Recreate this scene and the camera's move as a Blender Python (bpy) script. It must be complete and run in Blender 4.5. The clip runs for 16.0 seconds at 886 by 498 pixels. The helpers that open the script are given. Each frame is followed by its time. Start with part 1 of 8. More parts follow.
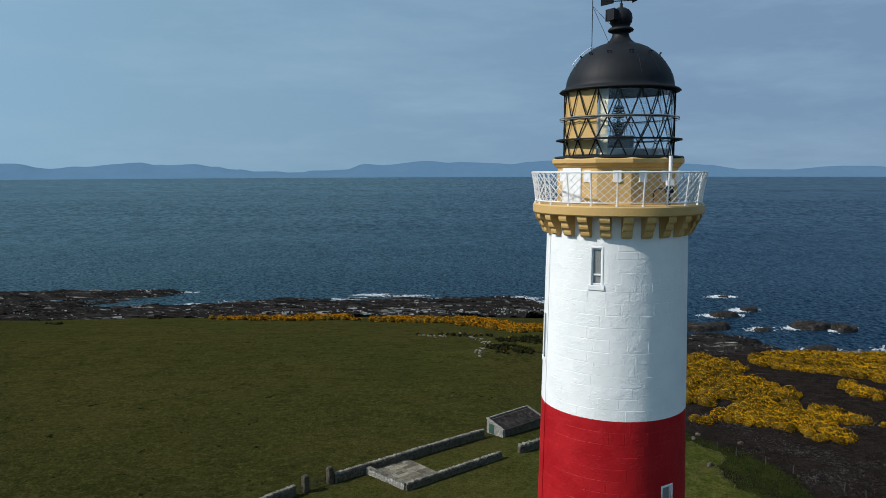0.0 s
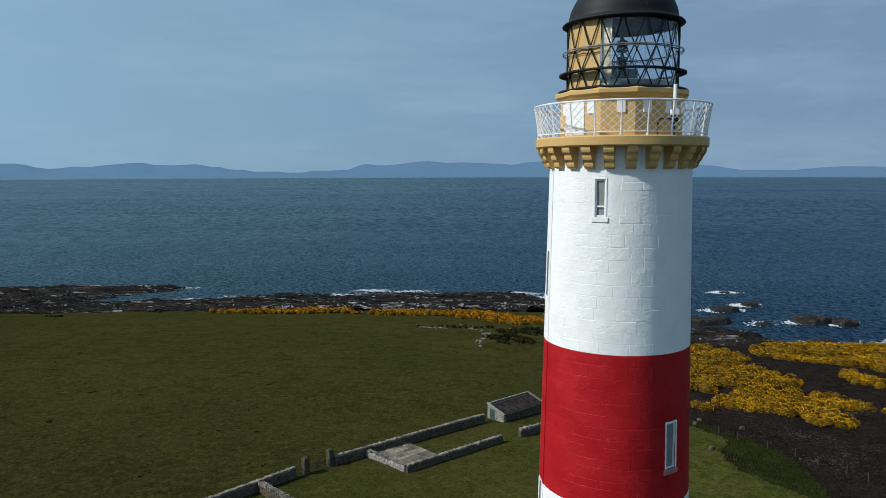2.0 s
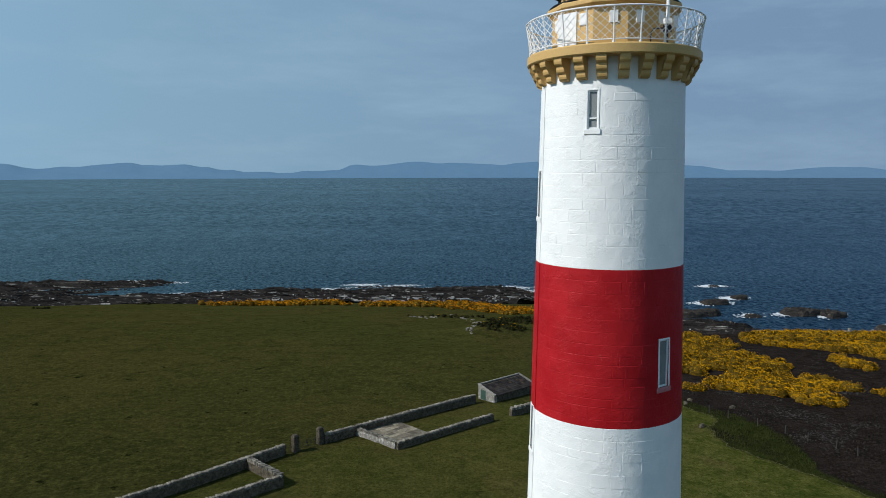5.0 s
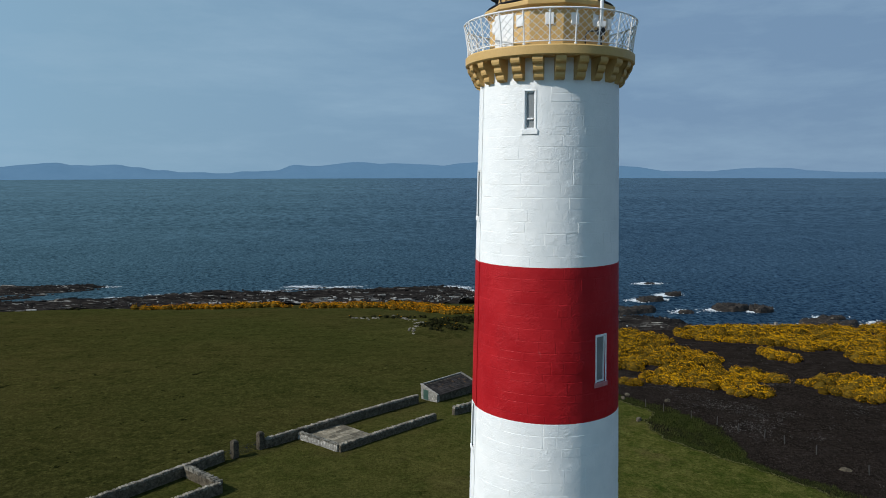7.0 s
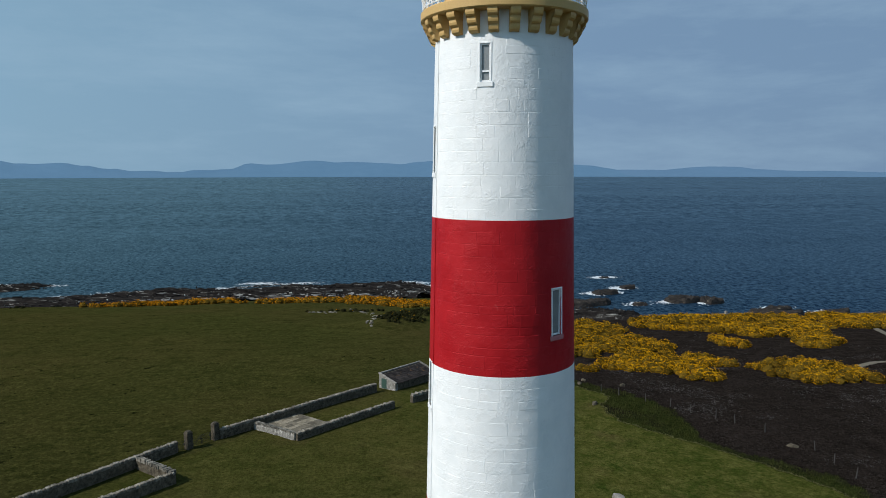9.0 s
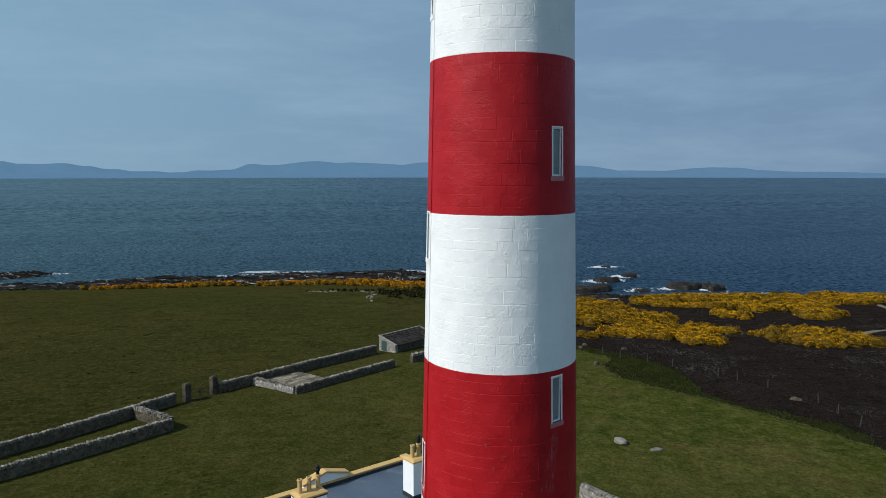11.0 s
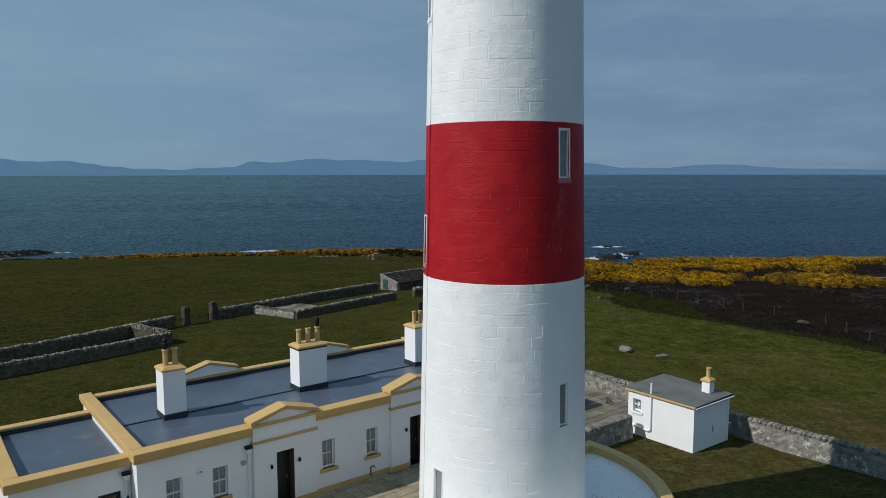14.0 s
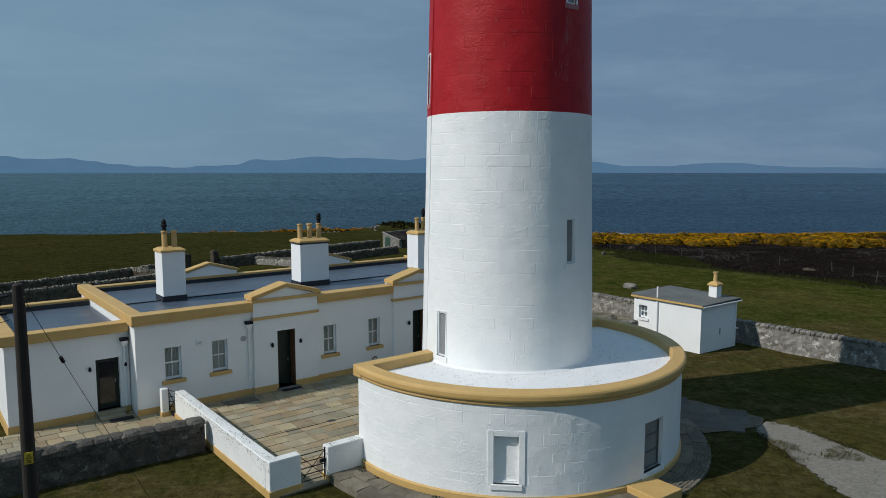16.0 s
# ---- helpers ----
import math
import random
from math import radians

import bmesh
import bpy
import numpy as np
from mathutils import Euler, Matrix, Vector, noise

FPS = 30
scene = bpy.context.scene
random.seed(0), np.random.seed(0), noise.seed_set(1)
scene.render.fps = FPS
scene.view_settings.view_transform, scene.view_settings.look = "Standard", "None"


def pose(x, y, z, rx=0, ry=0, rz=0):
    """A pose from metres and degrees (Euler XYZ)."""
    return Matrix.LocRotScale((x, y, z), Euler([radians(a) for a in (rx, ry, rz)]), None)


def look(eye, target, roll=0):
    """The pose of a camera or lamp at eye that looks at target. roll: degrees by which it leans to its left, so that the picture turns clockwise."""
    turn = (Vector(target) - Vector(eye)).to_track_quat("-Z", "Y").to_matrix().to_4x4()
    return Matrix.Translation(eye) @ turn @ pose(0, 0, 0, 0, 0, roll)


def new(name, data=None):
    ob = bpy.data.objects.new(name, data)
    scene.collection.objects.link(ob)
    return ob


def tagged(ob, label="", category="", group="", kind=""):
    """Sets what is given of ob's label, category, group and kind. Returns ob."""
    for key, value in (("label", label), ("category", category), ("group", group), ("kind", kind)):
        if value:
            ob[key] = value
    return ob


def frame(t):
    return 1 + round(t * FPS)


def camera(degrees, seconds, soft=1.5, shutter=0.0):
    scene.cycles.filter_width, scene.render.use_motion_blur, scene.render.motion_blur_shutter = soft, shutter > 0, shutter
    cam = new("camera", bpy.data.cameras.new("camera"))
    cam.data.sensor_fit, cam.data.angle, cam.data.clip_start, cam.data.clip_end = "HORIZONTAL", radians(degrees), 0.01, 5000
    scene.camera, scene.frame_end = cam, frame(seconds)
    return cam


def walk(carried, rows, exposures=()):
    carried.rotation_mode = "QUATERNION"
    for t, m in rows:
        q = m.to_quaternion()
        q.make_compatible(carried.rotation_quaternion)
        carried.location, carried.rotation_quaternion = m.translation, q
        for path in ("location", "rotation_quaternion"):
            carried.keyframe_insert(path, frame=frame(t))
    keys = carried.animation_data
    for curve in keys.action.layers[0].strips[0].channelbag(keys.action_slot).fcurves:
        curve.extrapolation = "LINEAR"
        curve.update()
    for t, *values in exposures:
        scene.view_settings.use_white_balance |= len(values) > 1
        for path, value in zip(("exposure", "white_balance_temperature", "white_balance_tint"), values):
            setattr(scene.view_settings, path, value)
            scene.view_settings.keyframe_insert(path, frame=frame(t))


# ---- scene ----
cam = camera(64.2, 16.0, soft=0.92)
PATH = [
    (0.0, (-0.145, -0.082, 33.879), (-0.153, 1.906, 33.658), -0.2),
    (0.5, (-0.197, -0.087, 33.343), (-0.202, 1.9, 33.123), -0.2),
    (1.0, (-0.202, -0.047, 32.792), (-0.207, 1.941, 32.572), -0.19),
    (1.5, (-0.204, -0.059, 32.248), (-0.21, 1.929, 32.029), -0.17),
    (2.0, (-0.193, -0.052, 31.72), (-0.202, 1.936, 31.501), -0.16),
    (2.5, (-0.213, -0.02, 31.253), (-0.219, 1.968, 31.035), -0.15),
    (3.0, (-0.208, -0.023, 30.711), (-0.215, 1.965, 30.494), -0.14),
    (3.5, (-0.23, -0.039, 30.099), (-0.23, 1.949, 29.882), -0.13),
    (4.0, (-0.231, -0.028, 29.491), (-0.226, 1.96, 29.274), -0.13),
    (4.5, (-0.212, -0.007, 29.104), (-0.208, 1.981, 28.887), -0.12),
    (4.7, (-0.209, -0.012, 29.035), (-0.204, 1.977, 28.818), -0.12),
    (6.8, (-0.126, 0.005, 28.961), (0.055, 1.985, 28.744), -0.1),
    (7.0, (-0.145, -0.017, 28.98), (0.037, 1.963, 28.764), -0.1),
    (7.5, (-0.145, -0.037, 28.998), (0.113, 1.935, 28.782), -0.1),
    (8.0, (-0.141, -0.074, 29.041), (0.161, 1.891, 28.825), -0.1),
    (8.2, (-0.143, -0.083, 29.017), (0.158, 1.882, 28.801), -0.1),
    (8.8, (-0.125, -0.085, 28.02), (0.176, 1.880, 27.80), -0.09),
    (9.6, (-0.075, -0.090, 26.08), (0.224, 1.876, 25.865), -0.08),
    (10.5, (-0.033, -0.092, 23.698), (0.265, 1.874, 23.483), -0.05),
    (11.0, (-0.01, -0.114, 22.329), (0.287, 1.852, 22.114), -0.04),
    (11.5, (-0.016, -0.147, 21.004), (0.281, 1.819, 20.789), -0.05),
    (12.0, (-0.009, -0.048, 19.674), (0.286, 1.918, 19.458), -0.07),
    (12.5, (-0.016, -0.047, 18.369), (0.28, 1.919, 18.152), -0.09),
    (13.0, (-0.001, 0.05, 17.064), (0.293, 2.017, 16.846), -0.1),
    (13.5, (-0.037, -0.025, 15.744), (0.258, 1.941, 15.525), -0.1),
    (14.0, (-0.037, -0.03, 14.413), (0.255, 1.936, 14.194), -0.09),
    (14.5, (-0.05, -0.05, 13.076), (0.24, 1.917, 12.857), -0.06),
    (15.0, (-0.09, -0.063, 11.758), (0.2, 1.904, 11.538), -0.04),
    (15.5, (-0.107, -0.051, 10.443), (0.181, 1.916, 10.222), -0.02),
    (16.0, (-0.11, -0.064, 9.119), (0.176, 1.903, 8.897), -0.01),
]
walk(cam, [(t, look(eye, target, roll)) for t, eye, target, roll in PATH], exposures=[(0.0, 0.10), (8.0, 0.08), (12.0, 0.04), (13.0, -0.04), (14.0, -0.22), (15.0, -0.33), (16.0, -0.33)])

# ---- light ----
# thin high haze: place from the far side (0) to the sunward side (1), tenths of its radiance
HAZE = [(0.0, (0.148, 0.240, 0.372)), (0.21, (0.160, 0.260, 0.396)), (0.56, (0.204, 0.342, 0.468)), (1.0, (0.250, 0.470, 0.700))]
SUN_AZ, SUN_EL = 194.0, 40.0          # degrees: from +x towards +y, above the horizon
world = bpy.data.worlds.new("sky")
scene.world = world
world.use_nodes = True
wt = world.node_tree
wt.nodes.clear()
w_out = wt.nodes.new("ShaderNodeOutputWorld")
w_bg = wt.nodes.new("ShaderNodeBackground")
w_sky = wt.nodes.new("ShaderNodeTexSky")
w_sky.sky_type = "NISHITA"
w_sky.sun_disc = False
w_sky.sun_elevation = radians(SUN_EL)
w_sky.sun_rotation = radians(90 - SUN_AZ)
w_sky.air_density, w_sky.dust_density, w_sky.ozone_density, w_sky.altitude = 1.0, 1.0, 1.8, 40
w_co = wt.nodes.new("ShaderNodeTexCoord")
w_map = wt.nodes.new("ShaderNodeMapping")
w_map.inputs["Scale"].default_value = (1.0, 1.0, 4.6)
w_n = wt.nodes.new("ShaderNodeTexNoise")
w_n.inputs["Scale"].default_value, w_n.inputs["Detail"].default_value, w_n.inputs["Roughness"].default_value = 3.4, 10, 0.62
w_n.inputs["Distortion"].default_value = 0.1
w_r = wt.nodes.new("ShaderNodeValToRGB")
w_r.color_ramp.elements[0].position, w_r.color_ramp.elements[0].color = 0.47, (0, 0, 0, 1)
w_r.color_ramp.elements[1].position, w_r.color_ramp.elements[1].color = 0.76, (1, 1, 1, 1)
w_mix = wt.nodes.new("ShaderNodeMixRGB")
w_mix.inputs["Fac"].default_value = 0.97
wt.links.new(w_co.outputs["Generated"], w_map.inputs["Vector"])
wt.links.new(w_map.outputs["Vector"], w_n.inputs["Vector"])
wt.links.new(w_n.outputs["Fac"], w_r.inputs["Fac"])
w_dot = wt.nodes.new("ShaderNodeVectorMath")
w_dot.operation = "DOT_PRODUCT"
w_dot.inputs[1].default_value = (math.cos(radians(SUN_AZ)), math.sin(radians(SUN_AZ)), 0)
w_side = wt.nodes.new("ShaderNodeMapRange")
w_side.inputs["From Min"].default_value, w_side.inputs["From Max"].default_value = -1.0, 1.0
w_side.inputs["To Min"].default_value, w_side.inputs["To Max"].default_value = 0.0, 1.0
w_hz = wt.nodes.new("ShaderNodeVectorMath")
w_hz.operation = "SCALE"
w_hz.inputs["Scale"].default_value = 10.0
w_hr = wt.nodes.new("ShaderNodeValToRGB")
for k, (at, c) in enumerate(HAZE):
    el = w_hr.color_ramp.elements[0] if k == 0 else w_hr.color_ramp.elements.new(at) if k < 3 else w_hr.color_ramp.elements[-1]
    el.position, el.color = at, (*c, 1)
wt.links.new(w_co.outputs["Generated"], w_dot.inputs[0])
wt.links.new(w_dot.outputs["Value"], w_side.inputs["Value"])
wt.links.new(w_side.outputs["Result"], w_hr.inputs["Fac"])
wt.links.new(w_hr.outputs["Color"], w_hz.inputs[0])
wt.links.new(w_hz.outputs["Vector"], w_mix.inputs["Color2"])
wt.links.new(w_sky.outputs["Color"], w_mix.inputs["Color1"])
w_cl = wt.nodes.new("ShaderNodeMixRGB")
w_cl.inputs["Color2"].default_value = (2.8, 4.15, 5.4, 1)       # wisps of cirrus
w_cf = wt.nodes.new("ShaderNodeMath")
w_cf.operation = "MULTIPLY"
w_cf.inputs[1].default_value = 0.50
wt.links.new(w_r.outputs["Color"], w_cf.inputs[0])
wt.links.new(w_cf.outputs["Value"], w_cl.inputs["Fac"])
wt.links.new(w_mix.outputs["Color"], w_cl.inputs["Color1"])
wt.links.new(w_cl.outputs["Color"], w_bg.inputs["Color"])
w_bg.inputs["Strength"].default_value = 0.105
wt.links.new(w_bg.outputs["Background"], w_out.inputs["Surface"])

sun = new("sun", bpy.data.lights.new("sun", "SUN"))
sun.data.energy, sun.data.angle, sun.data.color = 3.9, radians(0.55), (1.0, 0.965, 0.92)
_d = Vector((math.cos(radians(SUN_AZ)) * math.cos(radians(SUN_EL)), math.sin(radians(SUN_AZ)) * math.cos(radians(SUN_EL)), math.sin(radians(SUN_EL))))
sun.matrix_world = look(_d * 200, (0, 0, 0))


# ---- materials ----
def material(name, a, b, rough=0.6, scale=1.0, fine=25.0, bump=0.0, bump_fine=0.0, metal=0.0, spec=0.4, third=None, third_at=0.62, third_scale=None, random_amt=0.0, island_amt=0.0, stretch=None, tints=()):
    """Two colours mixed by coarse and fine noise, an optional third as stains, with relief in metres."""
    m = bpy.data.materials.new(name)
    m.use_nodes = True
    nt = m.node_tree
    bs = nt.nodes["Principled BSDF"]
    bs.inputs["Roughness"].default_value, bs.inputs["Metallic"].default_value = rough, metal
    bs.inputs["Specular IOR Level"].default_value = spec
    geo = nt.nodes.new("ShaderNodeNewGeometry")
    src = geo.outputs["Position"]
    if stretch:
        mp = nt.nodes.new("ShaderNodeMapping")
        mp.inputs["Scale"].default_value = stretch
        nt.links.new(src, mp.inputs["Vector"])
        src = mp.outputs["Vector"]

    def tex(s, detail=4, rg=0.6):
        n = nt.nodes.new("ShaderNodeTexNoise")
        n.inputs["Scale"].default_value, n.inputs["Detail"].default_value, n.inputs["Roughness"].default_value = s, detail, rg
        nt.links.new(src, n.inputs["Vector"])
        return n.outputs["Fac"]

    def ramp(sock, p0, p1):
        r = nt.nodes.new("ShaderNodeMapRange")
        r.inputs["From Min"].default_value, r.inputs["From Max"].default_value = p0, p1
        nt.links.new(sock, r.inputs["Value"])
        return r.outputs["Result"]

    coarse, small = tex(scale), tex(fine, 5, 0.65)
    add = nt.nodes.new("ShaderNodeMath")
    add.operation = "MULTIPLY_ADD"
    add.inputs[1].default_value = 0.45
    half = nt.nodes.new("ShaderNodeMath")
    half.operation = "MULTIPLY"
    half.inputs[1].default_value = 0.55
    nt.links.new(coarse, half.inputs[0])
    nt.links.new(small, add.inputs[0])
    nt.links.new(half.outputs[0], add.inputs[2])
    fac = ramp(add.outputs[0], 0.36, 0.64)
    mix = nt.nodes.new("ShaderNodeMixRGB")
    mix.inputs["Color1"].default_value, mix.inputs["Color2"].default_value = (*a, 1), (*b, 1)
    nt.links.new(fac, mix.inputs["Fac"])
    col = mix.outputs["Color"]
    if third:
        mx = nt.nodes.new("ShaderNodeMixRGB")
        mx.inputs["Color2"].default_value = (*third, 1)
        nt.links.new(ramp(tex(third_scale or scale * 2.3, 6, 0.7), third_at, third_at + 0.1), mx.inputs["Fac"])
        nt.links.new(col, mx.inputs["Color1"])
        col = mx.outputs["Color"]
    if tints:
        tr, tm = nt.nodes.new("ShaderNodeValToRGB"), nt.nodes.new("ShaderNodeMixRGB")
        tr.color_ramp.interpolation = "CONSTANT"
        for i, c in enumerate(tints):
            e = tr.color_ramp.elements[i] if i < 2 else tr.color_ramp.elements.new(i / len(tints))
            e.position, e.color = i / len(tints), (*c, 1)
        pick = nt.nodes.new("ShaderNodeMath")
        pick.operation = "FRACT"
        many = nt.nodes.new("ShaderNodeMath")
        many.operation = "MULTIPLY"
        many.inputs[1].default_value = 17.3
        nt.links.new(nt.nodes.new("ShaderNodeObjectInfo").outputs["Random"] if random_amt else geo.outputs["Random Per Island"], many.inputs[0])
        nt.links.new(many.outputs[0], pick.inputs[0])
        nt.links.new(pick.outputs[0], tr.inputs["Fac"])
        tm.blend_type = "MULTIPLY"
        tm.inputs["Fac"].default_value = 1.0
        nt.links.new(col, tm.inputs["Color1"])
        nt.links.new(tr.outputs["Color"], tm.inputs["Color2"])
        col = tm.outputs["Color"]
    if random_amt or island_amt:
        hs = nt.nodes.new("ShaderNodeHueSaturation")
        rng = nt.nodes.new("ShaderNodeMapRange")
        amt = random_amt or island_amt
        rng.inputs["To Min"].default_value, rng.inputs["To Max"].default_value = 1 - amt, 1 + amt
        if random_amt:
            oi = nt.nodes.new("ShaderNodeObjectInfo")
            nt.links.new(oi.outputs["Random"], rng.inputs["Value"])
        else:
            nt.links.new(geo.outputs["Random Per Island"], rng.inputs["Value"])
        nt.links.new(rng.outputs["Result"], hs.inputs["Value"])
        nt.links.new(col, hs.inputs["Color"])
        col = hs.outputs["Color"]
    nt.links.new(col, bs.inputs["Base Color"])
    rv = nt.nodes.new("ShaderNodeMapRange")
    rv.inputs["To Min"].default_value, rv.inputs["To Max"].default_value = max(0.02, rough - 0.08), min(1, rough + 0.08)
    nt.links.new(small, rv.inputs["Value"])
    nt.links.new(rv.outputs["Result"], bs.inputs["Roughness"])
    last = None
    for sock, dist in ((coarse, bump), (small, bump_fine)):
        if dist:
            bp = nt.nodes.new("ShaderNodeBump")
            bp.inputs["Distance"].default_value = dist
            bp.inputs["Strength"].default_value = 1.0
            nt.links.new(sock, bp.inputs["Height"])
            if last:
                nt.links.new(last, bp.inputs["Normal"])
            last = bp.outputs["Normal"]
    if last:
        nt.links.new(last, bs.inputs["Normal"])
    return m


def masonry_paint(name, a, b, rough, spec, worn=None):
    """Thick paint over dressed stone: tooled relief that differs from patch to patch, faint grime and wear."""
    m = bpy.data.materials.new(name)
    m.use_nodes = True
    nt = m.node_tree
    L, N = nt.links.new, nt.nodes.new
    bs = nt.nodes["Principled BSDF"]
    bs.inputs["Roughness"].default_value, bs.inputs["Specular IOR Level"].default_value = rough, spec
    geo = N("ShaderNodeNewGeometry")

    def tex(sc, d, r, dist=0.0, stretch=None):
        n = N("ShaderNodeTexNoise")
        n.inputs["Scale"].default_value, n.inputs["Detail"].default_value, n.inputs["Roughness"].default_value, n.inputs["Distortion"].default_value = sc, d, r, dist
        src = geo.outputs["Position"]
        if stretch:
            mp = N("ShaderNodeMapping")
            mp.inputs["Scale"].default_value = stretch
            L(src, mp.inputs["Vector"])
            src = mp.outputs["Vector"]
        L(src, n.inputs["Vector"])
        return n.outputs["Fac"]

    def rng(sock, p, q, lo=0.0, hi=1.0):
        r = N("ShaderNodeMapRange")
        for k, v in (("From Min", p), ("From Max", q), ("To Min", lo), ("To Max", hi)):
            r.inputs[k].default_value = v
        L(sock, r.inputs["Value"])
        return r.outputs["Result"]

    def mix(f, c1, c2):
        x = N("ShaderNodeMixRGB")
        L(f, x.inputs["Fac"])
        for key, v in (("Color1", c1), ("Color2", c2)):
            if isinstance(v, tuple):
                x.inputs[key].default_value = (*v, 1)
            else:
                L(v, x.inputs[key])
        return x.outputs["Color"]

    col = mix(rng(tex(1.1, 6, 0.65), 0.38, 0.62), a, b)
    if worn:
        col = mix(rng(tex(2.4, 7, 0.75, 0.0, (1, 1, 0.45)), 0.66, 0.80), col, worn)
    L(col, bs.inputs["Base Color"])
    tool = N("ShaderNodeMath")
    tool.operation = "MULTIPLY"
    L(tex(13, 3, 0.65, 0.7), tool.inputs[0])
    L(rng(tex(1.7, 2, 0.5), 0.36, 0.64, 0.15, 1.0), tool.inputs[1])
    last = None
    for sock, dist in ((tex(2.2, 2, 0.5), 0.007), (tool.outputs[0], 0.021), (tex(50, 3, 0.6), 0.003)):
        bp = N("ShaderNodeBump")
        bp.inputs["Distance"].default_value = dist
        L(sock, bp.inputs["Height"])
        if last:
            L(last, bp.inputs["Normal"])
        last = bp.outputs["Normal"]
    L(last, bs.inputs["Normal"])
    return m


M = {}
M["white"] = material("white_paint_on_stone", (0.77, 0.78, 0.77), (0.83, 0.83, 0.81), 0.5, 0.9, 16, 0.006, 0.010)
M["white_tower"] = masonry_paint("white_masonry_paint", (0.77, 0.785, 0.77), (0.83, 0.835, 0.815), 0.5, 0.35)
M["red_tower"] = masonry_paint("red_masonry_paint", (0.335, 0.005, 0.009), (0.40, 0.010, 0.014), 0.5, 0.25, (0.40, 0.075, 0.07))
M["lichen"] = material("dark_lichen", (0.065, 0.05, 0.033), (0.15, 0.115, 0.08), 0.95, 6, 40)
M["scuff"] = material("scuffed_red_paint", (0.38, 0.115, 0.12), (0.46, 0.20, 0.205), 0.7, 6, 30)
M["rubbed"] = material("rubbed_red_paint", (0.38, 0.035, 0.04), (0.43, 0.085, 0.085), 0.7, 6, 30)
M["white_metal"] = material("white_painted_iron", (0.78, 0.79, 0.79), (0.84, 0.84, 0.83), 0.35, 3, 30)
M["tan"] = material("ochre_paint", (0.50, 0.315, 0.105), (0.58, 0.375, 0.14), 0.55, 1.1, 18, 0.004, 0.006, third=(0.17, 0.115, 0.055), third_at=0.655, third_scale=5.0)
M["black"] = material("black_painted_iron", (0.006, 0.007, 0.009), (0.012, 0.013, 0.015), 0.6, 2, 30, 0.0, 0.002, spec=0.22)
M["roof"] = material("grey_blue_roof_felt", (0.055, 0.075, 0.105), (0.085, 0.11, 0.145), 0.38, 0.5, 6, 0.01, 0.003, third=(0.11, 0.135, 0.16), third_at=0.58, third_scale=0.8)
M["roof_edge"] = material("dark_flashing", (0.018, 0.022, 0.028), (0.03, 0.036, 0.045), 0.5, 1.5, 20)
M["hut_roof"] = material("grey_slate_felt", (0.082, 0.088, 0.082), (0.16, 0.165, 0.152), 0.8, 0.8, 16, 0.01, 0.006, third=(0.24, 0.24, 0.23), third_at=0.61, third_scale=5.0)
M["door_green"] = material("dark_green_door_paint", (0.008, 0.018, 0.016), (0.014, 0.027, 0.024), 0.35, 2, 20)
M["wood_brown"] = material("brown_varnished_wood", (0.12, 0.055, 0.025), (0.17, 0.08, 0.035), 0.45, 3, 30)
M["mat"] = material("black_rubber", (0.01, 0.01, 0.011), (0.02, 0.02, 0.02), 0.9, 5, 60)
M["stone"] = material("grey_rubble_stone", (0.046, 0.041, 0.034), (0.145, 0.130, 0.106), 0.9, 2.4, 16, 0.05, 0.04, third=(0.34, 0.33, 0.30), third_at=0.63, third_scale=3.5, random_amt=0.25)
M["stone_far"] = material("grey_rubble_masonry", (0.032, 0.026, 0.019), (0.135, 0.115, 0.083), 0.95, 2.6, 7, 0.12, 0.07, spec=0.05, third=(0.22, 0.205, 0.175), third_at=0.63, third_scale=3.0, island_amt=0.3)
M["stone_lime"] = material("limewashed_rubble", (0.10, 0.09, 0.075), (0.28, 0.26, 0.225), 0.95, 2.2, 12, 0.06, 0.03, spec=0.1, third=(0.37, 0.355, 0.32), third_at=0.60, third_scale=3.0, random_amt=0.3)
M["mortar"] = material("weathered_harling", (0.030, 0.026, 0.020), (0.108, 0.093, 0.073), 0.95, 3.0, 15, 0.08, 0.05, third=(0.25, 0.233, 0.20), third_at=0.575, third_scale=2.4)
M["mortar_lime"] = material("limewashed_harling", (0.11, 0.102, 0.085), (0.29, 0.275, 0.24), 0.95, 2.6, 14, 0.06, 0.04, third=(0.50, 0.475, 0.425), third_at=0.545, third_scale=3.0)
M["grey_pane"] = material("flat_grey_pane", (0.19, 0.20, 0.20), (0.25, 0.26, 0.255), 0.22, 1.5, 12, spec=0.5)
FLAG_TINTS = ((1, 1, 1), (0.92, 0.95, 1.02), (1.02, 0.91, 0.80), (0.82, 0.84, 0.86), (1.05, 1.03, 0.96), (0.95, 0.86, 0.80))
M["flag"] = material("sandstone_flags", (0.27, 0.228, 0.143), (0.385, 0.332, 0.225), 0.8, 1.2, 11, 0.01, 0.01, third=(0.21, 0.18, 0.13), third_at=0.60, third_scale=0.8, random_amt=0.18, tints=FLAG_TINTS)
M["flag_far"] = material("weathered_flags", (0.10, 0.086, 0.062), (0.225, 0.195, 0.145), 0.95, 2.0, 9, 0.02, 0.01, spec=0.1, third=(0.05, 0.05, 0.022), third_at=0.6, third_scale=1.5, island_amt=0.5)
M["stone_cope"] = material("lichened_cope_stones", (0.075, 0.067, 0.053), (0.27, 0.245, 0.20), 0.95, 1.8, 9, 0.05, 0.03, spec=0.05, third=(0.34, 0.33, 0.30), third_at=0.62, third_scale=3.0, island_amt=0.4)
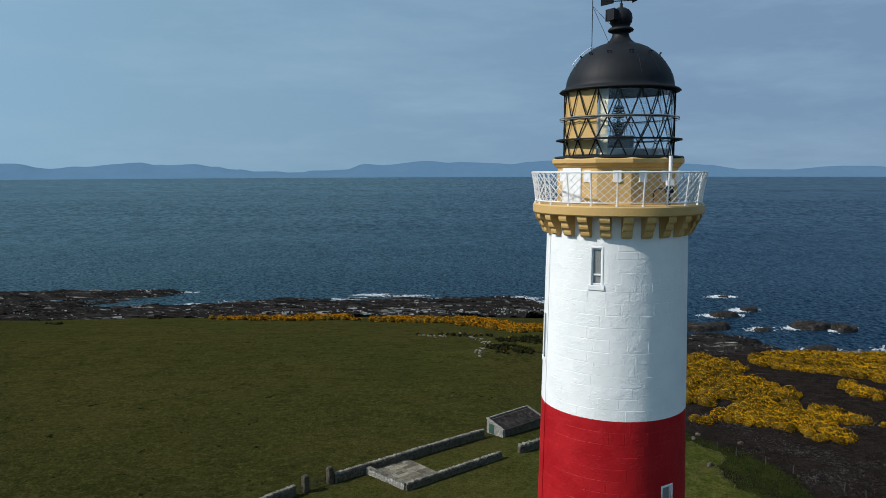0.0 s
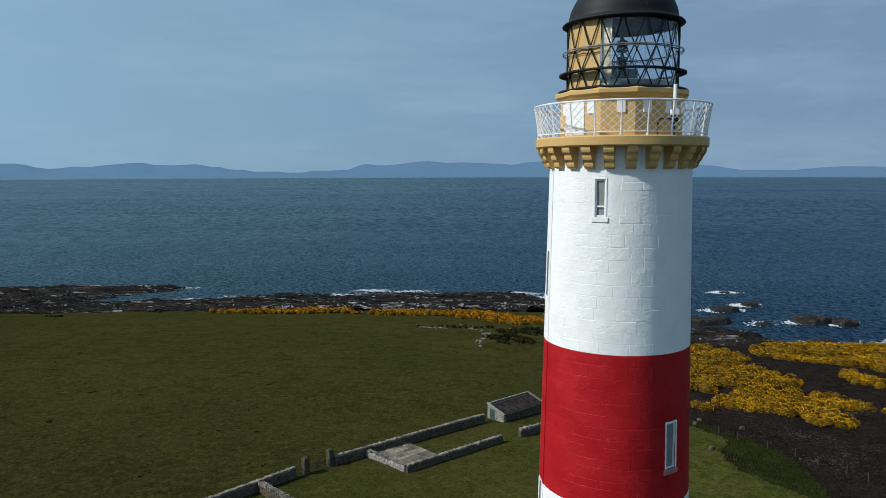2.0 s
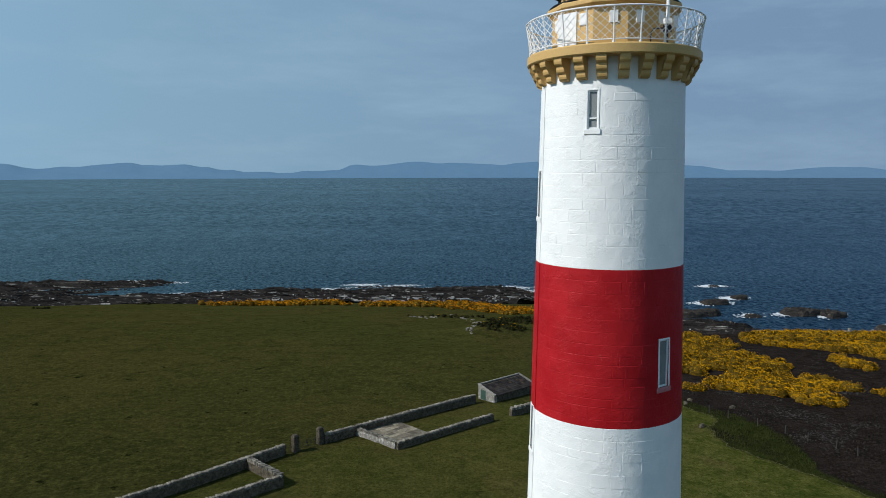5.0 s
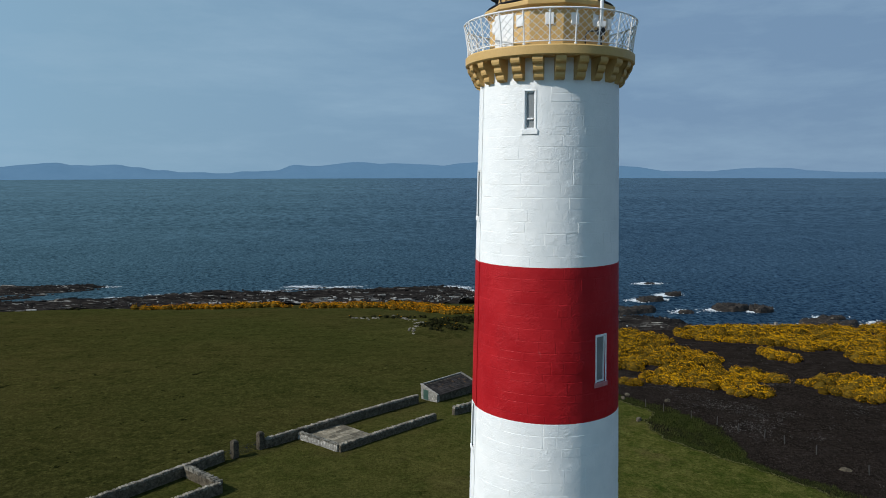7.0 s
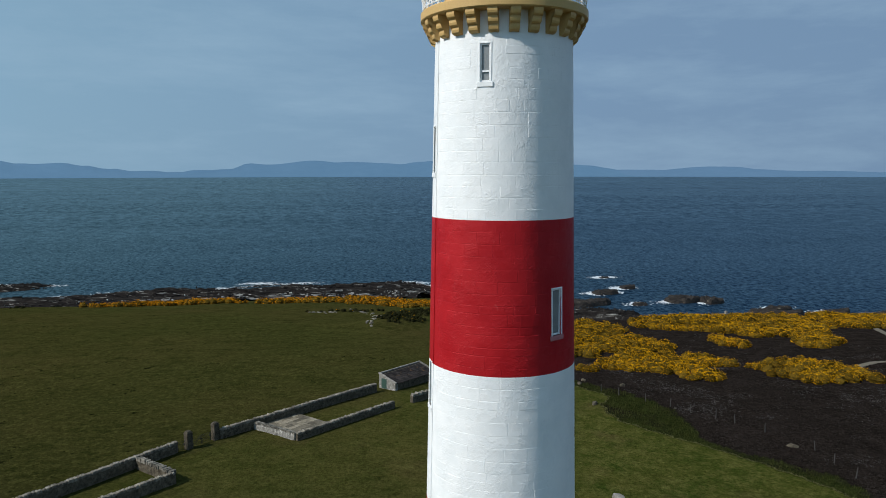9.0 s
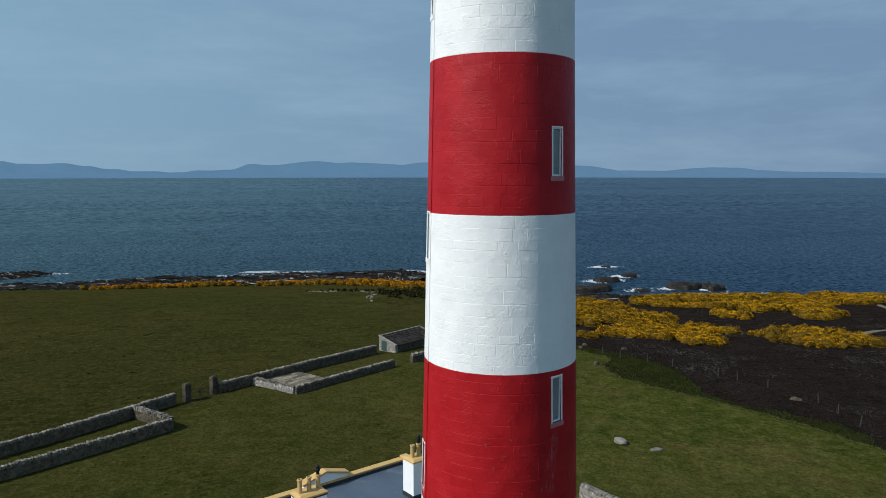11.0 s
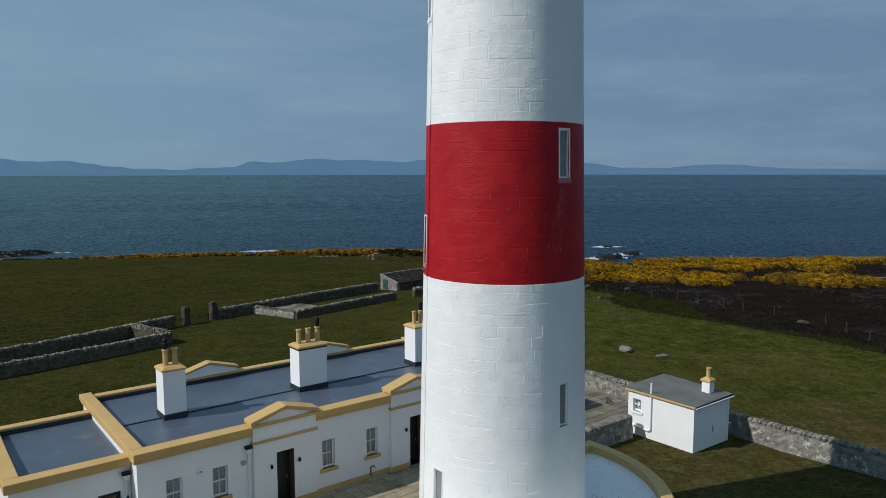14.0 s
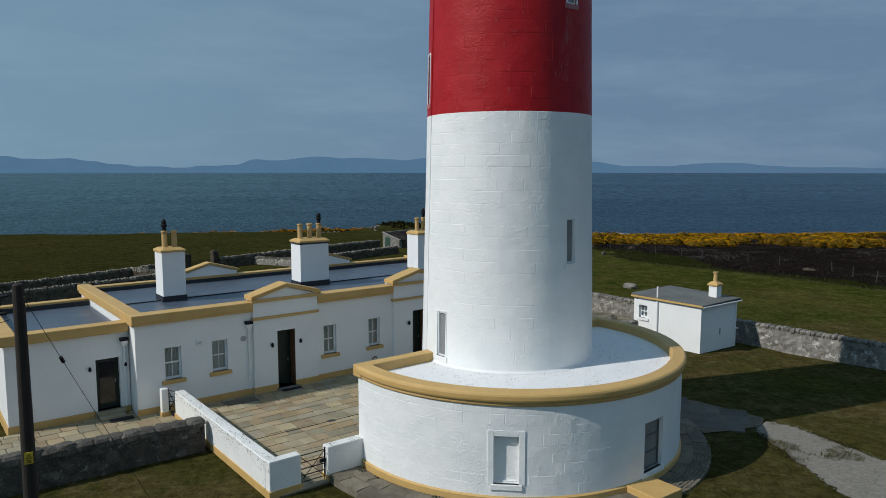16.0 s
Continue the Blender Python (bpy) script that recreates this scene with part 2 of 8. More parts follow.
M["joint"] = material("earth_joints", (0.09, 0.075, 0.05), (0.15, 0.125, 0.09), 0.95, 3, 20)
M["white_worn"] = material("weathered_white_paint", (0.70, 0.70, 0.67), (0.80, 0.80, 0.77), 0.6, 1.2, 18, 0.008, 0.012, third=(0.36, 0.35, 0.31), third_at=0.62, third_scale=6.0)
M["flag_dark"] = material("dark_brown_flags", (0.095, 0.083, 0.060), (0.19, 0.165, 0.122), 0.85, 2.2, 12, 0.02, 0.02, third=(0.045, 0.042, 0.026), third_at=0.60, third_scale=3.0, random_amt=0.22)
M["flag_yard"] = material("worn_yard_flags", (0.105, 0.091, 0.062), (0.20, 0.175, 0.125), 0.85, 1.1, 9, 0.012, 0.012, third=(0.06, 0.06, 0.05), third_at=0.60, third_scale=1.2, island_amt=0.35)
M["slab"] = material("worn_path_slabs", (0.070, 0.066, 0.056), (0.135, 0.127, 0.108), 0.9, 1.1, 12, 0.01, 0.012, third=(0.10, 0.10, 0.07), third_at=0.60, third_scale=1.6, random_amt=0.22)
M["chip"] = material("gravel_chips", (0.15, 0.14, 0.12), (0.27, 0.255, 0.22), 0.9, 3, 30, island_amt=0.3)
M["weed"] = material("low_weeds", (0.035, 0.036, 0.012), (0.075, 0.064, 0.026), 1.0, 1.2, 9, spec=0.0, island_amt=0.4)
M["dark_frame"] = material("grey_window_frame", (0.10, 0.10, 0.095), (0.16, 0.16, 0.15), 0.6, 3, 25)
M["gravel"] = material("pale_gravel", (0.16, 0.146, 0.12), (0.31, 0.287, 0.242), 0.95, 9.0, 26, 0.03, 0.05, third=(0.07, 0.07, 0.03), third_at=0.605, third_scale=0.9)
M["concrete"] = material("grey_concrete", (0.13, 0.126, 0.113), (0.24, 0.232, 0.21), 0.9, 0.9, 14, 0.006, 0.008, third=(0.12, 0.115, 0.10), third_at=0.6, third_scale=1.5)
M["rock"] = material("layered_shore_rock", (0.005, 0.0045, 0.0045), (0.042, 0.036, 0.032), 0.9, 0.30, 1.6, 0.5, 0.25, spec=0.0, third=(0.27, 0.255, 0.225), third_at=0.575, third_scale=0.5, stretch=(0.12, 1.6, 1.8))
M["rock_slab"] = material("bleached_rock_slab", (0.10, 0.093, 0.08), (0.38, 0.36, 0.33), 0.9, 0.5, 2.2, 0.2, 0.1, spec=0.0, island_amt=0.7)
M["foam"] = material("sea_foam", (0.45, 0.48, 0.50), (0.68, 0.71, 0.72), 0.8, 0.5, 3, 0.1, 0.1)
M["heath"] = material("dark_heather", (0.014, 0.011, 0.0095), (0.030, 0.0235, 0.0205), 1.0, 0.3, 2.5, 0.3, 0.2, spec=0.0, island_amt=0.4)
M["twig_pale"] = material("weathered_fence_wood", (0.028, 0.026, 0.023), (0.055, 0.05, 0.045), 0.9, 3, 30)
M["twig"] = material("bleached_heather_stems", (0.040, 0.036, 0.034), (0.105, 0.095, 0.088), 1.0, 0.4, 3, spec=0.0, island_amt=0.5)
M["straw"] = material("bleached_grass_edge", (0.050, 0.052, 0.020), (0.10, 0.095, 0.042), 1.0, 0.8, 6, spec=0.0, island_amt=0.4)
M["rank"] = material("rank_grass", (0.019, 0.0235, 0.0065), (0.044, 0.046, 0.0145), 1.0, 0.35, 4, spec=0.0, island_amt=0.4)
M["gorse_leaf"] = material("gorse_green", (0.036, 0.026, 0.006), (0.105, 0.062, 0.008), 1.0, 0.5, 4, spec=0.0, island_amt=0.5)
M["gorse_flower"] = material("gorse_yellow_flower", (0.42, 0.195, 0.003), (0.64, 0.325, 0.005), 1.0, 0.22, 3, spec=0.0, island_amt=0.4)
M["gorse_orange"] = material("gorse_deep_flower", (0.36, 0.125, 0.004), (0.56, 0.225, 0.006), 1.0, 0.35, 3, spec=0.0, island_amt=0.4)
# the haze before both ridges is mixed into their base colours
M["hill"] = material("haze_tinted_hills", (0.100, 0.186, 0.278), (0.112, 0.202, 0.296), 1.0, 0.004, 0.02, spec=0.0)
M["hill_far"] = material("haze_tinted_far_hills", (0.108, 0.190, 0.285), (0.118, 0.203, 0.300), 1.0, 0.004, 0.02, spec=0.0)
# one fixed normal flattens the slopes' shading, as haze would
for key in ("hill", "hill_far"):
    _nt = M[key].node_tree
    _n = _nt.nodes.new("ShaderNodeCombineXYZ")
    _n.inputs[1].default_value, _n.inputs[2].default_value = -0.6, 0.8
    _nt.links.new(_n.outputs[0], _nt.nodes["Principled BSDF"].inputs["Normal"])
M["pole"] = material("creosoted_wood", (0.012, 0.009, 0.007), (0.03, 0.022, 0.016), 0.8, 4, 25, 0.002, 0.002, stretch=(1, 1, 0.08))
M["sign_yellow"] = material("yellow_sign", (0.62, 0.42, 0.03), (0.66, 0.46, 0.04), 0.5, 3, 30)
M["clay"] = material("ochre_clay_pot", (0.47, 0.31, 0.12), (0.55, 0.37, 0.16), 0.7, 2, 20, 0.002, 0.003)
M["lens"] = material("lens_metal", (0.022, 0.027, 0.03), (0.07, 0.08, 0.085), 0.25, 4, 30, metal=0.2, spec=0.6)
M["hull_blue"] = material("pale_blue_grey_paint", (0.20, 0.24, 0.27), (0.27, 0.31, 0.33), 0.5, 2, 20)
M["grey_metal"] = material("galvanised_steel", (0.30, 0.31, 0.32), (0.40, 0.41, 0.42), 0.4, 3, 40, metal=0.7)
M["grit"] = material("white_gritted_roof", (0.74, 0.75, 0.75), (0.80, 0.80, 0.79), 0.7, 1.2, 20, 0.004, 0.006, third=(0.20, 0.18, 0.14), third_at=0.64, third_scale=17.0)


def glass(name, tint=(0.9, 0.95, 0.97)):
    m = bpy.data.materials.new(name)
    m.use_nodes = True
    b = m.node_tree.nodes["Principled BSDF"]
    b.inputs["Base Color"].default_value = (*tint, 1)
    b.inputs["Roughness"].default_value, b.inputs["IOR"].default_value = 0.02, 1.45
    b.inputs["Transmission Weight"].default_value = 1.0
    return m


M["glass"] = glass("window_glass")
M["blind"] = material("pale_blind", (0.42, 0.38, 0.28), (0.52, 0.48, 0.37), 0.9, 2, 25)


def dark_pane(name, colour=(0.055, 0.062, 0.062)):
    m = bpy.data.materials.new(name)
    m.use_nodes = True
    b = m.node_tree.nodes["Principled BSDF"]
    b.inputs["Base Color"].default_value = (*colour, 1)
    b.inputs["Roughness"].default_value = 0.06
    b.inputs["Specular IOR Level"].default_value = 0.8
    return m


M["pane"] = dark_pane("unlit_window_pane")
M["door_glass"] = dark_pane("dark_door_glass", (0.012, 0.014, 0.019))


def ground_material():
    """Rough pasture, mown lawn and bare shore, by the zone numbers in the sheet's attribute."""
    m = bpy.data.materials.new("grassland")
    m.use_nodes = True
    nt = m.node_tree
    L, N = nt.links.new, nt.nodes.new
    bs = nt.nodes["Principled BSDF"]
    bs.inputs["Roughness"].default_value = 0.95
    bs.inputs["Specular IOR Level"].default_value = 0.0
    geo, att = N("ShaderNodeNewGeometry"), N("ShaderNodeAttribute")
    att.attribute_name = "zone"
    sep = N("ShaderNodeSeparateColor")
    L(att.outputs["Color"], sep.inputs["Color"])

    def tex(s, d=5, r=0.6, sc=None):
        n = N("ShaderNodeTexNoise")
        n.inputs["Scale"].default_value, n.inputs["Detail"].default_value, n.inputs["Roughness"].default_value = s, d, r
        src = geo.outputs["Position"]
        if sc:
            mp = N("ShaderNodeMapping")
            mp.inputs["Scale"].default_value = sc
            L(src, mp.inputs["Vector"])
            src = mp.outputs["Vector"]
        L(src, n.inputs["Vector"])
        return n.outputs["Fac"]

    def rng(s, a, b):
        r = N("ShaderNodeMapRange")
        r.inputs["From Min"].default_value, r.inputs["From Max"].default_value = a, b
        L(s, r.inputs["Value"])
        return r.outputs["Result"]

    def mix(f, a, b):
        x = N("ShaderNodeMixRGB")
        L(f, x.inputs["Fac"])
        for s, v in (("Color1", a), ("Color2", b)):
            if isinstance(v, tuple):
                x.inputs[s].default_value = (*v, 1)
            else:
                L(v, x.inputs[s])
        return x.outputs["Color"]

    big, mid, fine = tex(0.022, 5), tex(0.16, 8, 0.74), tex(0.9, 8, 0.82)
    specks = tex(0.45, 3, 0.8)
    where = N("ShaderNodeVectorMath")                   # lusher towards the sheltered slope, thin and brown by the walls
    where.operation = "DOT_PRODUCT"
    where.inputs[1].default_value = (0.8, 1.0, 0)
    L(geo.outputs["Position"], where.inputs[0])
    field = mix(rng(where.outputs["Value"], 20, 150), (0.0215, 0.0212, 0.0066), (0.0350, 0.0375, 0.0102))
    field = mix(rng(big, 0.42, 0.66), field, (0.0440, 0.0365, 0.0120))
    field = mix(rng(tex(0.30, 7, 0.75, (0.8, 1.2, 1)), 0.46, 0.66), field, (0.0180, 0.0198, 0.0053))
    field = mix(rng(tex(1.1, 7, 0.82), 0.46, 0.68), field, (0.056, 0.052, 0.0155))
    field = mix(rng(specks, 0.64, 0.69), field, (0.009, 0.010, 0.003))
    lawn = mix(rng(big, 0.40, 0.60), (0.0375, 0.0438, 0.0090), (0.0515, 0.0508, 0.0122))
    lawn = mix(rng(tex(0.22, 7, 0.72), 0.44, 0.62), lawn, (0.0255, 0.0365, 0.0068))
    lawn = mix(rng(tex(0.09, 6, 0.65), 0.55, 0.70), lawn, (0.066, 0.050, 0.020))
    lawn = mix(rng(tex(0.7, 8, 0.84), 0.45, 0.66), lawn, (0.088, 0.083, 0.0228))
    worn = mix(rng(tex(0.35, 6, 0.7), 0.42, 0.60), (0.066, 0.051, 0.018), (0.042, 0.043, 0.012))
    worn = mix(rng(fine, 0.46, 0.70), worn, (0.115, 0.094, 0.042))
    lawn = mix(att.outputs["Alpha"], lawn, worn)
    col = mix(sep.outputs["Red"], field, lawn)
    rank = mix(rng(tex(0.6, 6, 0.75), 0.40, 0.62), (0.012, 0.0165, 0.0045), (0.030, 0.037, 0.010))
    rank = mix(rng(tex(0.16, 4, 0.6), 0.50, 0.64), rank, (0.012, 0.0105, 0.0075))
    att2 = N("ShaderNodeAttribute")
    att2.attribute_name = "rough"
    col = mix(att2.outputs["Fac"], col, rank)
    heath = mix(rng(tex(0.5, 6, 0.75), 0.40, 0.64), (0.0115, 0.009, 0.0075), (0.024, 0.0185, 0.016))
    col = mix(sep.outputs["Green"], col, heath)
    sand = mix(rng(tex(0.25, 5, 0.7), 0.42, 0.6), (0.025, 0.024, 0.012), (0.06, 0.05, 0.036))
    col = mix(sep.outputs["Blue"], col, sand)
    tuft = N("ShaderNodeMapRange")                      # single tufts, light tips and dark gaps
    tuft.inputs["From Min"].default_value, tuft.inputs["From Max"].default_value = 0.34, 0.66
    tuft.inputs["To Min"].default_value, tuft.inputs["To Max"].default_value = 0.46, 1.46
    L(tex(3.2, 6, 0.86), tuft.inputs["Value"])
    grain = N("ShaderNodeVectorMath")
    grain.operation = "SCALE"
    L(col, grain.inputs[0])
    L(tuft.outputs["Result"], grain.inputs["Scale"])
    L(grain.outputs["Vector"], bs.inputs["Base Color"])
    b1 = N("ShaderNodeBump")
    b1.inputs["Distance"].default_value = 0.10
    L(fine, b1.inputs["Height"])
    b2 = N("ShaderNodeBump")
    b2.inputs["Distance"].default_value = 0.35
    L(mid, b2.inputs["Height"])
    L(b1.outputs["Normal"], b2.inputs["Normal"])
    L(b2.outputs["Normal"], bs.inputs["Normal"])
    return m


def water_material():
    """Wind-roughened sea: a dark body under a share of gloss that changes with gusts and waves."""
    m = bpy.data.materials.new("sea_water")
    m.use_nodes = True
    nt = m.node_tree
    L, N = nt.links.new, nt.nodes.new
    nt.nodes.clear()
    out, body, gloss, mixer = N("ShaderNodeOutputMaterial"), N("ShaderNodeBsdfDiffuse"), N("ShaderNodeBsdfGlossy"), N("ShaderNodeMixShader")
    gloss.inputs["Roughness"].default_value = 0.28
    gloss.inputs["Color"].default_value = (0.76, 0.94, 0.97, 1)
    geo = N("ShaderNodeNewGeometry")

    def tex(s, sc, d=4, r=0.6, dist=0.0):
        n, mp = N("ShaderNodeTexNoise"), N("ShaderNodeMapping")
        mp.inputs["Scale"].default_value = sc
        mp.inputs["Rotation"].default_value = (0, 0, radians(9))
        n.inputs["Scale"].default_value, n.inputs["Detail"].default_value, n.inputs["Roughness"].default_value = s, d, r
        n.inputs["Distortion"].default_value = dist
        L(geo.outputs["Position"], mp.inputs["Vector"])
        L(mp.outputs["Vector"], n.inputs["Vector"])
        return n.outputs["Fac"]

    def rng(sock, a, b, c, d):
        r = N("ShaderNodeMapRange")
        for k, v in (("From Min", a), ("From Max", b), ("To Min", c), ("To Max", d)):
            r.inputs[k].default_value = v
        L(sock, r.inputs["Value"])
        return r.outputs["Result"]

    def total(a, b):
        x = N("ShaderNodeMath")
        x.operation = "ADD"
        L(a, x.inputs[0])
        L(b, x.inputs[1])
        return x.outputs[0]

    def times(a, b):
        x = N("ShaderNodeMath")
        x.operation = "MULTIPLY"
        L(a, x.inputs[0])
        L(b, x.inputs[1])
        return x.outputs[0]

    # wind waves by the shore, longer seas farther out
    sep = N("ShaderNodeSeparateXYZ")
    L(geo.outputs["Position"], sep.inputs["Vector"])
    off = sep.outputs["Y"]
    near, middle, far = rng(off, 420, 900, 1, 0), rng(off, 300, 800, 0.1, 1), rng(off, 800, 2200, 0, 1)
    patch = tex(0.0030, (0.45, 1.7, 1), 5, 0.6)
    ripple = tex(0.75, (0.80, 0.55, 1), 6, 0.82, 0.3)
    run = tex(0.20, (0.9, 0.45, 1), 5, 0.78, 0.3)
    reach = tex(0.085, (0.75, 0.14, 1), 5, 0.76, 0.2)
    swell, chop = tex(0.05, (0.5, 1.4, 1), 5, 0.65), tex(0.3, (0.6, 1.4, 1), 4, 0.7)
    amount = total(rng(patch, 0.35, 0.65, 0.085, 0.135), times(near, rng(ripple, 0.34, 0.66, -0.18, 0.18)))
    amount = total(amount, times(middle, rng(run, 0.34, 0.66, -0.17, 0.17)))
    amount = total(amount, times(far, rng(reach, 0.34, 0.66, -0.13, 0.13)))
    lw = N("ShaderNodeLayerWeight")
    lw.inputs["Blend"].default_value = 0.5
    L(total(total(amount, rng(lw.outputs["Facing"], 0.80, 0.97, -0.02, 0.13)), rng(lw.outputs["Facing"], 0.955, 0.99, 0.0, 0.06)), mixer.inputs["Fac"])
    mx = N("ShaderNodeMixRGB")
    mx.inputs["Color1"].default_value, mx.inputs["Color2"].default_value = (0.0085, 0.0235, 0.0345, 1), (0.0145, 0.037, 0.0475, 1)
    L(patch, mx.inputs["Fac"])
    deep = N("ShaderNodeMixRGB")                        # body colour turns darker and bluer towards +x
    deep.inputs["Color2"].default_value = (0.0040, 0.0160, 0.0370, 1)
    L(rng(sep.outputs["X"], -150, 160, 0, 1), deep.inputs["Fac"])
    L(mx.outputs["Color"], deep.inputs["Color1"])
    L(deep.outputs["Color"], body.inputs["Color"])
    last = None
    for s, d in ((swell, 2.5), (chop, 0.9)):
        b = N("ShaderNodeBump")
        b.inputs["Distance"].default_value = d
        L(s, b.inputs["Height"])
        if last:
            L(last, b.inputs["Normal"])
        last = b.outputs["Normal"]
    L(last, gloss.inputs["Normal"])
    L(body.outputs[0], mixer.inputs[1])
    L(gloss.outputs[0], mixer.inputs[2])
    L(mixer.outputs[0], out.inputs["Surface"])
    return m


M["grass"] = ground_material()
M["sea"] = water_material()


# ---- mesh helpers ----
class Geo:
    """Collects vertices and faces of one part."""

    def __init__(self):
        self.v, self.f = [], []

    def poly(self, pts):
        n = len(self.v)
        self.v += [tuple(p) for p in pts]
        self.f.append(tuple(range(n, n + len(pts))))

    def hexa(self, p):
        n = len(self.v)
        self.v += [tuple(q) for q in p]
        self.f += [tuple(n + i for i in q) for q in ((3, 2, 1, 0), (4, 5, 6, 7), (0, 1, 5, 4), (1, 2, 6, 5), (2, 3, 7, 6), (3, 0, 4, 7))]

    def box(self, x0, y0, z0, x1, y1, z1):
        self.hexa([(x0, y0, z0), (x1, y0, z0), (x1, y1, z0), (x0, y1, z0), (x0, y0, z1), (x1, y0, z1), (x1, y1, z1), (x0, y1, z1)])

    def prism(self, pts, z0, z1):
        n, k = len(self.v), len(pts)
        self.v += [(x, y, z0) for x, y in pts] + [(x, y, z1) for x, y in pts]
        self.f.append(tuple(n + i for i in reversed(range(k))))
        self.f.append(tuple(n + k + i for i in range(k)))
        self.f += [(n + i, n + (i + 1) % k, n + k + (i + 1) % k, n + k + i) for i in range(k)]

    def lathe(self, profile, n=48, a0=0.0, a1=360.0, cx=0.0, cy=0.0):
        """profile: rows of (radius, height), from below upwards on the outside."""
        full = abs(a1 - a0) > 359.9
        k = n if full else n + 1
        base = len(self.v)
        for r, z in profile:
            for i in range(k):
                a = radians(a0 + (a1 - a0) * i / n)
                self.v.append((cx + r * math.cos(a), cy + r * math.sin(a), z))
        for j in range(len(profile) - 1):
            for i in range(n):
                i2 = (i + 1) % k
                self.f.append((base + j * k + i, base + j * k + i2, base + (j + 1) * k + i2, base + (j + 1) * k + i))

    def tube(self, p, q, r, n=6, r2=None):
        p, q = Vector(p), Vector(q)
        d = (q - p).normalized()
        s = d.orthogonal().normalized()
        t = d.cross(s)
        base = len(self.v)
        for c, rr in ((p, r), (q, r if r2 is None else r2)):
            for i in range(n):
                a = 2 * math.pi * i / n
                self.v.append(tuple(c + s * (rr * math.cos(a)) + t * (rr * math.sin(a))))
        self.f += [(base + i, base + (i + 1) % n, base + n + (i + 1) % n, base + n + i) for i in range(n)]
        self.f.append(tuple(base + i for i in reversed(range(n))))
        self.f.append(tuple(base + n + i for i in range(n)))

    def line(self, pts, r, n=6):
        for a, b in zip(pts[:-1], pts[1:]):
            self.tube(a, b, r, n)

    def mesh(self, name, mat, smooth=False):
        me = bpy.data.meshes.new(name)
        me.from_pydata(self.v, [], self.f)
        me.materials.append(mat)
        if smooth:
            me.polygons.foreach_set("use_smooth", [True] * len(me.polygons))
        me.update()
        return me


def weld(me):
    """Join the faces of a curved wall and round its shading, keeping real edges sharp."""
    bm = bmesh.new()
    bm.from_mesh(me)
    bmesh.ops.remove_doubles(bm, verts=bm.verts, dist=0.0005)
    bm.to_mesh(me)
    bm.free()
    me.polygons.foreach_set("use_smooth", [True] * len(me.polygons))
    me.set_sharp_from_angle(angle=radians(25))
    return me


def part(name, g, mat, parent=None, label="", bevel=0.0, smooth=False, kind=""):
    me = g.mesh(name, mat, smooth) if isinstance(g, Geo) else g
    ob = new(name, me)
    ob.parent = parent
    if bevel:
        b = ob.modifiers.new("bevel", "BEVEL")
        b.width, b.segments, b.limit_method, b.angle_limit = bevel, 2, "ANGLE", radians(40)
    return tagged(ob, label, kind=kind)


def thing(name, m, label, category, group="", kind=""):
    ob = new(name)
    ob.matrix_world = m
    ob.empty_display_size = 0.2
    return tagged(ob, label, category, group, kind)


def solo(name, g, mat, label, category, m=None, group="", kind="", bevel=0.0, smooth=False):
    ob = part(name, g, mat, None, "", bevel, smooth)
    if m is not None:
        ob.matrix_world = m
    return tagged(ob, label, category, group, kind)


def vnoise(x, y, seed=0):
    """Smooth value noise, 0 to 1, on arrays."""
    x, y = np.asarray(x, float), np.asarray(y, float)
    xi, yi = np.floor(x), np.floor(y)
    fx, fy = x - xi, y - yi
    fx, fy = fx * fx * (3 - 2 * fx), fy * fy * (3 - 2 * fy)

    def hsh(a, b):
        s = np.sin(a * 127.1 + b * 311.7 + seed * 74.7) * 43758.5453
        return s - np.floor(s)

    return (hsh(xi, yi) * (1 - fx) + hsh(xi + 1, yi) * fx) * (1 - fy) + (hsh(xi, yi + 1) * (1 - fx) + hsh(xi + 1, yi + 1) * fx) * fy


def fbm(x, y, seed=0, n=4):
    t, amp, tot = 0, 0.5, 0
    for i in range(n):
        t = t + amp * vnoise(x * 2 ** i, y * 2 ** i, seed + i)
        tot += amp
        amp *= 0.5
    return t / tot


def step(a, b, x):
    s = np.clip((np.asarray(x, float) - a) / (b - a), 0, 1)
    return s * s * (3 - 2 * s)


# ---- the site's plan: house frame u along its front, v away from the tower ----
ANGLE = 29.8
SITE = pose(-7.88, 27.50, -0.26, 0, 0, ANGLE)
TX, TY = 5.63, 23.82                     # the tower's axis
SEA = -17.5
CU, SU = math.cos(radians(ANGLE)), math.sin(radians(ANGLE))


def site(u, v, z=0.0):
    return Vector((-7.88 + u * CU - v * SU, 27.50 + u * SU + v * CU, z))


def to_uv(x, y):
    dx, dy = x + 7.88, y - 27.50
    return dx * CU + dy * SU, -dx * SU + dy * CU


def coast(x):
    """How far ahead the land ends, by x."""
    x = np.asarray(x, float)
    return 222 - 12 * step(-70, -125, x) + 3 * np.sin(x / 31.0) * step(40, 20, x) - 71 * step(30, 56, x) - 6 * step(95, 140, x)


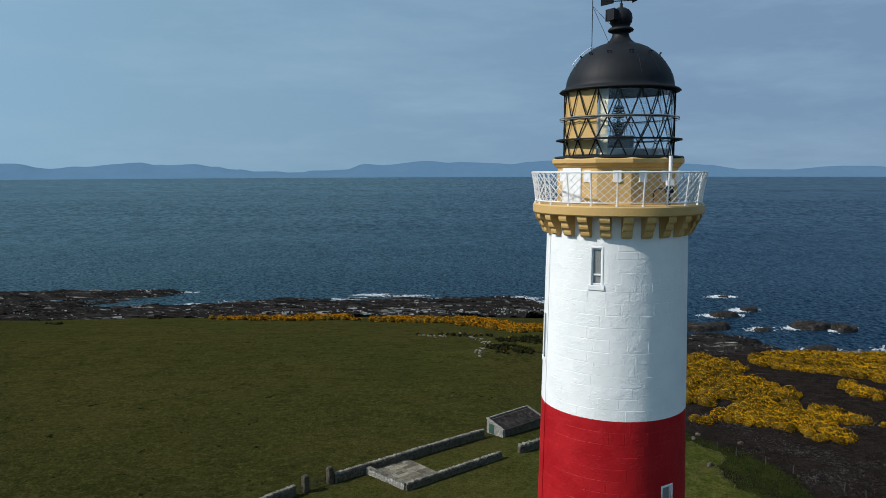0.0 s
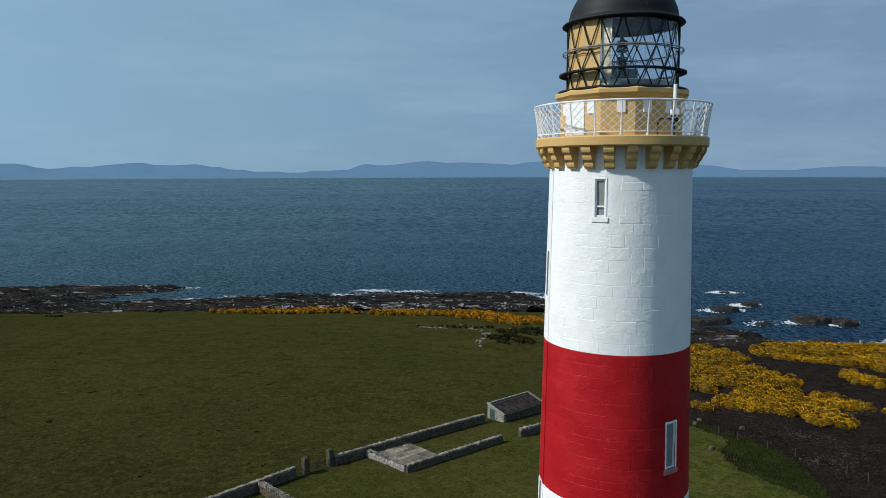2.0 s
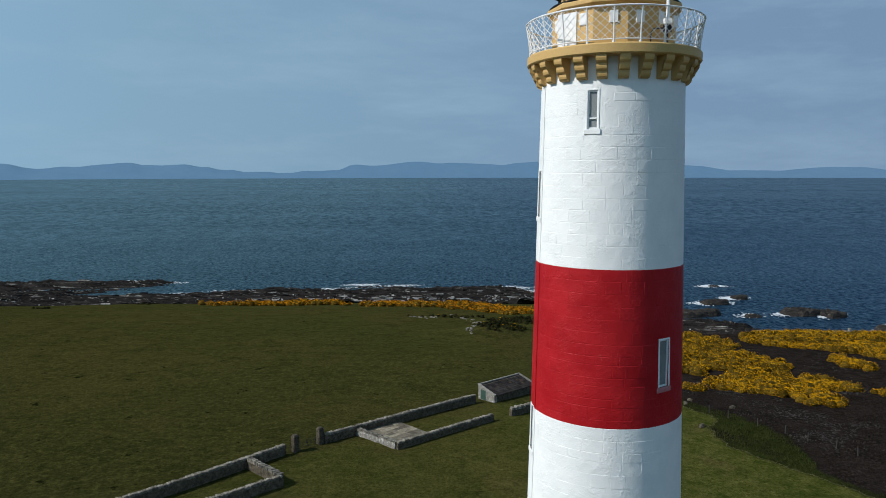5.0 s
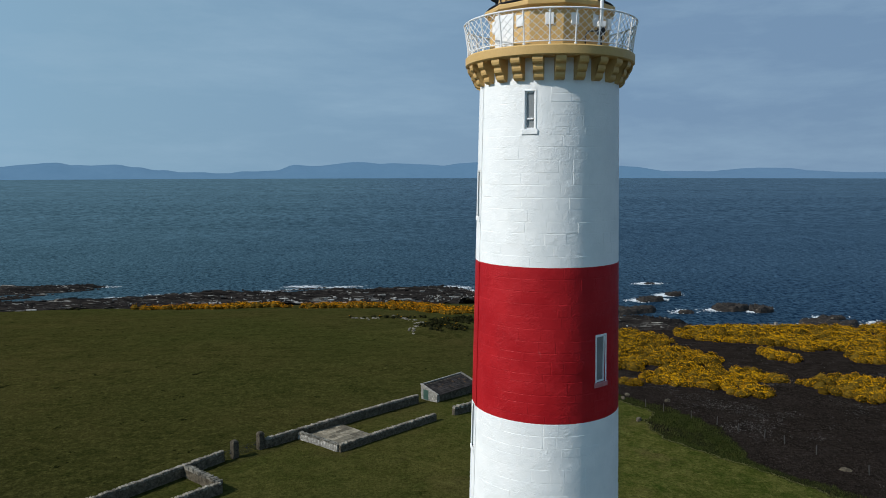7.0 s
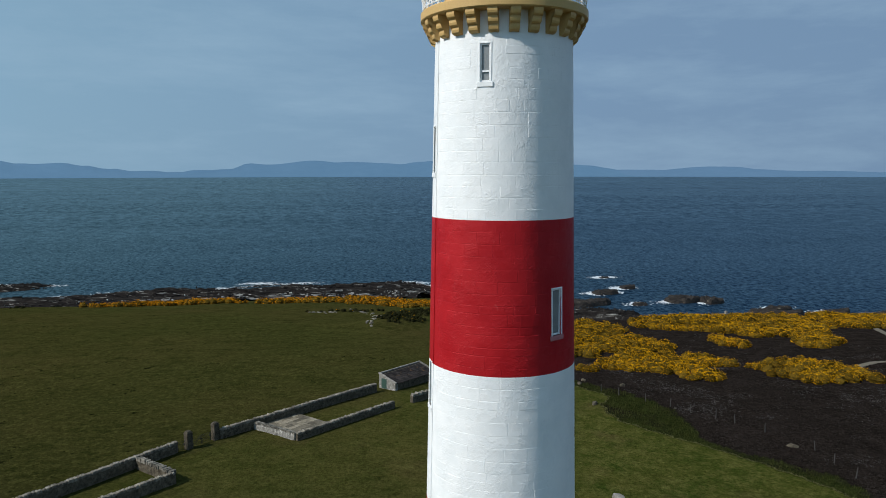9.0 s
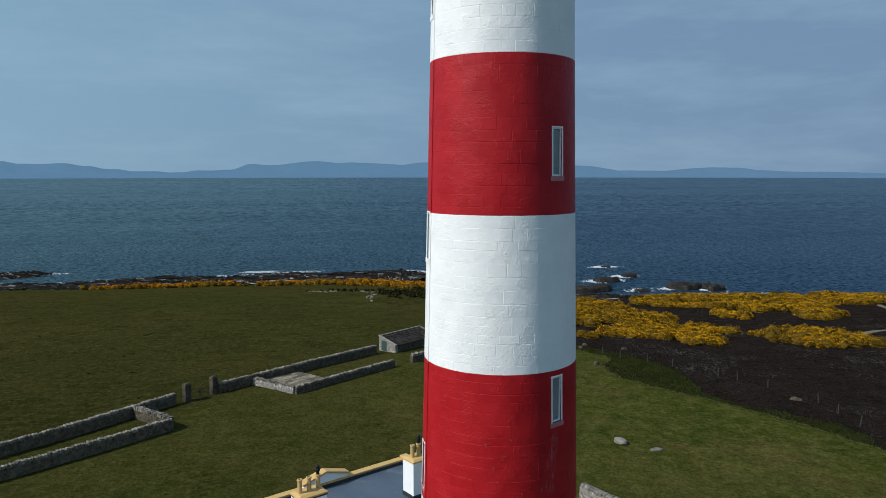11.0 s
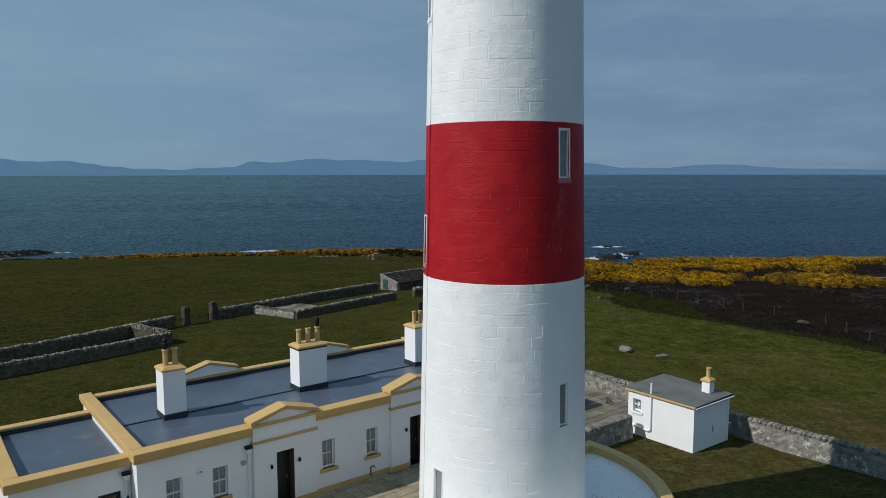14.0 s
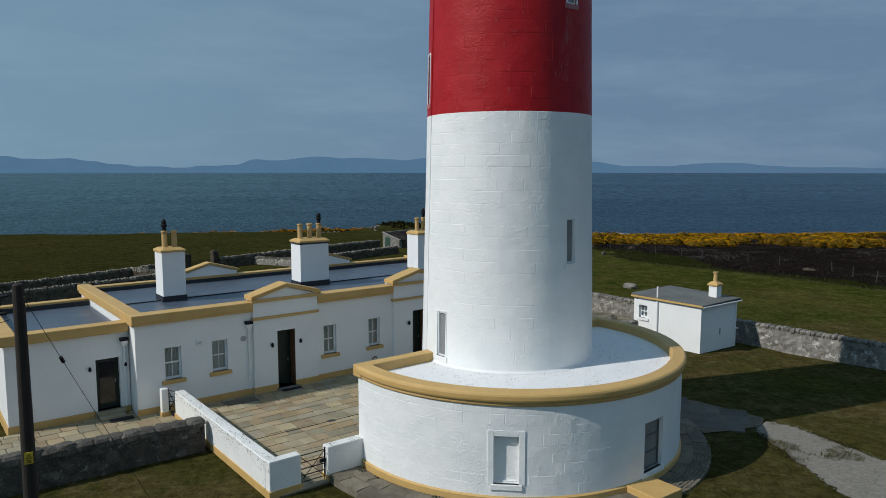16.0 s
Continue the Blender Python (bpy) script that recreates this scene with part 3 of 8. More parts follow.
def land(x, y):
    """Height of the land."""
    x, y = np.asarray(x, float), np.asarray(y, float)
    yy = np.maximum(y, 0)
    h = -2.1e-4 * np.minimum(yy, 40) ** 2 - 4.55e-4 * np.maximum(yy - 62, 0) ** 2 - 0.022 * np.clip(x - 8, 0, 27) * step(10, 45, y)
    h = h - 2.1 * step(84, 145, y) * step(34, 52, x)
    far = step(60, 120, y)
    h = h + far * (fbm(x / 22, y / 16, 3) - 0.5) * 1.1
    u, v = to_uv(x, y)
    h = h - 0.10 * step(-8.5, -10.5, v) - 0.06 * step(0.9, -1.5, u) * step(-4.0, -5.0, v)
    d = y - coast(x)
    right = step(34, 52, x)
    h = h - step(-10, 22, d) * 4.4 * (1 - right) - step(0, 9, d) * 9.0 * right
    h = np.where(d > 10, np.maximum(h - (d - 10) * (0.12 + 0.1 * right), -28), h)
    bumps = 1.8 * np.exp(-(((x - 11.7) / 9) ** 2 + ((y - 140) / 5) ** 2))
    hollow = 1.2 * np.exp(-(((x - 13.5) / 12) ** 2 + ((y - 152) / 6) ** 2))
    h = h - 0.72 * np.clip((8 - x) / 22, 0, 1.5) * step(40, 68, y) * step(125, 85, y) + 0.0145 * np.clip(x - 7, -21, 6) * step(68, 40, y)
    yard = step(-9.6, -8.9, u) * step(18.7, 18.1, u) * step(-10.2, -9.7, v) * step(10, 9, v)
    h = h * (1 - yard) + np.minimum(h, -0.34) * yard
    return h + bumps - hollow


def land_at(x, y):
    return float(land(np.array([x]), np.array([y]))[0])


# ---- ground, sea and distance ----
def heath_edge(y):
    """x at which the mown lawn ends."""
    y = np.asarray(y, float)
    e = np.interp(y, [20, 50.6, 56.3, 61, 65.7, 68.4, 71.1, 73.9, 77.6, 80.2, 83.1, 85.8, 89.6], [58.4, 45.1, 42.9, 40.5, 37.6, 35.6, 33.7, 31.8, 31.4, 31.9, 34.2, 32.8, 30.2])
    return e + 0.15 * np.sin(y * 2.1) + 0.1 * np.sin(y * 5.3)


def heath_start(y):
    """x at which the heather takes over from rough grass."""
    y = np.asarray(y, float)
    return np.interp(y, [20, 49.7, 54.4, 58.2, 62.9, 67.5, 70.3, 74, 77.6, 81.4, 85.1, 87.7, 91.4], [58.9, 45.7, 46.4, 44.8, 40.1, 38.3, 38.3, 39.3, 39.2, 38.5, 36.6, 34.6, 32.1])


def zones(x, y):
    wall_y = np.where(x < 5, 88.2 + (x - 5) * 0.79, 88.2 + (x - 5) * 0.03)
    lawn = step(0.4, -0.4, y - wall_y)
    wob = (fbm(x / 2.2, y / 2.2, 11) - 0.5) * 3.0
    heath = step(-0.5, 0.5, x + wob - heath_start(y)) * (y < 91.4) + step(-1.0, 1.0, x - 29.5 + wob * 2 - (y - 91.4) * 0.05) * (y >= 91.4)
    lawn = lawn * step(0.2, -0.2, x - heath_edge(y)) * (0.35 + 0.65 * step(2, 20, x))
    shore = step(4, 12, y - coast(x) + (fbm(x / 6, y / 6, 5) - 0.5) * 9)
    return lawn, heath * (1 - shore), shore


def rough_grass(x, y):
    """Where unmown grass grows between the lawn and the heather."""
    return step(-0.2, 0.3, x - heath_edge(y)) * (y < 92) * step(40, 48, y)


def build_ground():
    xs = np.unique(np.round(np.concatenate([np.arange(-3000, -400, 200), np.arange(-400, -90, 6.0), np.arange(-90, 130, 1.3), np.arange(30, 50, 0.35), np.arange(130, 400, 6.0), np.arange(400, 3001, 200)]), 2))
    ys = np.unique(np.round(np.concatenate([np.arange(-3000, -100, 200), np.arange(-100, 4, 8.0), np.arange(4, 200, 1.3), np.arange(6, 46, 0.65), np.arange(46, 96, 0.5), np.arange(200, 330, 3.0), np.arange(330, 700, 60.0), np.arange(700, 4600, 500)]), 2))
    gx, gy = np.meshgrid(xs, ys)
    gz = land(gx, gy)
    nx, ny = len(xs), len(ys)
    v = np.stack([gx.ravel(), gy.ravel(), gz.ravel()], 1)
    i = (np.arange(ny - 1)[:, None] * nx + np.arange(nx - 1)[None, :]).ravel()
    f = np.stack([i, i + 1, i + nx + 1, i + nx], 1)
    me = bpy.data.meshes.new("ground")
    me.from_pydata(v.tolist(), [], f.tolist())
    me.materials.append(M["grass"])
    me.polygons.foreach_set("use_smooth", [True] * len(me.polygons))
    a, b, c = zones(gx.ravel(), gy.ravel())
    px, py = gx.ravel(), gy.ravel()
    w = step(50, 34, py + 10 * (fbm(px / 6, py / 6, 23) - 0.5)) * (0.30 + 0.9 * step(0.32, 0.62, fbm(px / 4.0, py / 4.0, 29)) + 0.5 * np.exp(-((px - 14) / 6) ** 2 - ((py - 18) / 6) ** 2))
    w = np.clip(w, 0, 1) * step(46, 30, px)
    a = np.maximum(a, w * step(60, 40, py))
    rg = me.attributes.new("rough", "FLOAT", "POINT")
    rg.data.foreach_set("value", rough_grass(px, py).astype(np.float32))
    at = me.color_attributes.new("zone", "FLOAT_COLOR", "POINT")
    at.data.foreach_set("color", np.stack([a, b, c, w], 1).ravel().astype(np.float32))
    me.update()
    return tagged(new("ground", me), "rough green pasture, mown lawn and dark heath sloping to the sea", "ground", kind="structure")


build_ground()

g = Geo()
radii = [100, 160, 220, 300, 420, 700, 1000, 1400, 1900, 2500, 3300, 4000, 4700]


def sea_level(r):
    """The far water stands a little high: it takes the place of a shore much farther off."""
    return SEA + 9.5 * (max(r - 420, 0) / 4000) ** 1.5



for j in range(len(radii) - 1):
    for i in range(64):
        a0, a1 = radians(-30 + 240 * i / 64), radians(-30 + 240 * (i + 1) / 64)
        g.poly([(r * math.cos(a), r * math.sin(a), sea_level(r)) for r, a in ((radii[j], a0), (radii[j + 1], a0), (radii[j + 1], a1), (radii[j], a1))])
solo("water", g, M["sea"], "deep blue rippled sea under hazy daylight", "sea", kind="structure")


def hills(name, dist, bearings, heights, seed, mat, label):
    """A far ridge: heights in metres over the sea, by the tangent of the bearing."""
    g = Geo()
    n = 1600
    rows = []
    for i in range(n + 1):
        s = math.tan((-1.1 + 2.5 * i / n) * 0.75)
        hgt = sum(float(np.interp(s + d, bearings, heights)) for d in (-0.005, 0, 0.005)) / 3 + 5 * (float(fbm(np.array([s * 60.0]), np.array([seed * 3.1]), seed, 5)[0]) - 0.5)
        a = math.pi / 2 - math.atan(s)
        rows.append((math.cos(a), math.sin(a), max(hgt, 4)))
    for k, (dr, fr) in enumerate(((0, 0.0), (60, 0.25), (140, 0.55), (220, 0.85), (260, 1.0))):
        g.v += [((dist + dr) * c, (dist + dr) * s, SEA + 9.3 + h * fr) for c, s, h in rows]
    for k in range(4):
        g.f += [(k * (n + 1) + i, k * (n + 1) + i + 1, (k + 1) * (n + 1) + i + 1, (k + 1) * (n + 1) + i) for i in range(n)]
    solo(name, g, mat, label, "hills", kind="structure", smooth=True)


hills("backdrop_hills", 4420, [-1.1, -0.8, -0.631, -0.611, -0.599, -0.587, -0.579, -0.559, -0.539, -0.531, -0.499, -0.487, -0.471, -0.455, -0.439, -0.422, -0.417, -0.391, -0.355, -0.339, -0.335, -0.319, -0.311, -0.303, -0.281, -0.277, -0.231, -0.227, -0.199, -0.191, -0.159, -0.135, -0.131, -0.127, -0.111, -0.103, -0.087, -0.071, -0.055, -0.035, -0.019, 0.005, 0.017, 0.049, 0.073, 0.093, 0.109, 0.141, 0.2, 0.3, 0.35, 0.373, 0.4, 0.42, 0.46, 0.5], [60, 95, 89, 90, 86, 76, 67, 57, 64, 73, 70, 79, 86, 90, 97, 97, 84, 81, 87, 80, 71, 73, 60, 53, 52, 41, 39, 32, 35, 46, 46, 52, 57, 76, 89, 83, 78, 83, 94, 105, 105, 90, 98, 93, 89, 78, 92, 103, 107, 91, 75, 71, 53, 39, 18, 4], 2, M["hill"], "low hills on the far shore, blue-grey haze in their colour")
hills("backdrop_far_hills", 4440, [-0.3, -0.2, 0.1, 0.34, 0.4, 0.42, 0.49, 0.527, 0.5636, 0.61, 0.638, 0.695, 0.76, 0.86, 1.2], [8, 27, 42, 43, 43, 44, 41, 57, 63, 58, 45, 35, 34, 26, 20], 7, M["hill_far"], "fainter hills on the far shore, blue haze in their colour")


# ---- lighthouse ----
def shaft_radius(z):
    return 3.045 - 0.02533 * z + 7.26e-5 * z * z


WINDOWS = [(-117.5, 3.9, 30.30, 31.46), (-57.5, 4.9, 22.22, 23.74), (-58.5, 4.6, 14.19, 15.70), (-59.6, 3.7, 6.18, 7.60),
           (-149.5, 4.1, 3.06, 4.53), (-177.5, 4.6, 27.50, 29.03), (-177.5, 4.5, 19.42, 20.98), (-178.0, 4.3, 11.30, 12.90)]
BANDS = [(2.70, 10.90, "white", 23), (10.90, 15.93, "red", 14), (15.93, 20.99, "white", 14), (20.99, 26.00, "red", 14), (26.00, 32.50, "white", 18)]


def ring_wall(radius, z0, z1, a0, a1, openings, da=4.0, depth=0.3):
    """A curved wall with openings and their reveals. openings: (angle, half angle, bottom, top)."""
    g = Geo()
    cuts = [(o[0] - o[1], o[0] + o[1], o[2], o[3]) for o in openings if o[3] > z0 and o[2] < z1]
    n = max(1, round((a1 - a0) / da))
    aa = sorted(set([round(a0 + (a1 - a0) * i / n, 4) for i in range(n + 1)] + [round(c, 4) for o in cuts for c in o[:2]]))
    zz = sorted(set([z0, z1] + [z0 + (z1 - z0) * i / 8 for i in range(1, 8)] + [c for o in cuts for c in o[2:] if z0 < c < z1]))

    def at(a, z, off=0.0):
        r = radius(z) + off
        return (r * math.cos(radians(a)), r * math.sin(radians(a)), z)

    for i in range(len(aa) - 1):
        for j in range(len(zz) - 1):
            am, zm = (aa[i] + aa[i + 1]) / 2, (zz[j] + zz[j + 1]) / 2
            if any(c[0] < am < c[1] and c[2] < zm < c[3] for c in cuts):
                continue
            g.poly([at(aa[i], zz[j]), at(aa[i + 1], zz[j]), at(aa[i + 1], zz[j + 1]), at(aa[i], zz[j + 1])])
    for p, q, b, t in cuts:
        g.poly([at(p, b), at(p, t), at(p, t, -depth), at(p, b, -depth)])
        g.poly([at(q, b, -depth), at(q, t, -depth), at(q, t), at(q, b)])
        g.poly([at(p, b, -depth), at(q, b, -depth), at(q, b), at(p, b)])
        g.poly([at(p, t), at(q, t), at(q, t, -depth), at(p, t, -depth)])
    return g


def tower_window(parent, a, half, b, t, radius, surround, sill_mat, depth=0.3, bars=1, frame_mat=None, s=0.05, pane="pane"):
    """Sash window in a curved wall: surround, pane with a frame, sill."""
    r = radius((b + t) / 2)
    c = r * math.cos(radians(half))
    w = r * math.sin(radians(half))
    turn = Matrix.Rotation(radians(a), 4, "Z")
    root = new("window")
    root.parent, root.matrix_basis = parent, turn
    k = 0.015

    def lean(zc):
        return radius(zc) * math.cos(radians(half))

    g = Geo()
    for y0, y1, z0, z1 in ((-w - s, -w, b, t + s), (w, w + s, b, t + s), (-w, w, t, t + s)):
        g.hexa([(lean(z0) - 0.1, y0, z0), (lean(z0) + k, y0, z0), (lean(z0) + k, y1, z0), (lean(z0) - 0.1, y1, z0), (lean(z1) - 0.1, y0, z1), (lean(z1) + k, y0, z1), (lean(z1) + k, y1, z1), (lean(z1) - 0.1, y1, z1)])
    part("surround", g, surround, root, bevel=0.008)
    g = Geo()
    g.box(c - 0.1, -w - 0.10, b - 0.16, c + 0.045, w + 0.10, b)
    part("sill", g, sill_mat, root, bevel=0.012)
    x = c - depth + 0.08
    g = Geo()
    g.box(x - 0.02, -w, b, x + 0.0, w, t)
    part("pane", g, M[pane], root, "dark unlit glass" if pane == "pane" else "pale grey glass")
    g = Geo()
    for y0, y1, z0, z1 in ((-w, -w + 0.035, b, t), (w - 0.035, w, b, t), (-w + 0.035, w - 0.035, t - 0.04, t), (-w + 0.035, w - 0.035, b, b + 0.05)):
        g.box(x, y0, z0, x + 0.05, y1, z1)
    for i in range(bars):
        zc = b + (t - b) * (0.28 if bars == 1 else (i + 1) / (bars + 1))
        g.box(x + 0.002, -w + 0.05, zc - 0.025, x + 0.045, w - 0.05, zc + 0.025)
    part("frame", g, frame_mat or M["white_metal"], root, bevel=0.004)
    return root


def at_ring(r, a, z):
    return (r * math.cos(radians(a)), r * math.sin(radians(a)), z)


lighthouse = thing("lighthouse", pose(TX, TY, 0), "tall white lighthouse with two red bands and black lantern", "lighthouse")
courses_near = []
for z0, z1, colour, n in BANDS:
    band = part("band", ring_wall(shaft_radius, z0, z1, -180.0, 180.0, WINDOWS, 2.0, 0.16), M[colour + "_tower"], lighthouse, colour + " painted masonry band", smooth=False)
    weld(band.data)
    courses_near.append((band, z0, z1, colour, n))
for a, half, b, t in WINDOWS:
    red = 10.9 < (b + t) / 2 < 15.93 or 20.99 < (b + t) / 2 < 26.0
    tower_window(lighthouse, a, half, b, t, shaft_radius, M["white_metal"] if red else M["white_tower"], M["scuff"] if red else M["white_tower"], 0.16, 1 if b > 30 else 0, None, 0.05, "grey_pane")

rnd = random.Random(61)
marks = []
for i in range(110):                                    # runs below the sill, drawn down and aside
    f = rnd.random() ** 1.3
    marks.append((-60 + rnd.uniform(-2.6, 2.6) - f * rnd.uniform(2, 13), 14.0 - f * 2.0, -rnd.uniform(0.2, 2.0), -rnd.uniform(0.15, 0.5), rnd.uniform(0.10, 0.30)))
for a0, z0, n in ((-112, 13.6, 6), (-100, 13.2, 9), (-108, 12.9, 6), (-119, 11.75, 8), (-104, 11.5, 9), (-95, 13.9, 5)):
    for i in range(n):                                  # rubbed spots on the band
        marks.append((a0 + rnd.gauss(0, 0.9), z0 + rnd.gauss(0, 0.06), rnd.uniform(-1.0, 1.0), rnd.uniform(-0.04, 0.03), rnd.uniform(0.1, 0.3)))
for a, z, da, dz, wd in marks:
    g = Geo()
    r = shaft_radius(z) + 0.011
    g.poly([at_ring(r, a, z), at_ring(r, a + da, z + dz), at_ring(r, a + da + wd, z + dz + 0.03), at_ring(r, a + wd * 0.6, z + 0.02)])
    part("paint_scuff", g, M["scuff"] if a > -80 else M["rubbed"], lighthouse, "pale scuff in the red paint")
for z0, z1, colour, n in BANDS:
    g = Geo()
    ends = [((shaft_radius(z) + 0.012) * math.cos(radians(-168.5)), (shaft_radius(z) + 0.012) * math.sin(radians(-168.5)), z) for z in (max(z0, 2.85), min(z1, 31.8))]
    g.tube(ends[0], ends[1], 0.02, 8)
    part("conduit", g, M[colour + "_tower"], lighthouse, "thin painted cable conduit down the shaft")

g = Geo()
g.lathe([(2.2, 32.57), (2.76, 32.58), (2.80, 32.62), (2.80, 32.86), (2.76, 32.90), (1.9, 32.92)], 144)
part("gallery_slab", g, M["tan"], lighthouse, "ochre painted gallery edge", smooth=False)


def corbel():
    g = Geo()
    w = 0.155
    prof = []
    for x0, zb, zt in ((2.50, 31.90, 32.14), (2.61, 32.11, 32.36), (2.73, 32.34, 32.58)):
        arc = [(x0 - 0.17 + 0.17 * math.sin(radians(d)), zb + 0.14 - 0.14 * math.cos(radians(d))) for d in (0, 30, 60, 90)]
        prof += arc + [(x0, zt)]
    prof = [(2.2, 31.90)] + prof + [(2.2, 32.58)]
    n, k = len(g.v), len(prof)
    g.v += [(x, -w, z) for x, z in prof] + [(x, w, z) for x, z in prof]
    g.f += [(i, (i + 1) % k, k + (i + 1) % k, k + i) for i in range(k)]
    g.f += [tuple(reversed(range(k))), tuple(range(k, 2 * k))]
    return g.mesh("corbel", M["tan"])


me = corbel()
for i in range(24):
    ob = part("corbel", me, None, lighthouse)
    ob.matrix_basis = Matrix.Rotation(radians(-103.3 + 7.5 + 15 * i), 4, "Z")


def rail_r(z):
    return 2.71 + 0.135 * ((z - 32.9) / 1.03) ** 1.5


railing = new("gallery_railing")
railing.parent = lighthouse
tagged(railing, "white lattice railing")
NP = 22
for i in range(NP):
    a = -103.3 + 360 / NP * i
    g = Geo()
    zs = [32.88, 32.96, 33.2, 33.45, 33.7, 33.93]
    g.tube(at_ring(2.71, a, 32.88), at_ring(2.71, a, 32.95), 0.045, 8)
    g.line([at_ring(rail_r(max(z, 32.9)), a, z) for z in zs[1:]], 0.022, 6)
    part("post", g, M["white_metal"], railing)
for z, r in ((33.93, 0.026), (33.0, 0.018)):
    g = Geo()
    g.line([at_ring(rail_r(z), 5 * i, z) for i in range(73)], r, 6)
    part("rail", g, M["white_metal"], railing)
for sgn in (1, -1):
    for i in range(NP * 3):
        a = -103.3 + 360 / (NP * 3) * (i + 0.5)
        pts = [at_ring(rail_r(z), a + sgn * 22.0 * (z - 33.0) / 0.93, z) for z in (33.0, 33.31, 33.62, 33.93)]
        g = Geo()
        g.line(pts, 0.011, 4)
        part("lattice_bar", g, M["white_metal"], railing)

g = Geo()
g.line([at_ring(r + 0.13, -172, z) for r, z in ((1.50, 37.40), (1.40, 37.54), (1.24, 37.72), (1.05, 37.88), (0.86, 37.99))], 0.014, 5)
for r, z in ((1.50, 37.40), (0.86, 37.99)):
    g.tube(at_ring(r, -172, z - 0.03), at_ring(r + 0.13, -172, z), 0.012, 5)
part("dome_handrail", g, M["white_metal"], lighthouse, "thin white handrail over the dome")

# the room under the lantern: twelve flat sides, door, vent plates
g = Geo()
g.lathe([(2.0, 32.9), (2.0, 34.05), (2.06, 34.10), (2.10, 34.16), (2.18, 34.22), (2.18, 34.34), (2.10, 34.40), (1.6, 34.42)], 12, -103.3 + 12, 256.7 + 12)
part("lantern_base_wall", g, M["tan"], lighthouse, "ochre painted twelve-sided wall", bevel=0.01)


def base_plate(a, w, z0, z1, name, mat, proud=0.035):
    side = 30 * round((a + 103.3 - 27) / 30) + 27 - 103.3
    d = 2.0 * math.cos(radians(15))
    off = d * math.tan(radians(a - side))
    g = Geo()
    g.box(d - 0.02, off - w / 2, z0, d + proud, off + w / 2, z1)
    ob = part(name, g, mat, lighthouse, bevel=0.01)
    ob.matrix_basis = Matrix.Rotation(radians(side), 4, "Z")
    return ob


door = base_plate(-149, 0.72, 32.95, 34.06, "gallery_door", M["white_metal"])
for a in (-169, -131.5, -103.5, -80, -58, -33, -10, 20, 60, 100, 140):
    base_plate(a, 0.26, 33.62, 33.98, "vent_plate", M["white_metal"], 0.045)

# lantern
LR = 1.79
g = Geo()
g.lathe([(1.75, 34.35), (2.10, 34.36), (2.12, 34.40), (2.08, 34.44), (1.86, 34.46), (1.74, 34.45)], 48)
part("lantern_sill", g, M["black"], lighthouse, "black iron sill ring")
for z, ro, ri, th in ((34.98, 2.05, 1.80, 0.05), ):
    g = Geo()
    g.lathe([(ri, z - th / 2), (ro, z - th / 2), (ro, z + th / 2), (ri, z + th / 2), (ri, z - th / 2)], 48)
    part("walkway_ring", g, M["black"], lighthouse)
for i in range(16):
    a = -103.3 + 22.5 * i
    g = Geo()
    g.tube(at_ring(LR, a, 34.9), at_ring(2.02, a, 34.97), 0.014, 4)
    g.tube(at_ring(LR, a, 35.67), at_ring(1.93, a, 35.69), 0.011, 4)
    part("ring_bracket", g, M["black"], lighthouse)
g = Geo()
g.line([at_ring(1.93, 7.5 * i, 35.69) for i in range(49)], 0.018, 6)
g.line([at_ring(1.93, 7.5 * i, 35.635) for i in range(49)], 0.010, 6)
part("handrail", g, M["grey_metal"], lighthouse, "bare metal handrail round the panes")
for sgn in (1, -1):
    for i in range(16):
        a = -103.3 + 22.5 * i
        g = Geo()
        pts = [at_ring(LR, a + sgn * float(np.interp(z, [34.42, 34.98, 35.67, 36.56], [31.0, 22.5, 11.25, 0.0])), z) for z in (36.60, 36.1, 35.67, 35.32, 34.98, 34.42)]
        g.line(pts, 0.022, 5)
        part("glazing_bar", g, M["black"], lighthouse)
for z in (35.67, 34.98):
    g = Geo()
    g.line([at_ring(LR, 7.5 * i, z) for i in range(49)], 0.022, 5)
    part("glazing_ring", g, M["black"], lighthouse)
for i in range(16):
    a = -103.3 + 22.5 * i
    blank = -178 < ((a + 11 + 180) % 360) - 180 < -135.5 or ((a + 11 + 180) % 360) - 180 > 120
    g = Geo()
    r = LR - 0.03
    g.hexa([at_ring(r - 0.012, a, 34.5), at_ring(r, a, 34.5), at_ring(r, a + 22.5, 34.5), at_ring(r - 0.012, a + 22.5, 34.5), at_ring(r - 0.012, a, 36.66), at_ring(r, a, 36.66), at_ring(r, a + 22.5, 36.66), at_ring(r - 0.012, a + 22.5, 36.66)])
    ob = part("lantern_pane", g, M["tan"] if blank else M["glass"], lighthouse, "ochre blank panel" if blank else "")
    if not blank:
        ob.visible_shadow = False
    if abs(((a + 11 + 180) % 360) - 180 + 114.5) < 3:
        g = Geo()
        g.hexa([at_ring(r - 0.10, a + 0.5, 34.5), at_ring(r - 0.09, a + 0.5, 34.5), at_ring(r - 0.09, a + 11, 34.5), at_ring(r - 0.10, a + 11, 34.5), at_ring(r - 0.10, a + 0.5, 36.6), at_ring(r - 0.09, a + 0.5, 36.6), at_ring(r - 0.09, a + 11, 36.6), at_ring(r - 0.10, a + 11, 36.6)])
        part("lantern_curtain", g, M["blind"], lighthouse, "pale curtain inside the panes")
g = Geo()
g.lathe([(0.0, 34.46), (1.72, 34.47)], 32)
part("lantern_floor", g, M["grey_metal"], lighthouse)
g = Geo()
g.box(-0.42, -0.42, 34.47, 0.42, 0.42, 35.12)
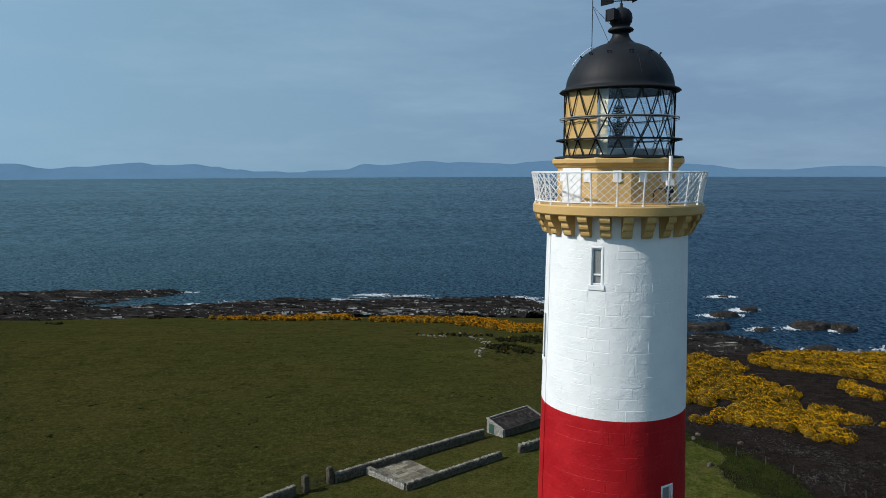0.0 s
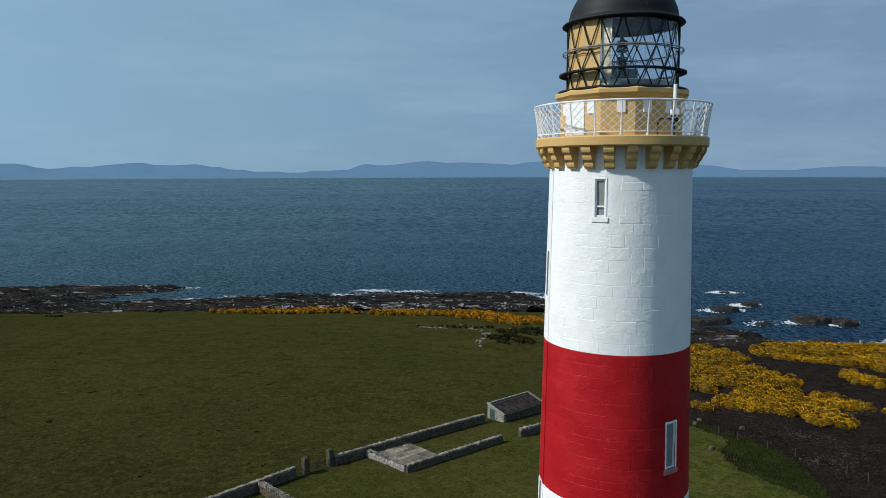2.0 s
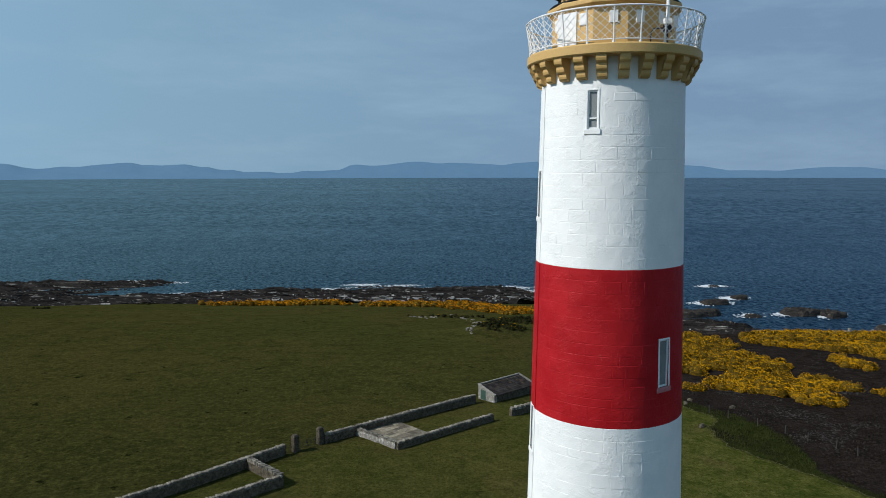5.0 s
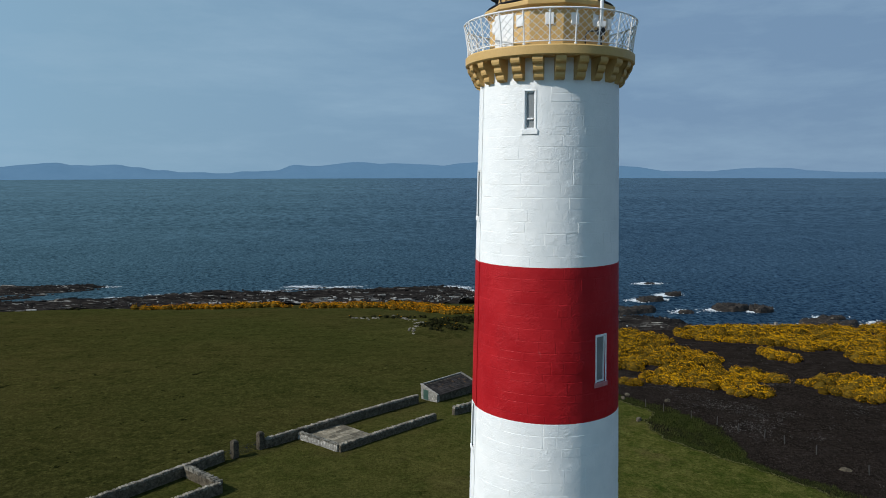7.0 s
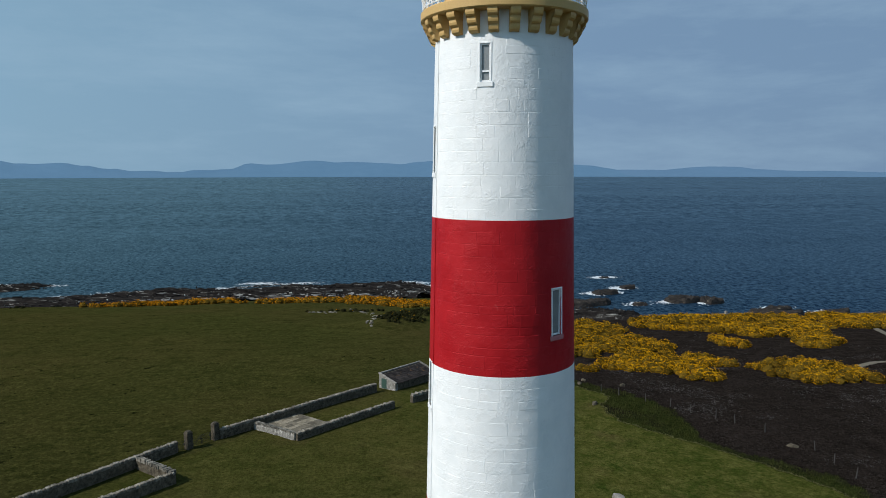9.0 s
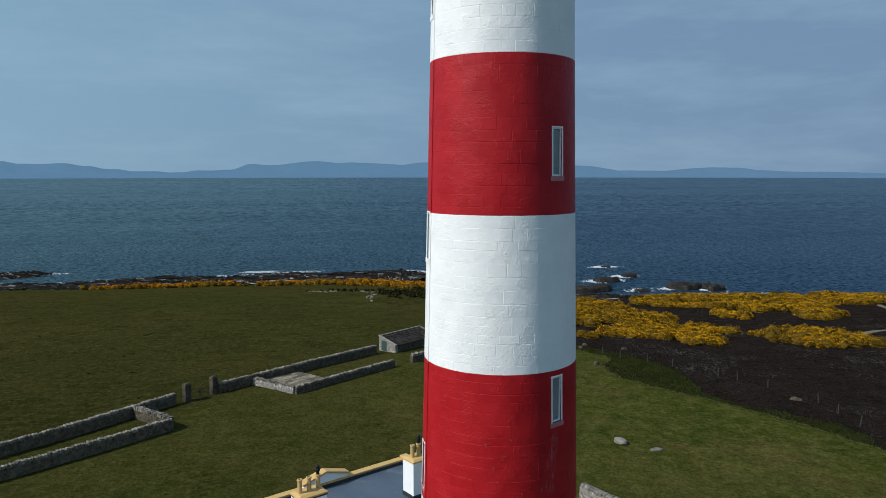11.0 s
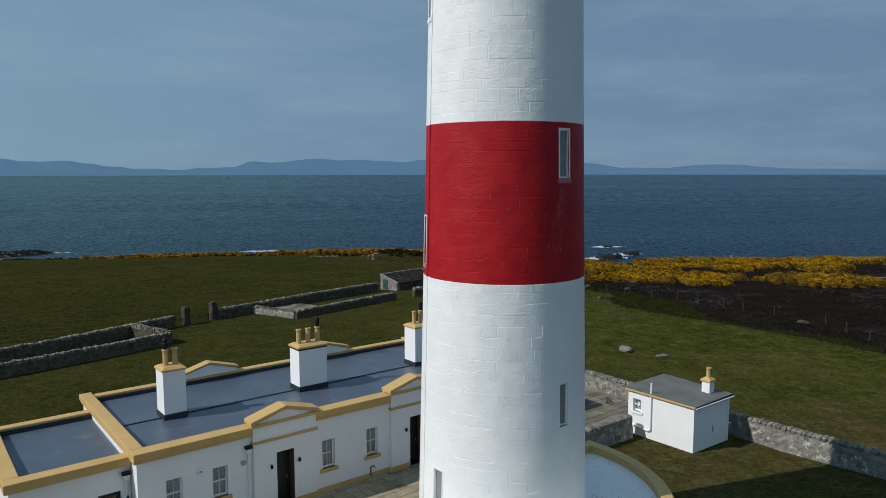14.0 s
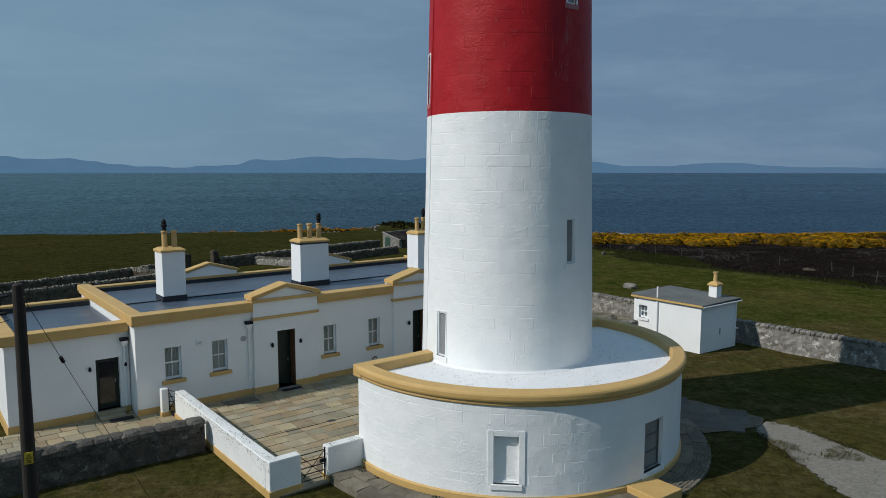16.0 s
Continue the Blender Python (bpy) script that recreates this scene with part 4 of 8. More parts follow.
part("pedestal", g, M["lens"], lighthouse, "grey lamp pedestal", bevel=0.03)
g = Geo()
prof = [(0.0, 35.12), (0.14, 35.12), (0.14, 35.18)]
for z in (35.22, 35.31, 35.40, 35.49, 35.72, 35.82, 35.92, 36.02):      # two tiers of four lamp drums
    prof += [(0.10, z - 0.012), (0.165, z), (0.185, z + 0.03), (0.165, z + 0.06), (0.10, z + 0.072)]
    if z == 35.49:
        prof += [(0.05, 35.58), (0.05, 35.69)]
prof += [(0.06, 36.11), (0.03, 36.16), (0.02, 36.42), (0.0, 36.43)]
g.lathe(prof, 20)
lamp = part("lamp", g, M["lens"], lighthouse, "stacked lamp drums with clear lens rings", smooth=False)
for i in range(6):
    g = Geo()
    g.line([at_ring(0.30, 60 * i, 35.12), at_ring(0.24, 60 * i, 35.6), at_ring(0.12, 60 * i, 35.68)], 0.009, 4)
    part("guard_rod", g, M["black"], lamp)
g = Geo()
for z in (35.3, 35.5):
    g.line([at_ring(0.40 + 0.1 * (z > 35.4), 10 + 15 * i, z) for i in range(9)], 0.012, 4)
g.tube(at_ring(0.4, 10, 35.1), at_ring(0.5, 10, 35.5), 0.012, 4)
g.tube(at_ring(0.4, -140, 35.1), at_ring(0.42, -140, 35.34), 0.012, 4)
part("service_rail", g, M["black"], lighthouse, "thin rail round the lamp pedestal")
g = Geo()
g.lathe([(1.64, 34.44), (1.64, 34.66), (1.60, 34.68), (1.56, 34.66), (1.56, 34.44)], 40)
part("inner_kerb", g, M["hull_blue"], lighthouse, "pale blue-grey painted kerb inside the panes")
g = Geo()
g.lathe([(1.70, 36.52), (1.92, 36.53), (1.97, 36.56), (1.93, 36.61), (1.79, 36.66), (1.755, 36.74), (1.745, 36.84), (1.70, 37.02), (1.62, 37.2), (1.50, 37.40), (1.35, 37.60), (1.15, 37.79), (0.90, 37.96), (0.66, 38.07), (0.47, 38.13), (0.44, 38.17), (0.37, 38.22), (0.30, 38.32), (0.26, 38.44), (0.26, 38.5)], 48)
g.lathe([(1.70, 36.52), (1.66, 36.9), (1.4, 37.45), (0.8, 37.95), (0.0, 38.05)], 32)
dome = part("dome", g, M["black"], lighthouse, "matt black ribbed dome", smooth=True)
for i in range(16):
    a = -103.3 + 22.5 * i
    g = Geo()
    g.line([at_ring(r - 0.004, a, z) for r, z in ((1.745, 36.84), (1.70, 37.02), (1.62, 37.2), (1.50, 37.40), (1.35, 37.60), (1.15, 37.79), (0.90, 37.96), (0.66, 38.07))], 0.005, 5)
    part("rib", g, M["black"], dome)
for i in range(12):
    a = -103.3 + 15 + 30 * i
    g = Geo()
    for s in (-2.2, 2.2):
        g.tube(at_ring(1.27, a + s, 37.67), at_ring(1.32, a + s, 37.74), 0.014, 5)
    g.tube(at_ring(1.32, a - 3.2, 37.74), at_ring(1.32, a + 3.2, 37.74), 0.016, 5)
    part("handhold", g, M["black"], dome)
g = Geo()
g.lathe([(0.26, 38.46), (0.40, 38.52), (0.42, 38.57), (0.36, 38.63), (0.27, 38.66), (0.30, 38.72), (0.355, 38.82), (0.37, 38.95), (0.345, 39.08), (0.26, 39.2), (0.14, 39.27), (0.05, 39.30), (0.05, 39.42)], 28)
ball = part("ventilator_ball", g, M["black"], lighthouse, "black ball ventilator", smooth=True)
g = Geo()
g.hexa([(0.18, -0.16, 38.86), (0.5, -0.2, 38.82), (0.5, 0.2, 38.82), (0.18, 0.16, 38.86), (0.18, -0.16, 39.14), (0.5, -0.2, 39.2), (0.5, 0.2, 39.2), (0.18, 0.16, 39.14)])
ob = part("ventilator_mouth", g, M["black"], ball, bevel=0.01)
ob.matrix_basis = Matrix.Rotation(radians(-150), 4, "Z")
g = Geo()
g.tube((0, 0, 39.4), (0, 0, 39.72), 0.022, 6)
g.tube((-0.62, 0, 39.5), (0.42, 0, 39.5), 0.018, 6)
g.hexa([(-0.66, -0.012, 39.36), (-0.24, -0.012, 39.44), (-0.24, 0.012, 39.44), (-0.66, 0.012, 39.36), (-0.66, -0.012, 39.72), (-0.24, -0.012, 39.58), (-0.24, 0.012, 39.58), (-0.66, 0.012, 39.72)])
g.tube((0.34, 0, 39.5), (0.52, 0, 39.5), 0.09, 6, 0.002)
vane = part("wind_vane", g, M["black"], lighthouse, "black arrow wind vane")
vane.matrix_basis = Matrix.Rotation(radians(-12), 4, "Z")
g = Geo()
rod = at_ring(1.02, -166, 0)
g.tube((rod[0], rod[1], 37.85), (rod[0], rod[1], 40.2), 0.013, 5)
g.tube((rod[0], rod[1], 39.28), at_ring(0.5, -150, 38.12), 0.008, 4)
g.tube((rod[0], rod[1], 39.28), at_ring(0.34, -140, 38.58), 0.008, 4)
part("lightning_rod", g, M["black"], lighthouse)

g = Geo()
aer = at_ring(2.42, -63, 0)
g.tube((aer[0], aer[1], 33.55), (aer[0], aer[1], 34.42), 0.055, 10)
g.box(aer[0] - 0.11, aer[1] - 0.08, 33.52, aer[0] + 0.11, aer[1] + 0.08, 33.68)
antenna = part("antenna", g, M["white_metal"], lighthouse, "white tube antenna on the gallery")
g = Geo()
g.tube((aer[0], aer[1], 32.92), (aer[0], aer[1], 33.55), 0.03, 6)
g.box(aer[0] - 0.12, aer[1] - 0.08, 33.28, aer[0] + 0.1, aer[1] + 0.06, 33.5)
g.line([(aer[0] - 0.1, aer[1], 33.4), (aer[0] - 0.35, aer[1] + 0.2, 33.42), (aer[0] - 0.42, aer[1] + 0.26, 33.3), (aer[0] - 0.42, aer[1] + 0.26, 32.93)], 0.022, 6)
part("bracket", g, M["black"], antenna)

for ob in lighthouse.children:                  # gallery and lantern sit a little lower on the shaft
    if ob.name.split(".")[0] not in ("band", "window", "conduit", "paint_scuff"):
        ob.matrix_basis = Matrix.Translation((0, 0, -0.12)) @ ob.matrix_basis

# ---- drum-shaped base, cut straight towards the house ----
RB = 5.80
CUT = 0.86
half_open = math.degrees(math.acos(-CUT / RB))
mid = 30.3 - 90
base = thing("round_annex", pose(TX + 0.12, TY, 0), "white round annex with ochre coping at the tower foot", "building")
BWIN = [(-104.4, 3.45, 0.46, 1.84), (-56.1, 4.8, 0.26, 1.78)]
g = ring_wall(lambda z: RB, 0.12, 2.72, mid - half_open, mid + half_open, BWIN, 1.5, 0.28)
e0, e1 = at_ring(RB, mid - half_open, 0), at_ring(RB, mid + half_open, 0)
g.poly([(e1[0], e1[1], -0.45), (e0[0], e0[1], -0.45), (e0[0], e0[1], 2.72), (e1[0], e1[1], 2.72)])
weld(part("wall", g, M["white_tower"], base).data)
g = Geo()
g.lathe([(RB, -0.6), (RB + 0.06, -0.6), (RB + 0.06, 0.08), (RB, 0.12)], 64, mid - half_open, mid + half_open)
part("plinth", g, M["tan"], base)
g = Geo()
ro = RB + 0.13
ho = math.degrees(math.acos(-CUT / ro))
g.lathe([(RB, 2.69), (RB + 0.03, 2.70), (RB + 0.055, 2.73), (RB + 0.06, 2.77), (RB + 0.045, 2.80), (RB + 0.085, 2.815), (RB + 0.115, 2.85), (ro, 2.90), (ro, 3.00), (ro - 0.02, 3.05), (ro - 0.07, 3.09), (RB - 0.30, 3.11), (RB - 0.35, 3.08), (RB - 0.36, 2.70)], 200, mid - ho, mid + ho)
coping = part("coping", g, M["tan"], base, "ochre painted coping")
turn = Matrix.Rotation(radians(mid), 4, "Z")
for s in (-1, 1):
    y0, y1 = s * 2.72, s * (ro * math.sin(radians(ho)))
    lo, hi = min(y0, y1), max(y0, y1)
    g = Geo()
    g.box(-CUT - 0.10, lo, 2.72, -CUT + 0.34, hi, 3.093)
    ob = part("straight_coping", g, M["tan"], base, "ochre painted coping", bevel=0.03)
    ob.matrix_basis = turn
g = Geo()
g.lathe([(RB - 0.33, 2.79), (2.60, 2.80)], 72, mid - half_open, mid + half_open)
part("flat_roof", g, M["grit"], base, "white roof with dark lichen specks", smooth=True)
g = Geo()
g.lathe([(3.08, 2.804), (3.01, 2.825), (2.975, 2.87), (2.95, 2.93)], 72, mid - half_open - 8, mid + half_open + 8)
part("roof_fillet", g, M["grit"], base, "white mortar fillet against the tower", smooth=True).matrix_basis = Matrix.Translation((-0.12, 0, 0))
rb = (lambda z: RB)
w_blind = tower_window(base, -104.4, 3.45, 0.46, 1.84, rb, M["white_tower"], M["white_tower"], 0.26, 0, M["white_tower"], 0.17)
w_side = tower_window(base, -56.1, 4.8, 0.26, 1.78, rb, M["white_tower"], M["white_tower"], 0.24, 2, M["dark_frame"], pane="grey_pane")
for ob in w_blind.children:
    if ob.name.startswith("pane"):
        ob.data.materials[0] = M["white_tower"]
        tagged(ob, "blind panel of white painted stone")

# lichen flecks on the annex roof
g = Geo()
rnd = random.Random(33)
for i in range(2300):
    a = mid + rnd.uniform(-half_open, half_open) * 0.99
    r = rnd.uniform(3.05, RB - 0.38)
    if rnd.random() > 0.25 + 0.75 * float(fbm(np.array([r * math.cos(radians(a)) * 1.3]), np.array([r * math.sin(radians(a)) * 1.3]), 52)[0]) ** 1.5 * 1.6:
        continue
    z = 2.80 + 0.05 * max(0, 3.08 - r) / 0.1 + 0.006
    x, y, _ = at_ring(r, a, 0)
    w, t = 0.005 + 0.017 * rnd.random() ** 2, rnd.uniform(0, 6.28)
    g.poly([(x + w * math.cos(t + k) * rnd.uniform(0.6, 1.5), y + w * math.sin(t + k) * rnd.uniform(0.6, 1.5), z) for k in (0, 1.4, 3.0, 4.5)])
part("roof_lichen", g, M["lichen"], base, "dark lichen flecks", kind="stuff")


# ---- keepers' house ----
def wall_with_openings(g, u0, u1, z0, z1, v, thick, openings, depth=0.16):
    """Wall along u with its face at v, looking towards -v. openings: (u0, u1, z0, z1)."""
    us = sorted(set([u0, u1] + [c for o in openings for c in o[:2]]))
    zs = sorted(set([z0, z1] + [c for o in openings for c in o[2:]]))
    for i in range(len(us) - 1):
        for j in range(len(zs) - 1):
            um, zm = (us[i] + us[i + 1]) / 2, (zs[j] + zs[j + 1]) / 2
            if any(o[0] < um < o[1] and o[2] < zm < o[3] for o in openings):
                continue
            g.poly([(us[i], v, zs[j]), (us[i + 1], v, zs[j]), (us[i + 1], v, zs[j + 1]), (us[i], v, zs[j + 1])])
    for a, b, c, d in openings:
        w = v + thick
        g.poly([(a, v, c), (a, v, d), (a, w, d), (a, w, c)])
        g.poly([(b, w, c), (b, w, d), (b, v, d), (b, v, c)])
        g.poly([(a, v, d), (b, v, d), (b, w, d), (a, w, d)])
        g.poly([(a, w, c), (b, w, c), (b, v, c), (a, v, c)])
    for p in ([(u0, v, z0), (u0, v, z1), (u0, v + thick, z1), (u0, v + thick, z0)], [(u1, v + thick, z0), (u1, v + thick, z1), (u1, v, z1), (u1, v, z0)], [(u0, v, z1), (u1, v, z1), (u1, v + thick, z1), (u0, v + thick, z1)]):
        g.poly(p)
    g.poly([(u1, v + thick, z0), (u0, v + thick, z0), (u0, v + thick, z1), (u1, v + thick, z1)])


def sash_window(parent, u0, u1, z0, z1, v, sill=True, blind=True):
    """Two-over-two white sash with an ochre sill, set back in its opening."""
    root = new("window")
    root.parent = parent
    um, y = (u0 + u1) / 2, v + 0.15
    g = Geo()
    for a, b, c, d in ((u0, u0 + 0.055, z0, z1), (u1 - 0.055, u1, z0, z1), (u0 + 0.055, u1 - 0.055, z1 - 0.06, z1), (u0 + 0.055, u1 - 0.055, z0, z0 + 0.09), (u0 + 0.055, u1 - 0.055, (z0 + z1) / 2 - 0.025, (z0 + z1) / 2 + 0.025)):
        g.box(a, y, c, b, y + 0.06, d)
    fr = part("frame", g, M["white_metal"], root, bevel=0.004)
    for c, d in ((z0 + 0.09, (z0 + z1) / 2 - 0.025), ((z0 + z1) / 2 + 0.025, z1 - 0.06)):
        g = Geo()
        g.box(um - 0.012, y + 0.01, c, um + 0.012, y + 0.05, d)
        part("glazing_bar", g, M["white_metal"], root)
        for a, b in ((u0 + 0.055, um - 0.012), (um + 0.012, u1 - 0.055)):
            g = Geo()
            g.box(a, y + 0.03, c, b, y + 0.036, d)
            part("pane", g, M["glass"], root)
    if blind:
        g = Geo()
        n = 8
        for i in range(n):
            a, b = u0 + 0.05 + (u1 - u0 - 0.1) * i / n, u0 + 0.05 + (u1 - u0 - 0.1) * (i + 1) / n
            g.poly([(a, y + 0.10 + 0.012 * (i % 2), z0), (b, y + 0.10 + 0.012 * ((i + 1) % 2), z0), (b, y + 0.10 + 0.012 * ((i + 1) % 2), z1), (a, y + 0.10 + 0.012 * (i % 2), z1)])
        part("curtain", g, M["curtain"], root, "pale drawn curtain")
    if sill:
        g = Geo()
        g.box(u0 - 0.14, v - 0.09, z0 - 0.16, u1 + 0.14, v + 0.14, z0)
        part("sill", g, M["tan"], root, bevel=0.012)
    return root


def doorway(parent, u0, u1, z0, z1, v, leaf, glazed=False):
    root = new("door")
    root.parent = parent
    y = v + 0.52
    g = Geo()
    g.box(u0 + 0.05, y, z0, u1 - 0.05, y + 0.05, z1 - 0.06)
    lf = part("leaf", g, leaf, root)
    if glazed:
        g = Geo()
        g.box(u0 + 0.15, y - 0.012, z0 + 0.22, u1 - 0.15, y + 0.002, z1 - 0.18)
        part("door_glass", g, M["door_glass"], lf, "tall dark glass pane")
    for a, b in () if glazed else ((0.12, 0.46), (0.54, 0.94)):
        for s in (0, 1):
            w = (u1 - u0 - 0.34) / 2
            p = u0 + 0.12 + s * (w + 0.10)
            g = Geo()
            g.box(p, y - 0.015, z0 + (z1 - z0) * a, p + w, y + 0.002, z0 + (z1 - z0) * b)
            part("panel", g, leaf, lf, bevel=0.008)
    g = Geo()
    g.box(u1 - 0.15, y - 0.05, z0 + 1.0, u1 - 0.11, y, z0 + 1.12)
    part("door_handle", g, M["grey_metal"], lf, "small metal handle", bevel=0.01)
    g = Geo()
    for a, b, c, d in ((u0, u0 + 0.05, z0, z1), (u1 - 0.05, u1, z0, z1), (u0 + 0.05, u1 - 0.05, z1 - 0.06, z1)):
        g.box(a, y - 0.04, c, b, y + 0.06, d)
    part("frame", g, leaf, root)
    return root


M["curtain"] = material("pale_curtain", (0.42, 0.45, 0.42), (0.52, 0.55, 0.52), 0.9, 2, 25)
LEN, DEEP, TOP, COPE = 19.3, 9.2, 3.52, 3.93
house = thing("keepers_house", SITE, "long white flat-roofed keepers' house with ochre trim", "house")
PED = [(4.65, 7.62), (11.68, 14.65)]
FWIN = [(1.06, 1.70, 1.22, 2.52), (2.93, 3.57, 1.22, 2.52), (8.00, 8.64, 1.12, 2.45), (10.36, 11.00, 1.12, 2.45), (15.7, 16.34, 1.22, 2.5), (17.6, 18.24, 1.22, 2.5)]
PF = -0.16
for a, b, ops in ((0, PED[0][0], FWIN[:2]), (PED[0][1], PED[1][0], FWIN[2:4]), (PED[1][1], LEN, FWIN[4:])):
    g = Geo()
    wall_with_openings(g, a, b, -0.3, TOP, 0, 0.5, ops)
    part("front_wall", g, M["white"], house)
for nm, bx in (("side_wall", (0, 0.5, -0.3, 0.5, DEEP, TOP)), ("side_wall", (LEN - 0.5, 0.5, -0.3, LEN, DEEP, TOP)), ("back_wall", (0.5, DEEP - 0.5, -0.6, LEN - 0.5, DEEP, TOP))):
    g = Geo()
    g.box(*bx)
    part(nm, g, M["white"], house)
for w in FWIN:
    sash_window(house, *w, 0.0)
for i, (p, q) in enumerate(PED):
    porch = new("porch")
    porch.parent = house
    tagged(porch, "shallow projecting door bay with ochre pediment")
    dw = (5.70, 6.52) if i == 0 else (12.80, 13.62)
    g = Geo()
    wall_with_openings(g, p, q, -0.3, 4.0, PF, 0.7, [(dw[0], dw[1], 0.06, 2.56)])
    um = (p + q) / 2
    g.v += [(p, PF, 4.0), (q, PF, 4.0), (um, PF, 4.42), (p, PF + 0.5, 4.0), (q, PF + 0.5, 4.0), (um, PF + 0.5, 4.42)]
    n = len(g.v) - 6
    g.f += [(n, n + 1, n + 2), (n + 5, n + 4, n + 3)]
    part("gable_wall", g, M["white"], porch)
    g = Geo()
    for a, b in (((p - 0.12, 4.02), (um, 4.46)), ((um, 4.46), (q + 0.12, 4.02))):
        lo = 0.15
        g.hexa([(a[0], PF - 0.13, a[1] - 0.02), (b[0], PF - 0.13, b[1] - 0.02), (b[0], PF + 0.62, b[1] - 0.02), (a[0], PF + 0.62, a[1] - 0.02), (a[0], PF - 0.15, a[1] + lo), (b[0], PF - 0.15, b[1] + lo), (b[0], PF + 0.64, b[1] + lo), (a[0], PF + 0.64, a[1] + lo)])
    part("raking_coping", g, M["tan"], porch, bevel=0.015)
    g = Geo()
    g.box(p - 0.08, PF - 0.09, 3.88, q + 0.08, PF - 0.002, 4.02)
    part("pediment_base", g, M["tan"], porch, bevel=0.01)
    g = Geo()
    g.box(p - 0.05, PF - 0.07, 3.14, q + 0.05, PF + 0.3, 3.26)
    part("string_course", g, M["tan"], porch, bevel=0.01)
    for a, b in ((p, dw[0]), (dw[1], q)):
        g = Geo()
        g.box(a - (0.04 if a == p else 0), PF - 0.04, -0.3, b + (0.04 if b == q else 0), PF - 0.002, 0.27)
        part("plinth", g, M["tan"], porch, bevel=0.008)
    g = Geo()
    g.box(dw[1] + 0.002, PF + 0.0, 0.06, dw[1] + 0.012, PF + 0.34, 2.56)
    doorway(porch, dw[0], dw[1], 0.06, 2.56, PF, M["door_green"])
    g = Geo()
    g.box(dw[1] - 0.012, PF + 0.004, 0.06, dw[1] - 0.002, PF + 0.48, 2.55)
    part("door_lining", g, M["wood_brown"], porch, "brown wooden door lining")
    g = Geo()
    g.box(dw[0] - 0.1, PF - 0.22, -0.3, dw[1] + 0.1, PF + 0.52, 0.06)
    part("doorstep", g, M["concrete"], porch, bevel=0.012)
    for u in (dw[0] - 0.27, dw[1] + 0.22):
        lamp = Geo()
        lamp.lathe([(0.0, 1.90), (0.05, 1.92), (0.065, 2.0), (0.03, 2.1), (0.0, 2.11)], 10, cx=u, cy=PF - 0.09)
        lamp.box(u - 0.02, PF - 0.09, 1.98, u + 0.02, PF, 2.04)
        part("wall_lamp", lamp, M["black"], porch, "small black wall lamp")
for a, b in ((0, PED[0][0]), (PED[0][1], PED[1][0]), (PED[1][1], LEN)):
    g = Geo()
    g.box(a - (0.03 if a == 0 else 0), -0.035, -0.3, b, -0.002, 0.25)
    part("plinth", g, M["tan"], house, bevel=0.008)
    g = Geo()
    a2, b2 = a - (0.14 if a == 0 else 0), b + (0.14 if b == LEN else 0)
    g.box(a2, -0.16, TOP, b2, 0.42, TOP + 0.12)
    g.box(a2, -0.20, TOP + 0.12, b2, 0.48, COPE)
    part("front_coping", g, M["tan"], house, "ochre painted parapet coping", bevel=0.02)
for u in (0, LEN):
    g = Geo()
    lo, hi = (u - 0.14, u + 0.40) if u == 0 else (u - 0.40, u + 0.14)
    g.box(lo + 0.04, 0.482, TOP, hi - 0.04, DEEP + 0.1, TOP + 0.12)
    g.box(lo, 0.482, TOP + 0.12, hi, DEEP + 0.16, COPE)
    part("side_coping", g, M["tan"], house, "ochre painted parapet coping", bevel=0.03)
RPED = [(4.65, 7.62), (11.68, 14.65)]
for a, b in ((0.47, RPED[0][0]), (RPED[0][1], RPED[1][0]), (RPED[1][1], LEN - 0.47)):
    g = Geo()
    g.box(a, DEEP - 0.36, TOP, b, DEEP + 0.14, TOP + 0.3)
    part("back_coping", g, M["tan"], house, bevel=0.02)
for p, q in RPED:
    um = (p + q) / 2
    g = Geo()
    n = len(g.v)
    g.v += [(p, DEEP - 0.3, TOP), (q, DEEP - 0.3, TOP), (q, DEEP - 0.3, 3.98), (um, DEEP - 0.3, 4.4), (p, DEEP - 0.3, 3.98)] + [(p, DEEP + 0.1, TOP), (q, DEEP + 0.1, TOP), (q, DEEP + 0.1, 3.98), (um, DEEP + 0.1, 4.4), (p, DEEP + 0.1, 3.98)]
    g.f += [(0, 1, 2, 3, 4), (9, 8, 7, 6, 5), (0, 5, 6, 1), (1, 6, 7, 2), (2, 7, 8, 3), (3, 8, 9, 4), (4, 9, 5, 0)]
    part("rear_pediment", g, M["white"], house)
    g = Geo()
    for a, b in (((p - 0.1, 3.98), (um, 4.42)), ((um, 4.42), (q + 0.1, 3.98))):
        g.hexa([(a[0], DEEP - 0.36, a[1]), (b[0], DEEP - 0.36, b[1]), (b[0], DEEP + 0.2, b[1]), (a[0], DEEP + 0.2, a[1]), (a[0], DEEP - 0.38, a[1] + 0.13), (b[0], DEEP - 0.38, b[1] + 0.13), (b[0], DEEP + 0.22, b[1] + 0.13), (a[0], DEEP + 0.22, a[1] + 0.13)])
    part("rear_raking_coping", g, M["tan"], house, bevel=0.012)
    g = Geo()
    g.box(p - 0.04, DEEP - 0.37, TOP + 0.02, q + 0.04, DEEP - 0.302, TOP + 0.32)
    part("rear_pediment_base", g, M["tan"], house, bevel=0.01)
RIDGE = 4.35
g = Geo()
RZ = 3.50
g.poly([(0.4, 0.4, RZ), (LEN - 0.4, 0.4, RZ), (LEN - 0.4, RIDGE, RZ + 0.10), (0.4, RIDGE, RZ + 0.10)])
